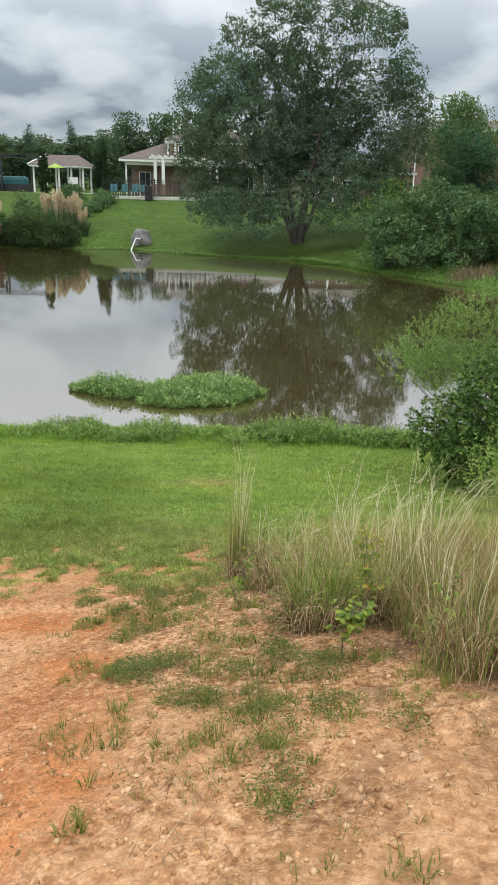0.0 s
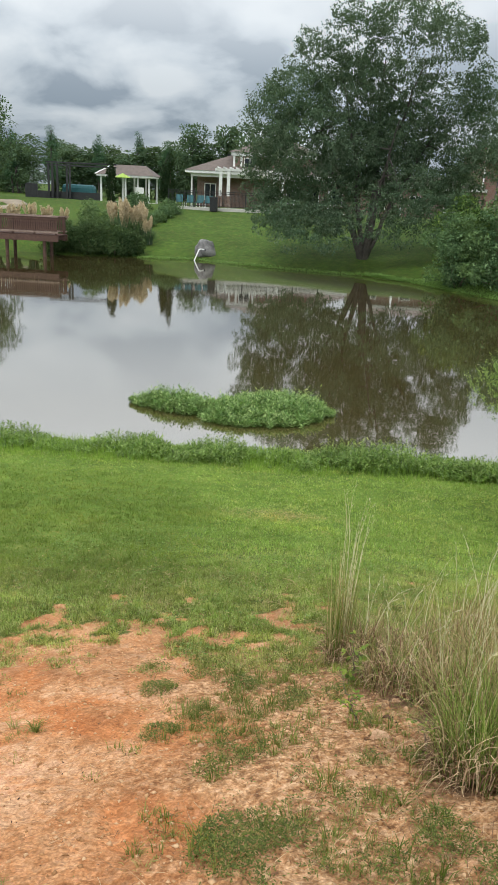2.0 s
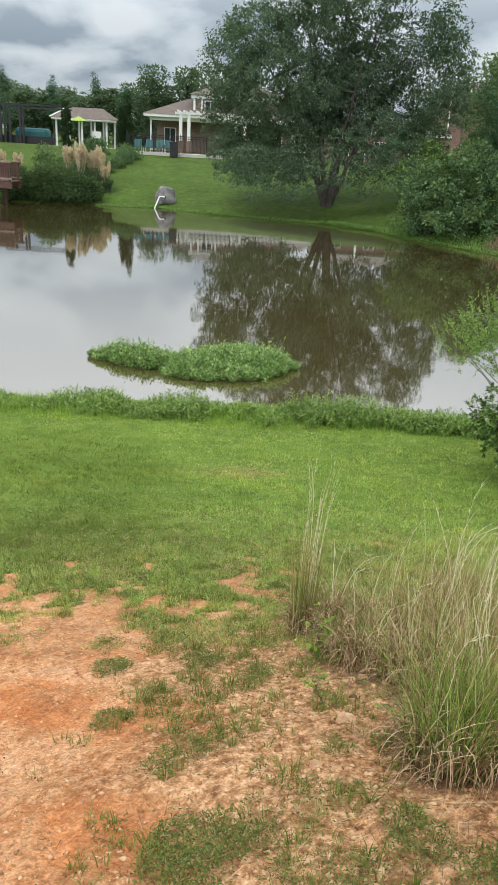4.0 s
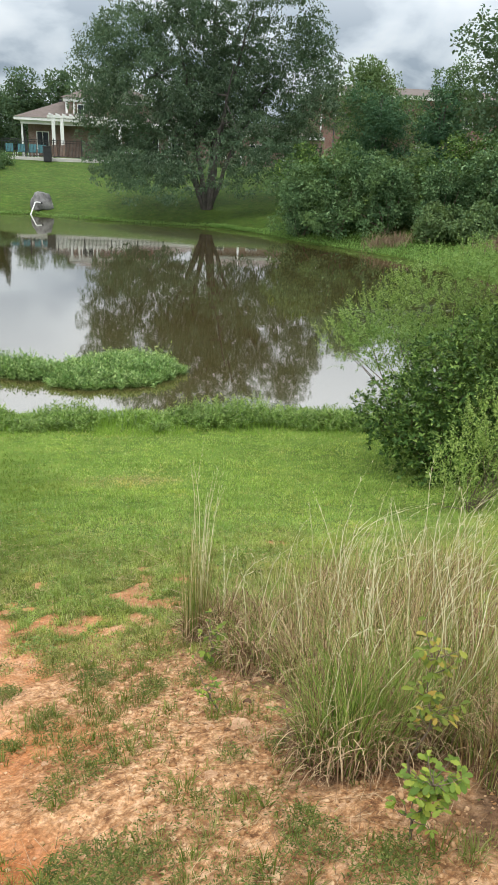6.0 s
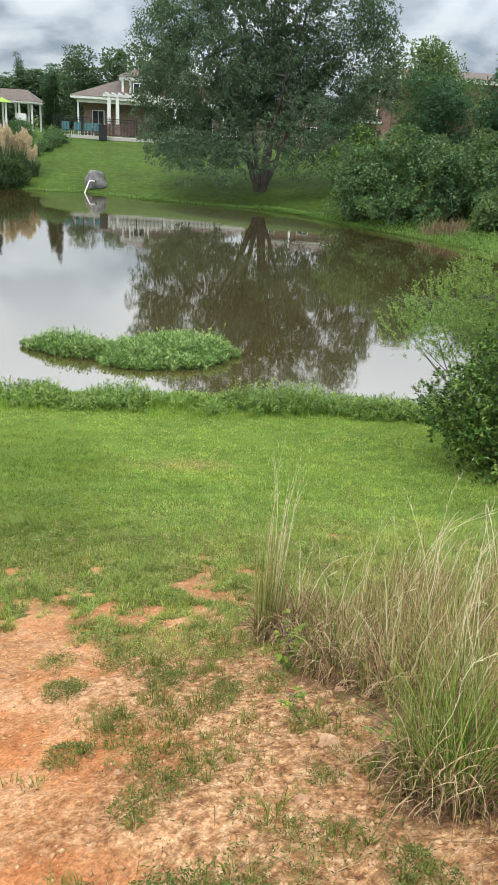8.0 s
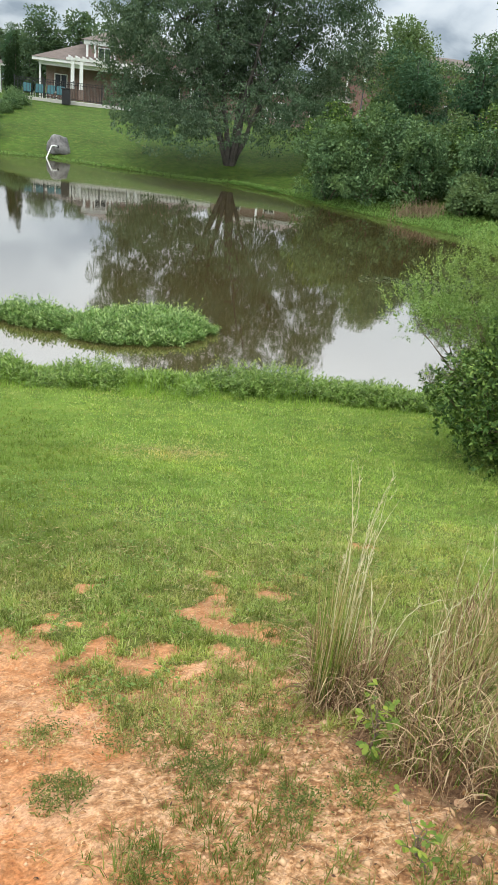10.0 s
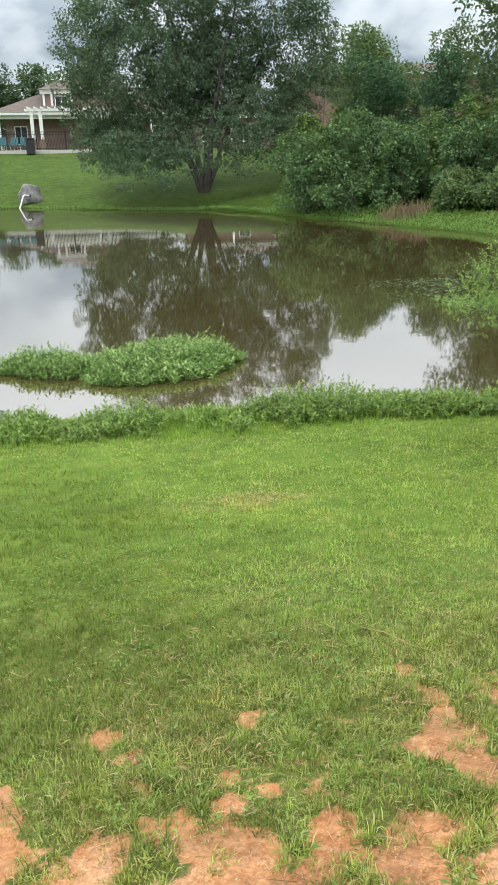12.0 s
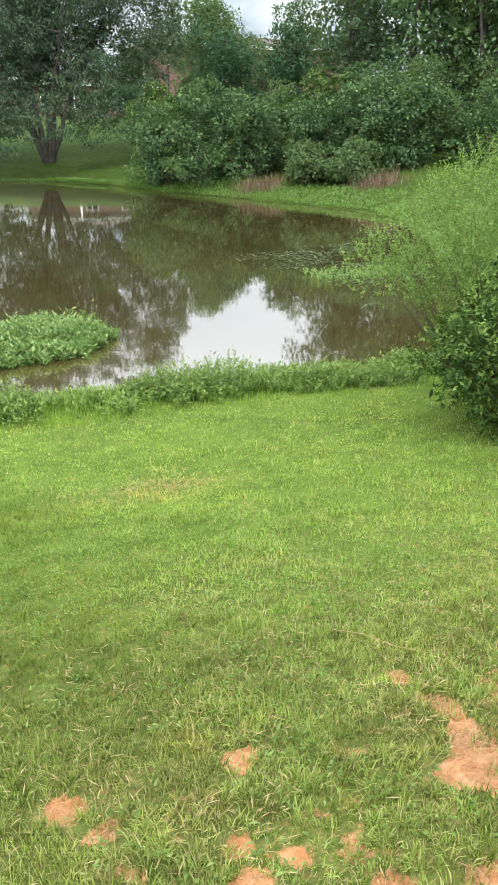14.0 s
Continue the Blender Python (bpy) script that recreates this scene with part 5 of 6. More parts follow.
keep = r.random(n) < 0.9 * smooth(0.40, 0.85, g) + 0.004 + 0.085 * smooth(-0.62, -0.35, x) * smooth(0.6, 0.2, x) * smooth(0.42, 0.58, fbm(x, y, 0.25, 3, 211))
x, y, g = x[keep], y[keep], np.clip(g[keep], 0.2, 1.2)
nb = r.integers(7, 24, len(x))
k = np.repeat(np.arange(len(x)), nb)
a, q = r.uniform(0, 6.28, len(k)), 0.026 * np.sqrt(r.random(len(k))) * np.repeat(r.uniform(0.4, 1.5, len(x)), nb)
bx, by = x[k] + q * np.cos(a), y[k] + q * np.sin(a)
size = np.repeat(r.uniform(0.4, 1.0, len(x)) + 0.6 * (r.random(len(x)) < 0.12), nb)
v, f, m = blades(np.stack([bx, by, ground_at(bx, by) - 0.004], 1), a + r.normal(0, 0.5, len(k)), size * r.uniform(0.02, 0.075, len(k)), 0.0026 + 0.0018 * (size > 0.95), r.uniform(0.5, 2.4, len(k)), 2)
dry = np.clip(np.repeat(r.uniform(-0.6, 0.75, len(x)), nb) + r.normal(0, 0.15, len(k)), 0, 1)
tagged(new("clay_tufts", mesh_np("clay_tufts", v, f, M_TUFT, False, {"dry": np.repeat(dry, m)})), "ragged grass tufts on bare orange clay", "grass", kind="stuff")
# dense low mats of clover-like weeds, and strays between them
n = 240000
x, y = r.uniform(-1.1, 0.8, n), r.uniform(1.4, 4.9, n)
mat = spots(x, y, TUFTS, 1.15, 1.1)
mat = mat * np.interp(y, [3.9, 4.5], [1.0, 0.35])
lone = (0.015 + 0.05 * smooth(-0.6, -0.35, x) * smooth(0.55, 0.3, x) * smooth(0.45, 0.6, fbm(x, y, 0.2, 3, 213))) * smooth(0.25, 1.0, growth(x, y) + 1.2 * (vnoise(x, y, 0.05, 35) - 0.5))
keep = r.random(n) < np.maximum(mat**1.5 * np.clip(0.1 + 0.9 * (vnoise(x, y, 0.3, 36) - 0.3) + 0.7 * spots(x, y, TUFTS[:1], 1.2) + 0.25 * smooth(0.4, 0.6, vnoise(x, y, 0.07, 40)), 0.05, 1), lone)
x, y, mat = x[keep], y[keep], mat[keep]
n = len(x)
a = r.uniform(0, 6.28, n)
up = 0.004 + (0.008 + 0.060 * mat * fbm(x, y, 0.08, 2, 38)) * r.random(n) ** 0.6
v, f = leaves(np.stack([x, y, ground_at(x, y) + up], 1), np.stack([np.cos(a), np.sin(a), r.uniform(-0.1, 0.6, n)], 1), np.array([[0, 0, 1.0]]) + r.normal(0, 0.35, (n, 3)), r.uniform(0.007, 0.017, n), 0.0042)
tagged(new("clover_patch", mesh_np("clover_patch", v, f, M_CLOVER)), "dense dark green clover-like weeds on bare clay", "weeds", kind="stuff")
# dead straws lying about, most under the tall grass, many short bits between the tufts
n = 28000
x, y = r.uniform(-1.6, 2.0, n), r.uniform(1.4, 6.0, n)
lie = 0.07 + 0.93 * smooth(-0.35, 0.35, x - np.interp(y, [1.5, 2.4, 3.0, 3.9, 4.5], [0.9, 0.65, 0.3, 0.1, 0.0])) * 0.45
lie = np.maximum(lie, 0.75 * smooth(-0.55, -0.25, x + 0.5 * (fbm(x, y, 0.3, 3, 221) - 0.5)) * smooth(0.38, 0.56, fbm(x, y, 0.14, 3, 223)))
lie = np.maximum(lie, 0.6 * smooth(3.9, 4.4, y) * smooth(0.4, 0.58, fbm(x, y, 0.16, 3, 225)))
keep = r.random(n) < lie
x, y = x[keep], y[keep]
n = len(x)
a = r.uniform(0, 6.28, n)
ln = 0.015 + 0.13 * r.random(n) ** 2.2
p0 = np.stack([x, y, ground_at(x, y) + 0.006], 1)
x2, y2 = x + ln * np.cos(a), y + ln * np.sin(a)
p1 = np.stack([x2, y2, ground_at(x2, y2) + r.uniform(0.004, 0.03, n)], 1)
sd = np.stack([-np.sin(a), np.cos(a), np.zeros(n)], 1) * r.uniform(0.0005, 0.0013, (n, 1))
sv = np.stack([p0 - sd, p0 + sd, p1], 1).reshape(-1, 3)
tagged(new("straw_litter", mesh_np("straw_litter", sv, np.arange(3 * n).reshape(-1, 3), M_THATCH)), "dead straws and litter scattered on the clay", "litter", kind="stuff")

# small brown flakes of dead leaf on the soil
n = 9000
x, y = r.uniform(-1.2, 1.6, n), r.uniform(1.4, 5.0, n)
keep = r.random(n) < 0.15 + 0.85 * smooth(-0.55, 0.25, x - np.interp(y, [1.5, 2.4, 3.0, 3.9, 4.5], [0.5, 0.35, 0.15, 0.0, -0.1]) + 0.6 * (fbm(x, y, 0.2, 3, 151) - 0.5))
x, y = x[keep], y[keep]
n = len(x)
a = r.uniform(0, 6.28, n)
ln = r.uniform(0.004, 0.012, n) * np.interp(y, [1.8, 3.0], [0.7, 1.3])
v, f = flakes(np.stack([x, y, ground_at(x, y) + r.uniform(0.002, 0.008, n)], 1), np.stack([np.cos(a), np.sin(a), r.normal(0, 0.25, n)], 1), np.array([[0, 0, 1.0]]) + r.normal(0, 0.35, (n, 3)), ln, ln * r.uniform(0.2, 0.5, n))
tagged(new("leaf_litter", mesh_np("leaf_litter", v, f, M_LITTER)), "brown flakes of dead leaf strewn on the clay", "litter", kind="stuff")
# broad-leaved weeds in the lawn
n = 16000
x, y = r.uniform(-2.6, 2.4, n), r.uniform(4.5, 8.5, n)
keep = r.random(n) < smooth(0.45, 0.65, fbm(x, y, 0.3, 3, 161)) * smooth(0.4, 1.0, growth(x, y))
x, y = x[keep], y[keep]
n = len(x)
a = r.uniform(0, 6.28, n)
v, f = leaves(np.stack([x, y, ground_at(x, y) + r.uniform(0.01, 0.045, n)], 1), np.stack([np.cos(a), np.sin(a), r.uniform(-0.2, 0.5, n)], 1), np.array([[0, 0, 1.0]]) + r.normal(0, 0.35, (n, 3)), r.uniform(0.012, 0.034, n), 0.010)
tagged(new("lawn_weeds", mesh_np("lawn_weeds", v, f, M_LAWNWEED)), "broad-leaved weeds growing through the lawn", "weeds", kind="stuff")

# dead straw caught in the lawn: one dry patch and loose bits in the thinner grass
rt = np.random.default_rng(1711)
for n, cx, sx, cy, sy in [(700, -0.50, 0.34, 9.43, 0.15), (2600, -0.55, 1.0, 5.9, 0.6)]:
    x, y = cx + sx * rt.normal(0, 1, n), cy + sy * rt.normal(0, 1, n)
    keep = rt.random(n) < smooth(0.35, 0.6, fbm(x, y, 0.16, 3, 171)) * smooth(0.2, 0.8, growth(x, y))
    x, y = x[keep], y[keep]
    n = len(x)
    a = rt.uniform(0, 6.28, n)
    v, f = leaves(np.stack([x, y, ground_at(x, y) + rt.uniform(0.020, 0.046, n)], 1), np.stack([np.cos(a), np.sin(a), rt.uniform(-0.1, 0.5, n)], 1), np.array([[0, 0, 1.0]]) + rt.normal(0, 0.4, (n, 3)), rt.uniform(0.025, 0.065, n), 0.004)
    tagged(new("dead_thatch", mesh_np("dead_thatch", v, f, M_LAWNSTRAW)), "dry straw-coloured dead grass caught in the lawn", "dead grass", kind="stuff")

# one long dead stalk lying on the lawn
p = [(-0.35, 6.46), (-0.28, 6.33), (-0.22, 6.17), (-0.13, 6.02)]
stalk = thing("dead_stalk", "long pale dead grass stalk lying on the lawn", "stalk")
part_np("stem", *tube([(px, py, gz(px, py) + 0.034 + 0.010 * (i % 2)) for i, (px, py) in enumerate(p)], [0.0021, 0.0019, 0.0016, 0.0009], 6), M_STRAW, stalk)

# crumbs and pebbles of clay
def pebbles(n, x, y, s, flat=0.65):
    ico = np.array([(1, 0, 0), (-1, 0, 0), (0, 1, 0), (0, -1, 0), (0, 0, 1), (0, 0, -1)], float)
    fc = np.array([(0, 2, 4), (2, 1, 4), (1, 3, 4), (3, 0, 4), (2, 0, 5), (1, 2, 5), (3, 1, 5), (0, 3, 5)])
    jig = ico[None] * (1 + r.uniform(-0.3, 0.3, (n, 6, 1))) + r.uniform(-0.25, 0.25, (n, 6, 3))
    sc = s[:, None, None] * r.uniform(0.6, 1.2, (n, 1, 3)) * np.array([1, 1, flat])
    v = jig * sc + np.stack([x, y, ground_at(x, y) + s * 0.15], 1)[:, None]
    return v.reshape(-1, 3), (np.arange(n)[:, None, None] * 6 + fc[None]).reshape(-1, 3)


n = 24000
x, y = r.uniform(-2.0, 1.3, n), r.uniform(1.3, 6.0, n)
keep = r.random(n) < bareness(x, y) * (0.4 + 0.6 * smooth(0.45, 0.6, fbm(x, y, 0.3, 3, 111))) * np.interp(y, [4.6, 5.1], [1.0, 0.3])
x, y = x[keep], y[keep]
v, f = pebbles(len(x), x, y, 0.002 + (0.009 + 0.004 * smooth(-0.7, -0.3, x)) * r.random(len(x)) ** 3.2)
n = 2600
x, y = r.uniform(-0.75, 0.9, n), r.uniform(1.4, 4.4, n)
keep = r.random(n) < bareness(x, y) * smooth(0.46, 0.6, fbm(x, y, 0.22, 3, 231))
x, y = x[keep], y[keep]
cv, cf = pebbles(len(x), x, y, 0.005 + 0.014 * r.random(len(x)) ** 2.5, 0.4)
v, f = merge((v, f), (cv, cf))
tagged(new("clay_crumbs", mesh_np("clay_crumbs", v, f, M_CRUMB)), "small crumbs and pebbles of dry clay", "pebbles", kind="stuff")
for x0, y0, s in [(0.08, 3.34, 0.036), (-0.03, 3.36, 0.016), (-0.6, 3.28, 0.014), (0.2, 3.75, 0.018), (-0.05, 3.05, 0.02), (0.28, 3.2, 0.016), (0.33, 2.0, 0.02), (0.52, 1.75, 0.018)]:
    bm = bmesh.new()
    bmesh.ops.create_icosphere(bm, subdivisions=3, radius=s)
    for vert in bm.verts:
        q = vert.co / s
        vert.co = vert.co * (1 + 0.55 * noise.noise(q * 1.4 + Vector((x0 * 9, y0 * 7, 0))) + 0.12 * noise.noise(q * 4))
        vert.co.z *= 0.45
    stone_me = bpy.data.meshes.new("clay_stone")
    bm.to_mesh(stone_me)
    bm.free()
    stone_me.materials.append(M_STONE)
    tagged(new("clay_stone", stone_me), "pale tan clay stone lying on the bare soil", "stone", "clay stones").location = (x0, y0, gz(x0, y0) + s * 0.05)

# one dark curled leaf on the litter
leaf_bm = bmesh.new()
rows = []
for i in range(7):
    t = i / 6
    wd = 0.030 * math.sin(math.pi * min(0.08 + 0.9 * t, 1.0)) * (1.15 if i % 2 else 0.85)
    rows.append([leaf_bm.verts.new((sx * wd, 0.085 * t, 0.006 + 0.018 * abs(sx) + 0.022 * math.sin(math.pi * t))) for sx in (-1, -0.5, 0, 0.5, 1)])
for q0, q1 in zip(rows, rows[1:]):
    for i in range(4):
        leaf_bm.faces.new((q0[i], q0[i + 1], q1[i + 1], q1[i]))
dead_leaf = thing("dead_leaf", "dark brown curled dead leaf lying on the clay", "leaf", (0.14, 3.50, gz(0.14, 3.50)), 70)
bmesh.ops.scale(leaf_bm, vec=(0.42, 0.42, 0.5), verts=leaf_bm.verts)
part("blade", leaf_bm, M_LITTER, dead_leaf)

# ---- tall grass clumps ----
def tall_clump(x0, y0, h, rad, n_green, n_straw, n_plume, seed, tight=1.0):
    r = np.random.default_rng(seed)
    ob = thing("grass_clump", "tall broomsedge clump, green blades mixed with straw stalks on clay", "grass clump", (x0, y0, gz(x0, y0) - 0.01), group="tall grass clumps")

    def spread(n, k=1.0):
        a, q = r.uniform(0, 6.28, n), np.sqrt(r.random(n)) * rad * k
        px, py = q * np.cos(a), q * np.sin(a)
        return np.stack([px, py, ground_at(x0 + px, y0 + py) - gz(x0, y0)], 1), a + r.normal(0, 0.7, n)

    def bowed(n, k, hh, w, bend, segs, mat, name, label, taper=1.0, wind=0.35):
        b, a = spread(n, k)
        if name == "dead_thatch":
            b[:, :2] *= (r.uniform(0.75, 1.0, n) / (np.hypot(b[:, 0], b[:, 1]) / (rad * k) + 0.15))[:, None] * 0.8
            b[:, 2] = ground_at(x0 + b[:, 0], y0 + b[:, 1]) - gz(x0, y0) + 0.14 * r.random(n) ** 2
            a = np.where(r.random(n) < 0.55, r.uniform(0, 6.28, n), a)
        v, f, m = blades(b, a, hh, w, bend, segs, taper)
        v = v.reshape(n, m, 3)
        rise = np.clip(v[:, :, 2] / h, 0, 1.5)
        lax = tight * (0.5 if name == "seed_growth" else 1.0)
        sway = r.normal(0, 0.22 * lax, (n, 1)) + wind * 0.12 * min(tight, 1.0)
        v[:, :, 0] += sway * rise**2 * h
        v[:, :, 1] += r.normal(0, 0.2 * lax, (n, 1)) * rise**2 * h + (0.03 if wind > 0.5 else 0.012) * np.sin(rise * 8 + r.uniform(0, 6, (n, 1))) * np.clip(rise * 3, 0, 1)
        if name == "seed_growth":
            # the tips hang over, most of them downwind
            tip = np.clip(rise - 0.78, 0, 1) ** 2 * r.uniform(0.0, 1.5, (n, 1)) * h * min(tight, 1.0)
            v[:, :, 0] += 1.3 * tip * np.where(r.random((n, 1)) < 0.8, 1, -0.7)
            v[:, :, 2] -= 0.9 * tip
        v = v.reshape(-1, 3)
        if name == "seed_growth":
            # fluff along the upper part of each stalk
            q = v.reshape(n, m, 3)
            seg = r.integers(m // 2, m - 2, (n, 17))
            i = np.arange(n)[:, None]
            t = r.random((n, 17, 1))
            at = (q[i, seg] * (1 - t) + q[i, np.minimum(seg + 2, m - 1)] * t).reshape(-1, 3)
            al = unit((q[i, np.minimum(seg + 2, m - 1)] - q[i, seg]).reshape(-1, 3)) + r.normal(0, 0.2, (len(at), 3))
            v, f = merge((v, f), flakes(at, al, unit(r.normal(size=(len(at), 3))), r.uniform(0.014, 0.032, len(at)), 0.0028))
        part_np(name, v, f, mat, ob, label)["kind"] = "stuff"

    bowed(n_green, 1.0, h * r.uniform(0.22, 0.85, n_green), r.uniform(0.0020, 0.0040, n_green), tight * r.uniform(0.1, 1.3, n_green), 5, M_TALLGREEN, "green_growth", "arching green blades")
    bowed(n_straw, 1.1, h * (0.2 + 0.75 * r.random(n_straw) ** 1.3), r.uniform(0.0015, 0.0030, n_straw), tight * r.uniform(0.05, 0.9, n_straw), 5, M_STRAW, "straw_growth", "dry straw stalks")
    n = 320 + n_straw // 2 + (600 if n_green > 600 else 0)
    bowed(n, 1.6 if n_green > 600 else min(1.4, 1.0 + 0.04 / rad), r.uniform(0.05, 0.28, n), r.uniform(0.0028, 0.0055, n), r.uniform(0.9, 4.6, n), 6, M_THATCH, "dead_thatch", "curled brown dead blades")
    if n_plume:
        bowed(n_plume, 0.8, h * r.uniform(0.75, 1.4, n_plume), 0.0034, tight * r.uniform(0.05, 0.45, n_plume), 10, M_PLUME, "seed_growth", "pale wispy seed stalks", 0.5, 0.6)
    return ob


CLUMPS = [(-0.02, 4.42, 0.84, 0.05, 110, 110, 9), (0.10, 4.40, 0.5, 0.07, 90, 60, 2), (0.22, 3.95, 0.40, 0.12, 90, 70, 2), (0.42, 3.72, 0.5, 0.14, 90, 130, 4), (0.41, 3.07, 0.6, 0.15, 330, 60, 3),
          (0.70, 3.12, 0.58, 0.16, 190, 190, 6), (0.88, 2.82, 0.55, 0.16, 170, 200, 6), (0.90, 2.42, 0.52, 0.17, 190, 190, 6), (0.62, 3.48, 0.62, 0.15, 130, 220, 9),
          (0.95, 3.32, 0.62, 0.17, 120, 240, 10), (1.2, 2.9, 0.62, 0.17, 110, 220, 8), (1.22, 2.42, 0.58, 0.17, 130, 190, 6), (0.36, 4.3, 0.5, 0.13, 90, 100, 4),
          (0.68, 4.0, 0.66, 0.17, 100, 220, 9), (1.05, 3.82, 0.66, 0.18, 100, 230, 10), (1.42, 3.4, 0.66, 0.18, 90, 230, 9), (1.6, 2.8, 0.62, 0.18, 90, 220, 8), (0.62, 4.55, 0.62, 0.16, 110, 180, 6),
          (1.1, 4.35, 0.64, 0.18, 90, 220, 8), (1.62, 4.0, 0.66, 0.19, 90, 220, 8), (1.95, 3.4, 0.66, 0.19, 90, 200, 6), (1.5, 4.9, 0.62, 0.19, 90, 200, 6), (2.05, 4.5, 0.66, 0.2, 90, 200, 6),
          (1.25, 1.98, 0.52, 0.17, 140, 160, 4), (0.9, 5.0, 0.5, 0.16, 110, 110, 3), (0.15, 4.75, 0.3, 0.16, 160, 50, 0), (0.2, 4.12, 0.34, 0.12, 150, 40, 0)]
for k, c in enumerate(CLUMPS):
    tall_clump(c[0], c[1], c[2], c[3] * 1.2, int(c[4] * (2.8 if c[4] > 300 else 1.7)), int(c[5] * 1.8), int(c[6] * 1.5), 500 + k, 0.22 if c[3] < 0.051 else 1.15)

# saplings among the grass
def lobed_leaf(at, along, facing, length, width):
    """One broad leaf with a wavy outline, folded along its midrib."""
    a = unit(np.asarray(along, float))
    s = unit(np.cross(a, facing))
    f = np.cross(s, a)
    rows = [(0.0, 0.04), (0.18, 0.55), (0.34, 0.42), (0.5, 0.92), (0.66, 0.7), (0.82, 0.8), (1.0, 0.06)]
    v, q = [], []
    for t, w in rows:
        c = at + a * length * t - f * length * 0.22 * t * t
        v += [c - s * width * w * 0.5 + f * width * 0.12 * w, c, c + s * width * w * 0.5 + f * width * 0.12 * w]
    for i in range(len(rows) - 1):
        b = 3 * i
        q += [[b, b + 1, b + 4, b + 3], [b + 1, b + 2, b + 5, b + 4]]
    return np.array(v).reshape(-1, 3), np.array(q)


def sapling(x0, y0, h, n_twig, seed, label, size=0.05, leaf_mat=M_SAPLING):
    r = np.random.default_rng(seed)
    ob = thing("sapling", label, "sapling", (x0, y0, gz(x0, y0) - 0.01), group="saplings in the grass")
    main = wander((0, 0, 0), (r.normal(0, 0.04), r.normal(0, 0.04), h), 8, 0.012, r)
    part_np("stem", *tube(main, np.linspace(0.0045, 0.0015, 8), 6), M_TWIG, ob)
    for k in range(n_twig):
        s = main[r.integers(2, 8)]
        a = r.uniform(0, 6.28)
        tip = s + np.array([math.cos(a), math.sin(a), r.uniform(0.5, 1.4)]) * r.uniform(0.03, 0.075)
        tw = wander(s, tip, 4, 0.006, r)
        twig = part_np("twig", *tube(tw, np.linspace(0.0018, 0.0008, 4), 4), M_TWIG, ob)
        for q in range(6):
            b = a + r.uniform(-1.6, 1.6)
            d = np.array([[math.cos(b), math.sin(b), r.uniform(-0.3, 0.4)]])
            part_np("leaf", *lobed_leaf(tw[r.integers(1, 4)], d[0], np.array([0, 0, 1.0]) + r.normal(0, 0.35, 3), size * (k2 := r.uniform(0.6, 1.15)), size * 0.62 * k2), leaf_mat, twig)


sapling(0.42, 2.57, 0.20, 40, 601, "low yellow-green leafy sapling at the edge of the tall grass", 0.029)
sapling(0.52, 2.86, 0.42, 24, 602, "thin sapling with yellowing orange leaves among tall grass", 0.03, M_AUTUMN)
sapling(0.06, 4.02, 0.20, 13, 603, "small bright green sapling beside a grass clump", 0.034)
sapling(0.02, 3.50, 0.15, 8, 604, "tiny bright green seedling on clay", 0.022)
sapling(0.75, 2.62, 0.28, 9, 605, "small yellow-green sapling among dry grass", 0.028)
sapling(0.20, 3.17, 0.11, 7, 606, "tiny green seedling on clay", 0.022)

# ---- boulder and pipe on the far shore ----
r = np.random.default_rng(81)
bm = bmesh.new()
bmesh.ops.create_icosphere(bm, subdivisions=4, radius=1.0)
for v in bm.verts:
    c = v.co.copy()
    n1 = noise.noise(c * 1.3 + Vector((3, 1, 7))) * 0.22 + noise.noise(c * 3.1) * 0.10 + noise.noise(c * 8) * 0.035
    v.co = Vector((c.x * 0.72, c.y * 0.6, max(c.z, -0.3) * 0.78 + (0.12 if c.z > 0.1 else 0))) * (1 + n1)
rx, ry = -7.55, 55.6
boulder = thing("boulder", "large grey weathered boulder on the grassy bank", "boulder", (rx, ry, gz(rx, ry) + 0.12))
part("rock", bm, M_BOULDER, boulder, smooth_shade=True)
pipe = thing("drain_pipe", "bent white plastic pipe running from the boulder to the water", "pipe", (rx, ry, gz(rx, ry)))
part_np("pipe_run", *tube([(0.05, -0.62, 0.38), (-0.25, -0.66, 0.42), (-0.36, -0.72, 0.38), (-0.48, -1.1, 0.0), (-0.62, -1.5, -0.45)], [0.042] * 5, 10), M_PIPE, pipe, smooth_shade=True)
bm = bmesh.new()
bmesh.ops.create_cone(bm, cap_ends=True, segments=14, radius1=0.075, radius2=0.075, depth=0.1, matrix=pose(0.05, -0.6, 0.38, 0, 90, 0))
part("pipe_collar", bm, M_BLACK, pipe, "black rubber collar")

# ---- clubhouse behind the pool ----
HX, HY = -12.0, 74.0
hz = gz(HX + 5, HY)
house = thing("clubhouse", "brick clubhouse with hipped tan shingle roof and white trim", "house", (HX, HY, hz))
EAVE = 6.37 - hz


def set_back(ob, k):
    """Moves a thing k times as far from the walk, at k times the size."""
    e = Vector((0, 0, 4.35))
    ob.matrix_basis = Matrix.Translation(e + (ob.matrix_basis.translation - e) * k) @ Matrix.Diagonal((k, k, k, 1))


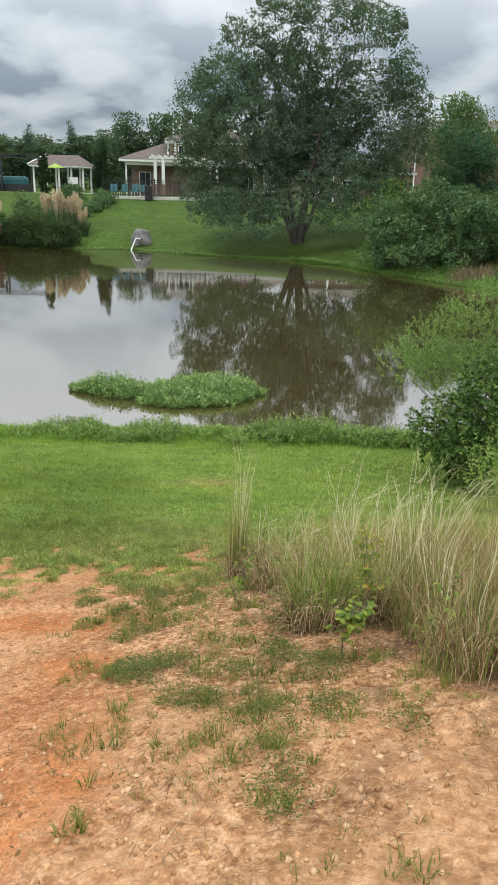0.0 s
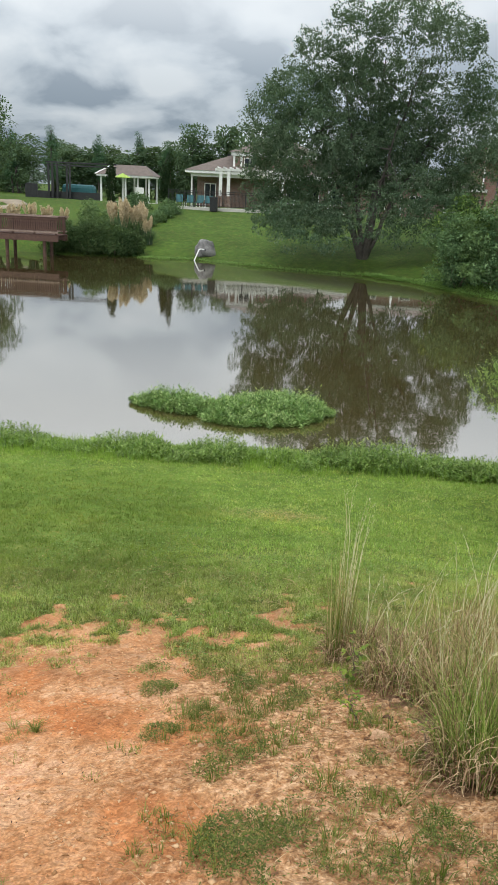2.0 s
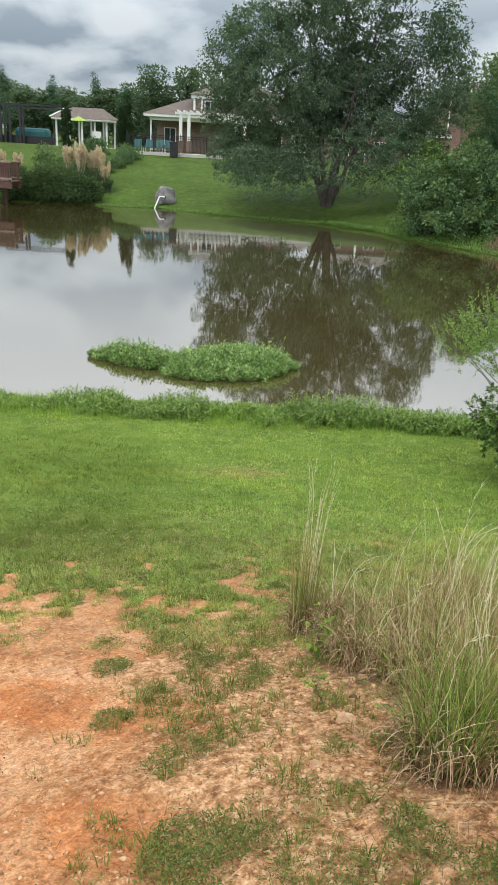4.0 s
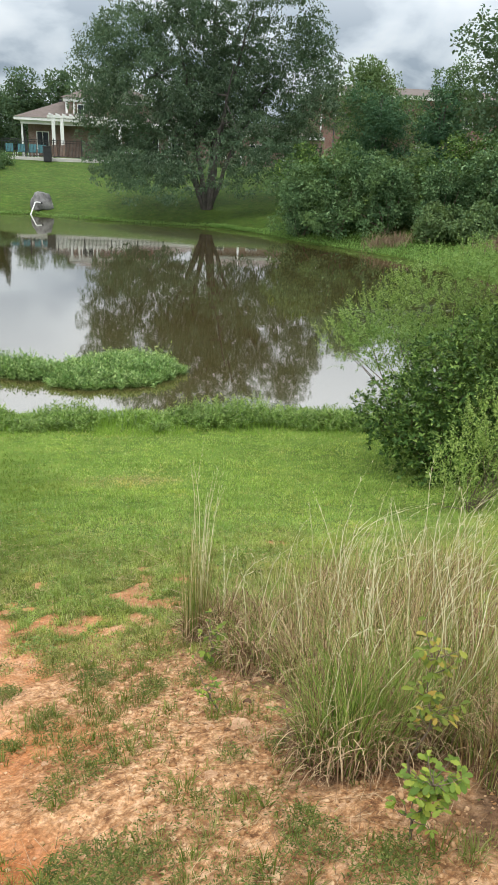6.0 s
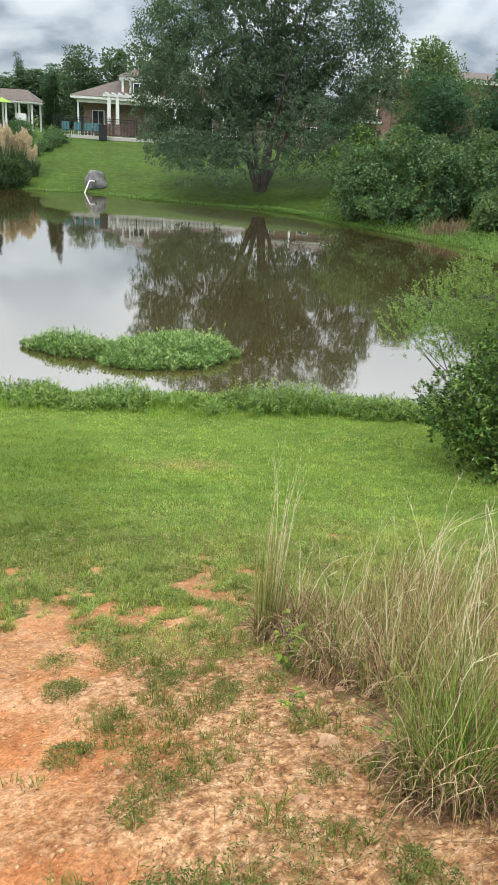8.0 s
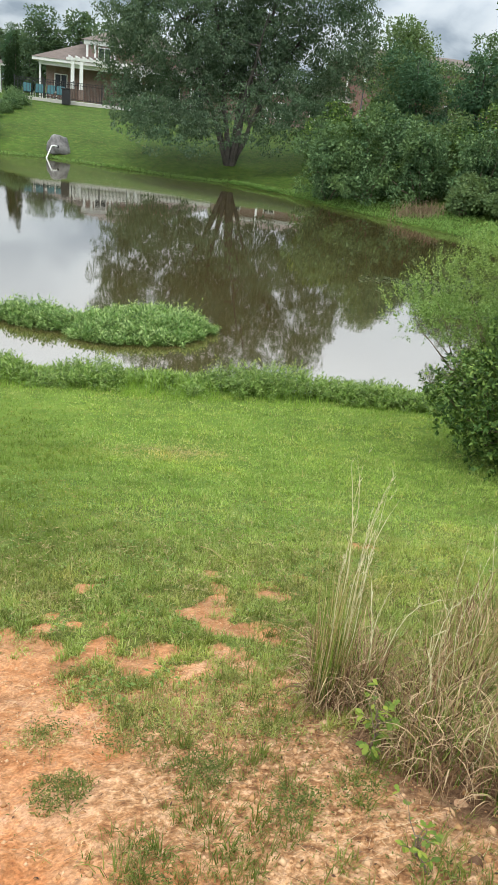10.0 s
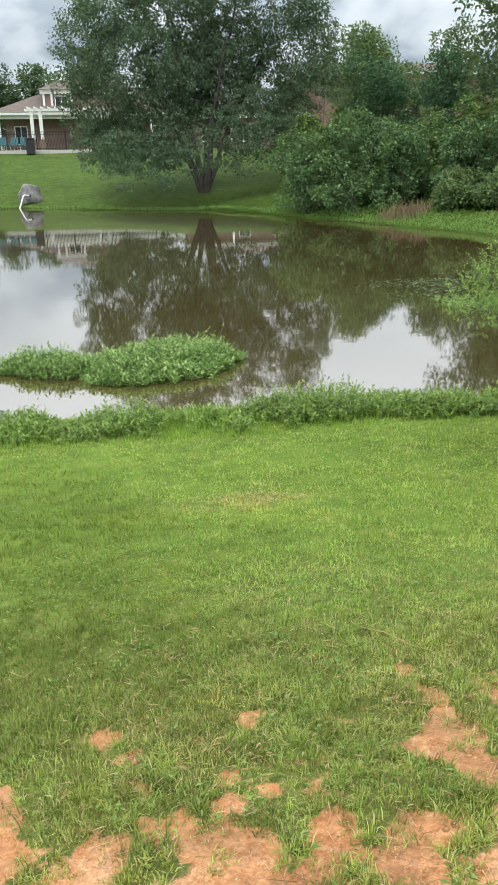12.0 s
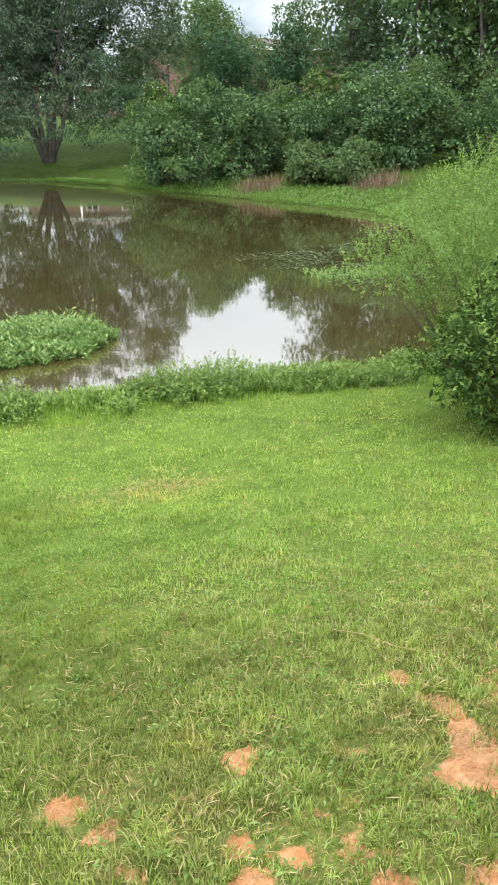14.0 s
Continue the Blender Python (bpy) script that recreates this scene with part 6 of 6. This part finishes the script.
def prism_roof(x0, x1, y0, y1, z0, ridge_x0, ridge_x1, ridge_y, z1, bm=None):
    bm = bm or bmesh.new()
    c = [bm.verts.new(p) for p in [(x0, y0, z0), (x1, y0, z0), (x1, y1, z0), (x0, y1, z0)]]
    e = [bm.verts.new((ridge_x0, ridge_y, z1)), bm.verts.new((ridge_x1, ridge_y, z1))]
    for f in [(c[0], c[1], e[1], e[0]), (c[1], c[2], e[1]), (c[2], c[3], e[0], e[1]), (c[3], c[0], e[0]), (c[3], c[2], c[1], c[0])]:
        bm.faces.new(f)
    return bm


def window(parent, x0, x1, z0, z1, y, panes=2):
    w = part("window", box(x0 + 0.05, x1 - 0.05, y - 0.02, y + 0.02, z0 + 0.05, z1 - 0.05), M_GLASS, parent, "dark glazed window in white frame")
    fr = box(x0, x1, y - 0.06, y + 0.05, z1 - 0.07, z1)
    box(x0, x0 + 0.07, y - 0.06, y + 0.05, z0, z1 - 0.07, bm=fr)
    box(x1 - 0.07, x1, y - 0.06, y + 0.05, z0, z1 - 0.07, bm=fr)
    for k in range(1, panes):
        xx = x0 + (x1 - x0) * k / panes
        box(xx - 0.025, xx + 0.025, y - 0.05, y - 0.022, z0, z1 - 0.07, bm=fr)
    part("window_frame", fr, M_WHITE, w)
    part("window_sill", box(x0 - 0.06, x1 + 0.06, y - 0.12, y - 0.001, z0 - 0.08, z0 - 0.002), M_WHITE, w)


part("wall", box(0.9, 16, 1.6, 11, -0.5, EAVE - 0.02), M_BRICK, house)
part("roof", prism_roof(-0.1, 16.6, -0.1, 11.6, EAVE + 0.18, 5.8, 11.5, 5.8, EAVE + 2.6), M_ROOF, house, "tan shingle hip roof")
part("fascia", box(-0.05, 16.5, -0.05, 11.5, EAVE - 0.06, EAVE + 0.175), M_WHITE, house, "white eave boards")
part("soffit_beam", box(0.45, 16.2, 0.3, 0.6, EAVE - 0.36, EAVE - 0.062), M_WHITE, house)
for xx in (0.55, 10.2, 13.4):
    part("porch_column", box(xx - 0.07, xx + 0.07, 0.34, 0.56, -0.1, EAVE - 0.362, 0.015), M_WHITE, house)
part("upper_wall", box(4.3, 12.0, 1.2, 9.0, EAVE + 0.185, EAVE + 1.62), M_BRICK, house)
part("upper_trim", box(4.1, 12.2, 1.0, 9.2, EAVE + 1.63, EAVE + 1.95), M_WHITE, house, "white cornice")
part("upper_roof", prism_roof(3.9, 12.4, 0.8, 9.4, EAVE + 1.96, 6.3, 10.0, 5.0, EAVE + 3.2), M_ROOF, house)
for xx in (4.38, 5.05, 6.7):
    part("upper_pilaster", box(xx - 0.09, xx + 0.09, 1.08, 1.195, EAVE + 0.2, EAVE + 1.62), M_WHITE, house)
window(house, 5.3, 6.4, EAVE + 0.45, EAVE + 1.5, 1.19)
for x0 in (1.6, 7.6, 9.4, 11.4, 13.6):
    window(house, x0, x0 + 1.1, 0.75, 2.2, 1.59)
part("roof_vent", box(3.5, 3.75, 3.6, 3.8, EAVE + 1.2, EAVE + 1.9, 0.02), M_BLACK, house)
pergola = thing("pergola", "white timber pergola with paired columns in front of the clubhouse", "pergola", (HX + 3.6, HY - 1.7, hz))
for xx in (-0.1, 0.62, 4.8, 5.52):
    part("column_base", box(xx - 0.22, xx + 0.22, -0.22, 0.22, 0.0, 1.1, 0.02), M_BRICK, pergola)
    part("column", box(xx - 0.14, xx + 0.14, -0.14, 0.14, 1.102, 3.25, 0.02), M_WHITE, pergola)
for yy in (-0.12, 0.12, 1.9):
    part("beam", box(-0.6, 6.3, yy - 0.05, yy + 0.05, 3.252, 3.45), M_WHITE, pergola)
for k in range(12):
    part("rafter", box(-0.4 + k * 0.56, -0.32 + k * 0.56, -0.5, 2.3, 3.452, 3.6), M_WHITE, pergola)
set_back(house, 1.42)
set_back(pergola, 1.42)
patio = tagged(new("pool_deck"), "pale concrete pool deck edge above the grassy bank", "patio", kind="structure")
part("slab", box(-13.3, 6.0, 71.6, 74.6, hz - 0.7, hz - 0.02, 0.02), M_CONC, patio)

# low brick building behind the birch
lodge = thing("pool_house", "low brick pool house with white eaves behind the birch", "house", (4.6, 84.0, gz(10, 86) - 0.1))
part("wall", box(0, 12.6, 0, 6, -0.4, 3.0), M_BRICK, lodge)
part("eave_board", box(-0.35, 12.95, -0.35, 6.35, 3.003, 3.25), M_WHITE, lodge, "white eave boards")
part("roof", prism_roof(-0.45, 13.05, -0.45, 6.45, 3.254, 2.5, 10.1, 3.0, 4.4), M_ROOF, lodge, "tan shingle hip roof")
for xx in (1.6, 5.2, 8.8):
    window(lodge, xx, xx + 1.2, 0.9, 2.3, -0.01)

# black pool fence
fence = thing("pool_fence", "black metal picket fence along the pool deck", "fence", (-13.2, 71.8, hz - 0.02))
FL = 14.0
pk = box(-0.012, 0.012, -0.012, 0.012, 0.0, 1.42)
first = part("picket", pk, M_BLACK, fence)
for k in range(1, 118):
    o = first.copy()
    scene.collection.objects.link(o)
    o.location.x = k * 0.12
for z0 in (0.12, 1.2, 1.38):
    part("rail", box(-0.05, FL + 0.1, -0.02, 0.02, z0, z0 + 0.04), M_BLACK, fence)
for k in range(7):
    part("post", box(k * 2.34 - 0.035, k * 2.34 + 0.035, -0.035, 0.035, 0, 1.55), M_BLACK, fence)

# pool loungers and a bin behind the fence
def lounger(x, y, rz):
    ob = thing("pool_lounger", "teal sling pool lounger on the concrete deck", "lounger", (x, y, hz - 0.02), rz, "pool loungers")
    part("seat", box(-0.32, 0.32, -0.9, 0.35, 0.34, 0.39, 0.01), M_TEAL, ob)
    bm = box(-0.32, 0.32, 0.0, 0.75, -0.025, 0.025, 0.01)
    bmesh.ops.transform(bm, matrix=pose(0, 0.36, 0.38, 58), verts=bm.verts)
    part("backrest", bm, M_TEAL, ob)
    for xx in (-0.3, 0.3):
        for yy in (-0.8, 0.3):
            part("leg", box(xx - 0.02, xx + 0.02, yy - 0.02, yy + 0.02, 0, 0.338), M_WHITE, ob)


for x, y, a in [(-12.4, 73.0, 10), (-11.5, 73.1, 0), (-10.6, 73.0, -8), (-9.7, 73.1, 5)]:
    lounger(x, y, a)
bin_ob = thing("waste_bin", "square dark waste bin beside the fence gate", "bin", (-9.0, 71.3, gz(-9.0, 71.3)))
part("bin_body", box(-0.32, 0.32, -0.32, 0.32, 0, 1.15, 0.03), M_BLACK, bin_ob)
part("bin_lid", box(-0.36, 0.36, -0.36, 0.36, 1.152, 1.25, 0.02), M_BLACK, bin_ob)

# ---- open pavilion ----
PX, PY0 = -20.75, 76.5
pz = gz(-18.5, 77)
pav = thing("pavilion", "open picnic pavilion with tan shingle roof on white posts", "pavilion", (PX, PY0, pz))
PE = 5.78 - pz
part("floor_slab", box(-0.1, 5.1, -0.1, 4.2, -0.4, 0.06), M_CONC, pav)
part("roof", prism_roof(-0.3, 5.3, -0.45, 4.6, PE + 0.06, 0.9, 4.1, 2.0, PE + 1.05), M_ROOF, pav)
part("eave_beam", box(-0.25, 5.25, -0.4, 4.5, PE - 0.09, PE + 0.055), M_WHITE, pav, "white eave beam")
rake = bmesh.new()
box(-0.06, 0.06, -0.04, 0.04, 0.0, 2.85, bm=rake)
bmesh.ops.transform(rake, matrix=look((-0.32, -0.48, PE + 0.10), (0.9, 2.0, PE + 1.10)) @ pose(0, 0, -2.85), verts=rake.verts)
part("rake_board", rake, M_WHITE, pav, "white board along the hip")
for xx in (0.1, 1.3, 2.5, 3.7, 4.8):
    for yy in (0.1, 4.0):
        part("post", box(xx - 0.08, xx + 0.08, yy - 0.08, yy + 0.08, 0.062, PE - 0.092, 0.01), M_WHITE, pav)
set_back(pav, 1.4)
umb = thing("umbrella", "lime green patio umbrella under the pavilion edge", "umbrella", (-18.2, 75.2, gz(-18.2, 75.2)))
bm = bmesh.new()
bmesh.ops.create_cone(bm, cap_ends=False, segments=8, radius1=0.85, radius2=0.03, depth=0.4, matrix=pose(0, 0, 2.5))
part("canopy", bm, M_LIME, umb)
part_np("pole", *tube([(0, 0, 0), (0, 0, 2.72)], [0.02, 0.02], 8), M_WHITE, umb)
set_back(umb, 1.37)
sign = thing("notice_board", "small white notice board on a post by the pavilion", "sign", (-16.7, 75.8, gz(-16.7, 75.8)))
part("board", box(-0.42, 0.42, -0.02, 0.02, 0.9, 1.5), M_WHITE, sign)
part("post", box(-0.04, 0.04, 0.021, 0.08, 0, 1.4), M_BLACK, sign)
set_back(sign, 1.37)
# dark screened frame and covered boats left of the pavilion
fr = thing("timber_frame", "tall dark timber frame beside a screened enclosure", "frame", (-27.0, 80.0, gz(-25, 80)))
for xx in (0.0, 0.4, 0.9, 1.9, 2.2):
    part("upright", box(xx - 0.09, xx + 0.09, -0.09, 0.09, 0, 3.4), M_BLACK, fr)
for zz in (3.15, 3.42):
    part("cross_beam", box(-0.3, 7.0, -0.06, 0.06, zz, zz + 0.14), M_BLACK, fr)
part("screen", box(-2.6, -1.3, 0.3, 0.36, 0.0, 1.35), M_BLACK, fr, "black mesh screen")
part("low_screen", box(-1.28, 5.2, 0.3, 0.36, 0.0, 0.7), M_BLACK, fr, "black mesh screen")
tarp = thing("covered_boat", "low shape under a teal cover behind the screen", "covered boat", (-24.3, 81.5, gz(-24.3, 81.5)))
bm = box(-1.7, 1.7, -0.7, 0.7, 0.0, 1.5, 0.35)
part("cover", bm, M_TEAL, tarp)

# ---- footbridge ----
bridge = thing("footbridge", "red-brown timber footbridge with railings on posts in the water", "bridge", (-28.0, 51.0, 0))
DZ = 1.3
part("deck", box(0, 11.6, -0.9, 0.9, DZ, DZ + 0.07), M_DECK, bridge)
for yy in (-0.95, 0.95):
    part("girder", box(0, 11.6, yy - 0.06, yy + 0.06, DZ - 0.36, DZ - 0.002), M_DECK, bridge)
    part("top_rail", box(0, 11.6, yy - 0.09, yy + 0.09, DZ + 1.14, DZ + 1.2, 0.01), M_RAILTOP, bridge, "worn pale top rail")
    part("mid_rail", box(0, 11.6, yy - 0.03, yy + 0.03, DZ + 0.98, DZ + 1.12), M_DECK, bridge)
    part("low_rail", box(0, 11.6, yy - 0.035, yy + 0.035, DZ + 0.16, DZ + 0.27), M_RAILTOP, bridge)
    for k in range(9):
        part("rail_post", box(k * 1.43 - 0.06, k * 1.43 + 0.06, yy - 0.13 * np.sign(yy) - 0.06, yy - 0.13 * np.sign(yy) + 0.06, DZ - 0.4, DZ + 1.138), M_DECK, bridge)
bal = part("baluster", box(-0.05, 0.05, -0.915, -0.88, DZ + 0.272, DZ + 0.978), M_DECK, bridge)
for yy, rot in ((0, 0), (1.79, 0)):
    for k in range(80):
        if k == 0 and yy == 0:
            bal.location.x = 0.1
            continue
        o = bal.copy()
        scene.collection.objects.link(o)
        o.location = (0.1 + k * 0.144, yy, 0)
for k in range(5):
    for yy in (-0.7, 0.7):
        part_np("pile", *tube([(0.6 + k * 2.5, yy, -1.6), (0.6 + k * 2.5, yy, DZ - 0.37)], [0.11, 0.11], 10), M_DECK, bridge, smooth_shade=True)

# far lawn path
pathp = np.array([(-40, 66), (-33, 67.5), (-28.5, 69), (-26.8, 71), (-28.5, 73.5), (-33, 75), (-42, 75.5)], float)
tt = np.linspace(0, len(pathp) - 1, 60)
px, py = np.interp(tt, range(len(pathp)), pathp[:, 0]), np.interp(tt, range(len(pathp)), pathp[:, 1])
d = unit(np.stack([np.gradient(px), np.gradient(py)], 1))
l, rr = np.stack([px - d[:, 1] * 0.8, py + d[:, 0] * 0.8], 1), np.stack([px + d[:, 1] * 0.8, py - d[:, 0] * 0.8], 1)
pv = np.concatenate([np.c_[l, ground_at(l[:, 0], l[:, 1]) + 0.06], np.c_[rr, ground_at(rr[:, 0], rr[:, 1]) + 0.06], np.c_[l, ground_at(l[:, 0], l[:, 1]) - 0.2], np.c_[rr, ground_at(rr[:, 0], rr[:, 1]) - 0.2]])
i = np.arange(59)
pf = np.concatenate([np.stack([i, i + 60, i + 61, i + 1], 1), np.stack([i + 120, i, i + 1, i + 121], 1), np.stack([i + 60, i + 180, i + 181, i + 61], 1)])
tagged(new("path", mesh_np("path", pv, pf, M_PATH)), "curving tan gravel path across the far lawn", "path", kind="structure")

# ---- planting on the far bank ----
def small_bush(name, label, x, y, w, h, mat, seed, clusters=260, size=0.16, group="", aspect=0.5):
    r = np.random.default_rng(seed)
    ob = thing(name, label, "shrub", (x, y, gz(x, y) - 0.05), group=group)
    lob = [(0, 0, h * 0.4, w * 0.7, w * 0.6, h * 0.42)]
    for q in range(8):
        a, zz = r.uniform(0, 6.28), h * r.uniform(0.1, 0.8)
        rr = w * r.uniform(0.4, 0.8) * math.sqrt(max(1 - (zz / h) ** 2, 0.1))
        s = w * r.uniform(0.25, 0.4)
        lob.append((rr * math.cos(a), rr * math.sin(a) * 0.8, zz, s, s, s * 0.85))
    part_np("branchwork", *woody(r, (0, 0, -0.1), [np.array(l[:3]) for l in lob[1:6]], 0.04, 5), M_TWIG, ob)
    part_np("foliage", *foliage_cloud(r, lob, clusters, 13, 0.16, size, aspect), mat, ob)


for k, (x, y, w, h) in enumerate([(-17.4, 53.8, 1.6, 2.3), (-15.6, 53.6, 1.6, 2.4), (-13.7, 54.0, 1.7, 2.2), (-12.6, 54.6, 1.2, 1.5)]):
    small_bush("waterside_bush", "dark grey-green bush overhanging the far shore", x, y, w, h * 1.08, M_WATERSIDE, 700 + k, 560, 0.14, "waterside bushes")
for k, (x, y) in enumerate([(-12.9, 62.5), (-12.5, 64.5), (-12.1, 66.5), (-11.9, 68.5), (-12.6, 70.2), (-14.6, 63.0)]):
    small_bush("hedge_shrub", "low clipped green hedge shrub on the grassy slope", x - 0.4, y, 0.95, 0.85, M_BUSH, 720 + k, 200, 0.13, "hedge on the slope")
small_bush("round_shrub", "round light green shrub beside the pampas grass", -16.6, 59.5, 1.5, 2.3, M_LIGHTTREE, 731, 320, 0.15)
small_bush("round_shrub", "low green shrub beside the pavilion", -15.4, 70, 1.2, 1.5, M_BUSH, 732, 240, 0.14)


def pampas(x, y, h, n_plume, seed):
    r = np.random.default_rng(seed)
    ob = thing("pampas_grass", "pampas grass clump with cream feathery plumes", "grass clump", (x, y, gz(x, y)), group="pampas grass")
    n = 420
    b = np.zeros((n, 3))
    a = r.uniform(0, 6.28, n)
    b[:, 0], b[:, 1] = 0.35 * np.cos(a) * r.random(n), 0.35 * np.sin(a) * r.random(n)
    v, f, _ = blades(b, a, h * r.uniform(0.5, 0.8, n), 0.03, r.uniform(0.4, 1.9, n), 5)
    part_np("leaf_blades", v, f, M_FAR, ob)
    for k in range(n_plume):
        a, q = r.uniform(0, 6.28), r.uniform(0.05, 0.7)
        base, tip = np.array([0.2 * math.cos(a), 0.2 * math.sin(a), 0]), np.array([q * math.cos(a), q * math.sin(a), h * r.uniform(0.8, 1.08)])
        st = wander(base, tip, 6, 0.02, r)
        n = 120
        t = r.uniform(0.55, 1.0, n)
        at = base * (1 - t)[:, None] + tip * t[:, None] + r.normal(0, 0.03, (n, 3))
        w = 0.21 * np.sin(np.pi * np.clip((t - 0.5) / 0.52, 0.05, 1)) + 0.05
        along = np.stack([r.normal(0, 0.5, n), r.normal(0, 0.5, n), np.full(n, 0.9)], 1)
        part_np("plume", *merge(flakes(at, along, unit(r.normal(size=(n, 3))), w, w * 0.35), tuple(z for z in (lambda tv: (tv[0], np.concatenate([tv[1][:, [0, 1, 2]], tv[1][:, [0, 2, 3]]])))(tube(st, np.full(6, 0.012), 4)))), M_PAMPAS, ob, "cream feathery plume")


for k, (x, y, h, n) in enumerate([(-13.8, 57.2, 2.9, 18), (-12.8, 57.6, 2.7, 16), (-14.7, 58.0, 2.5, 10), (-12.0, 57.0, 1.9, 7)]):
    pampas(x, y, h, n, 740 + k)
for k, (x, y, h, n) in enumerate([(-22.5, 58.5, 2.0, 9), (-21.2, 58.8, 2.1, 10), (-19.9, 58.6, 1.9, 9), (-24.0, 58.6, 2.2, 9), (-18.7, 58.9, 1.7, 6)]):
    pampas(x, y, h, n, 750 + k)

# columnar cypresses
def cypress(x, y, h, w, seed):
    r = np.random.default_rng(seed)
    ob = thing("cypress", "narrow dark columnar cypress on the bank", "tree", (x, y, gz(x, y) - 0.05), group="columnar cypresses")
    lob = [(r.uniform(-0.06, 0.06), r.uniform(-0.06, 0.06), 0.25 + z, w * q, w * q, h * 0.14) for z, q in ((h * t, math.sin(math.pi * (0.25 + 0.72 * t)) ** 0.6) for t in np.linspace(0.05, 0.93, 9))]
    part_np("trunk", *tube([(0, 0, 0), (0, 0, h * 0.9)], [0.07, 0.02], 7), M_TWIG, ob)
    part_np("foliage", *foliage_cloud(r, lob, 300, 12, 0.07, 0.17, 0.4, droop=-1.2), M_CYPRESS, ob)


cypress(-13.75, 75.6, 4.3, 0.40, 761)
cypress(-14.35, 75.7, 3.5, 0.36, 762)
cypress(-18.5, 72.0, 3.7, 0.42, 763)

# ---- brick apartment block and lamp posts beyond ----
AX, AY = 5.0, 95.0
az = gz(20, 95)
apt = thing("apartment_block", "long three-storey brick apartment block with tan hipped roof", "apartment building", (AX, AY, az))
AE = 11.2 - az
part("wall", box(14.3, 42, 0, 12, -0.5, AE), M_BRICK2, apt)
part("cornice", box(13.95, 42.35, -0.35, 12.35, AE + 0.002, AE + 0.42), M_WHITE, apt, "white cornice")
part("roof", prism_roof(13.8, 42.5, -0.5, 12.5, AE + 0.424, 19.0, 37.0, 6, AE + 1.7), M_ROOF, apt)
part("downpipe", box(14.5, 14.65, -0.12, -0.002, 0, AE), M_WHITE, apt, "white downpipe")
for st in range(3):
    z0 = 0.8 + st * 2.35
    for x0 in (20.6, 26.4, 32.0):
        if z0 + 1.4 < AE:
            window(apt, x0, x0 + 1.1, z0, z0 + 1.4, -0.01)

set_back(apt, 1.58)


def lamp_post(x, y, top, mat, label):
    z = gz(x, y)
    ob = thing("lamp_post", label, "street lamp", (x, y, z), group="lamp posts")
    h = top - z
    part_np("pole", *tube([(0, 0, 0), (0, 0, 0.6), (0, 0, 0.62), (0, 0, h - 0.7)], [0.11, 0.1, 0.06, 0.05], 10), mat, ob, smooth_shade=True)
    bm = bmesh.new()
    bmesh.ops.create_cone(bm, cap_ends=True, segments=8, radius1=0.12, radius2=0.2, depth=0.45, matrix=pose(0, 0, h - 0.45))
    part("lantern", bm, M_WHITE, ob, "pale glass lantern")
    bm = bmesh.new()
    bmesh.ops.create_cone(bm, cap_ends=True, segments=8, radius1=0.26, radius2=0.03, depth=0.24, matrix=pose(0, 0, h - 0.1))
    part("lantern_cap", bm, mat, ob)


lamp_post(17.6, 80, 8.5, M_BLACK, "black lamp post with lantern head beside the brick block")
lamp_post(7.4, 70, 7.6, M_WHITE, "pale lamp post on the far lawn behind the birch")
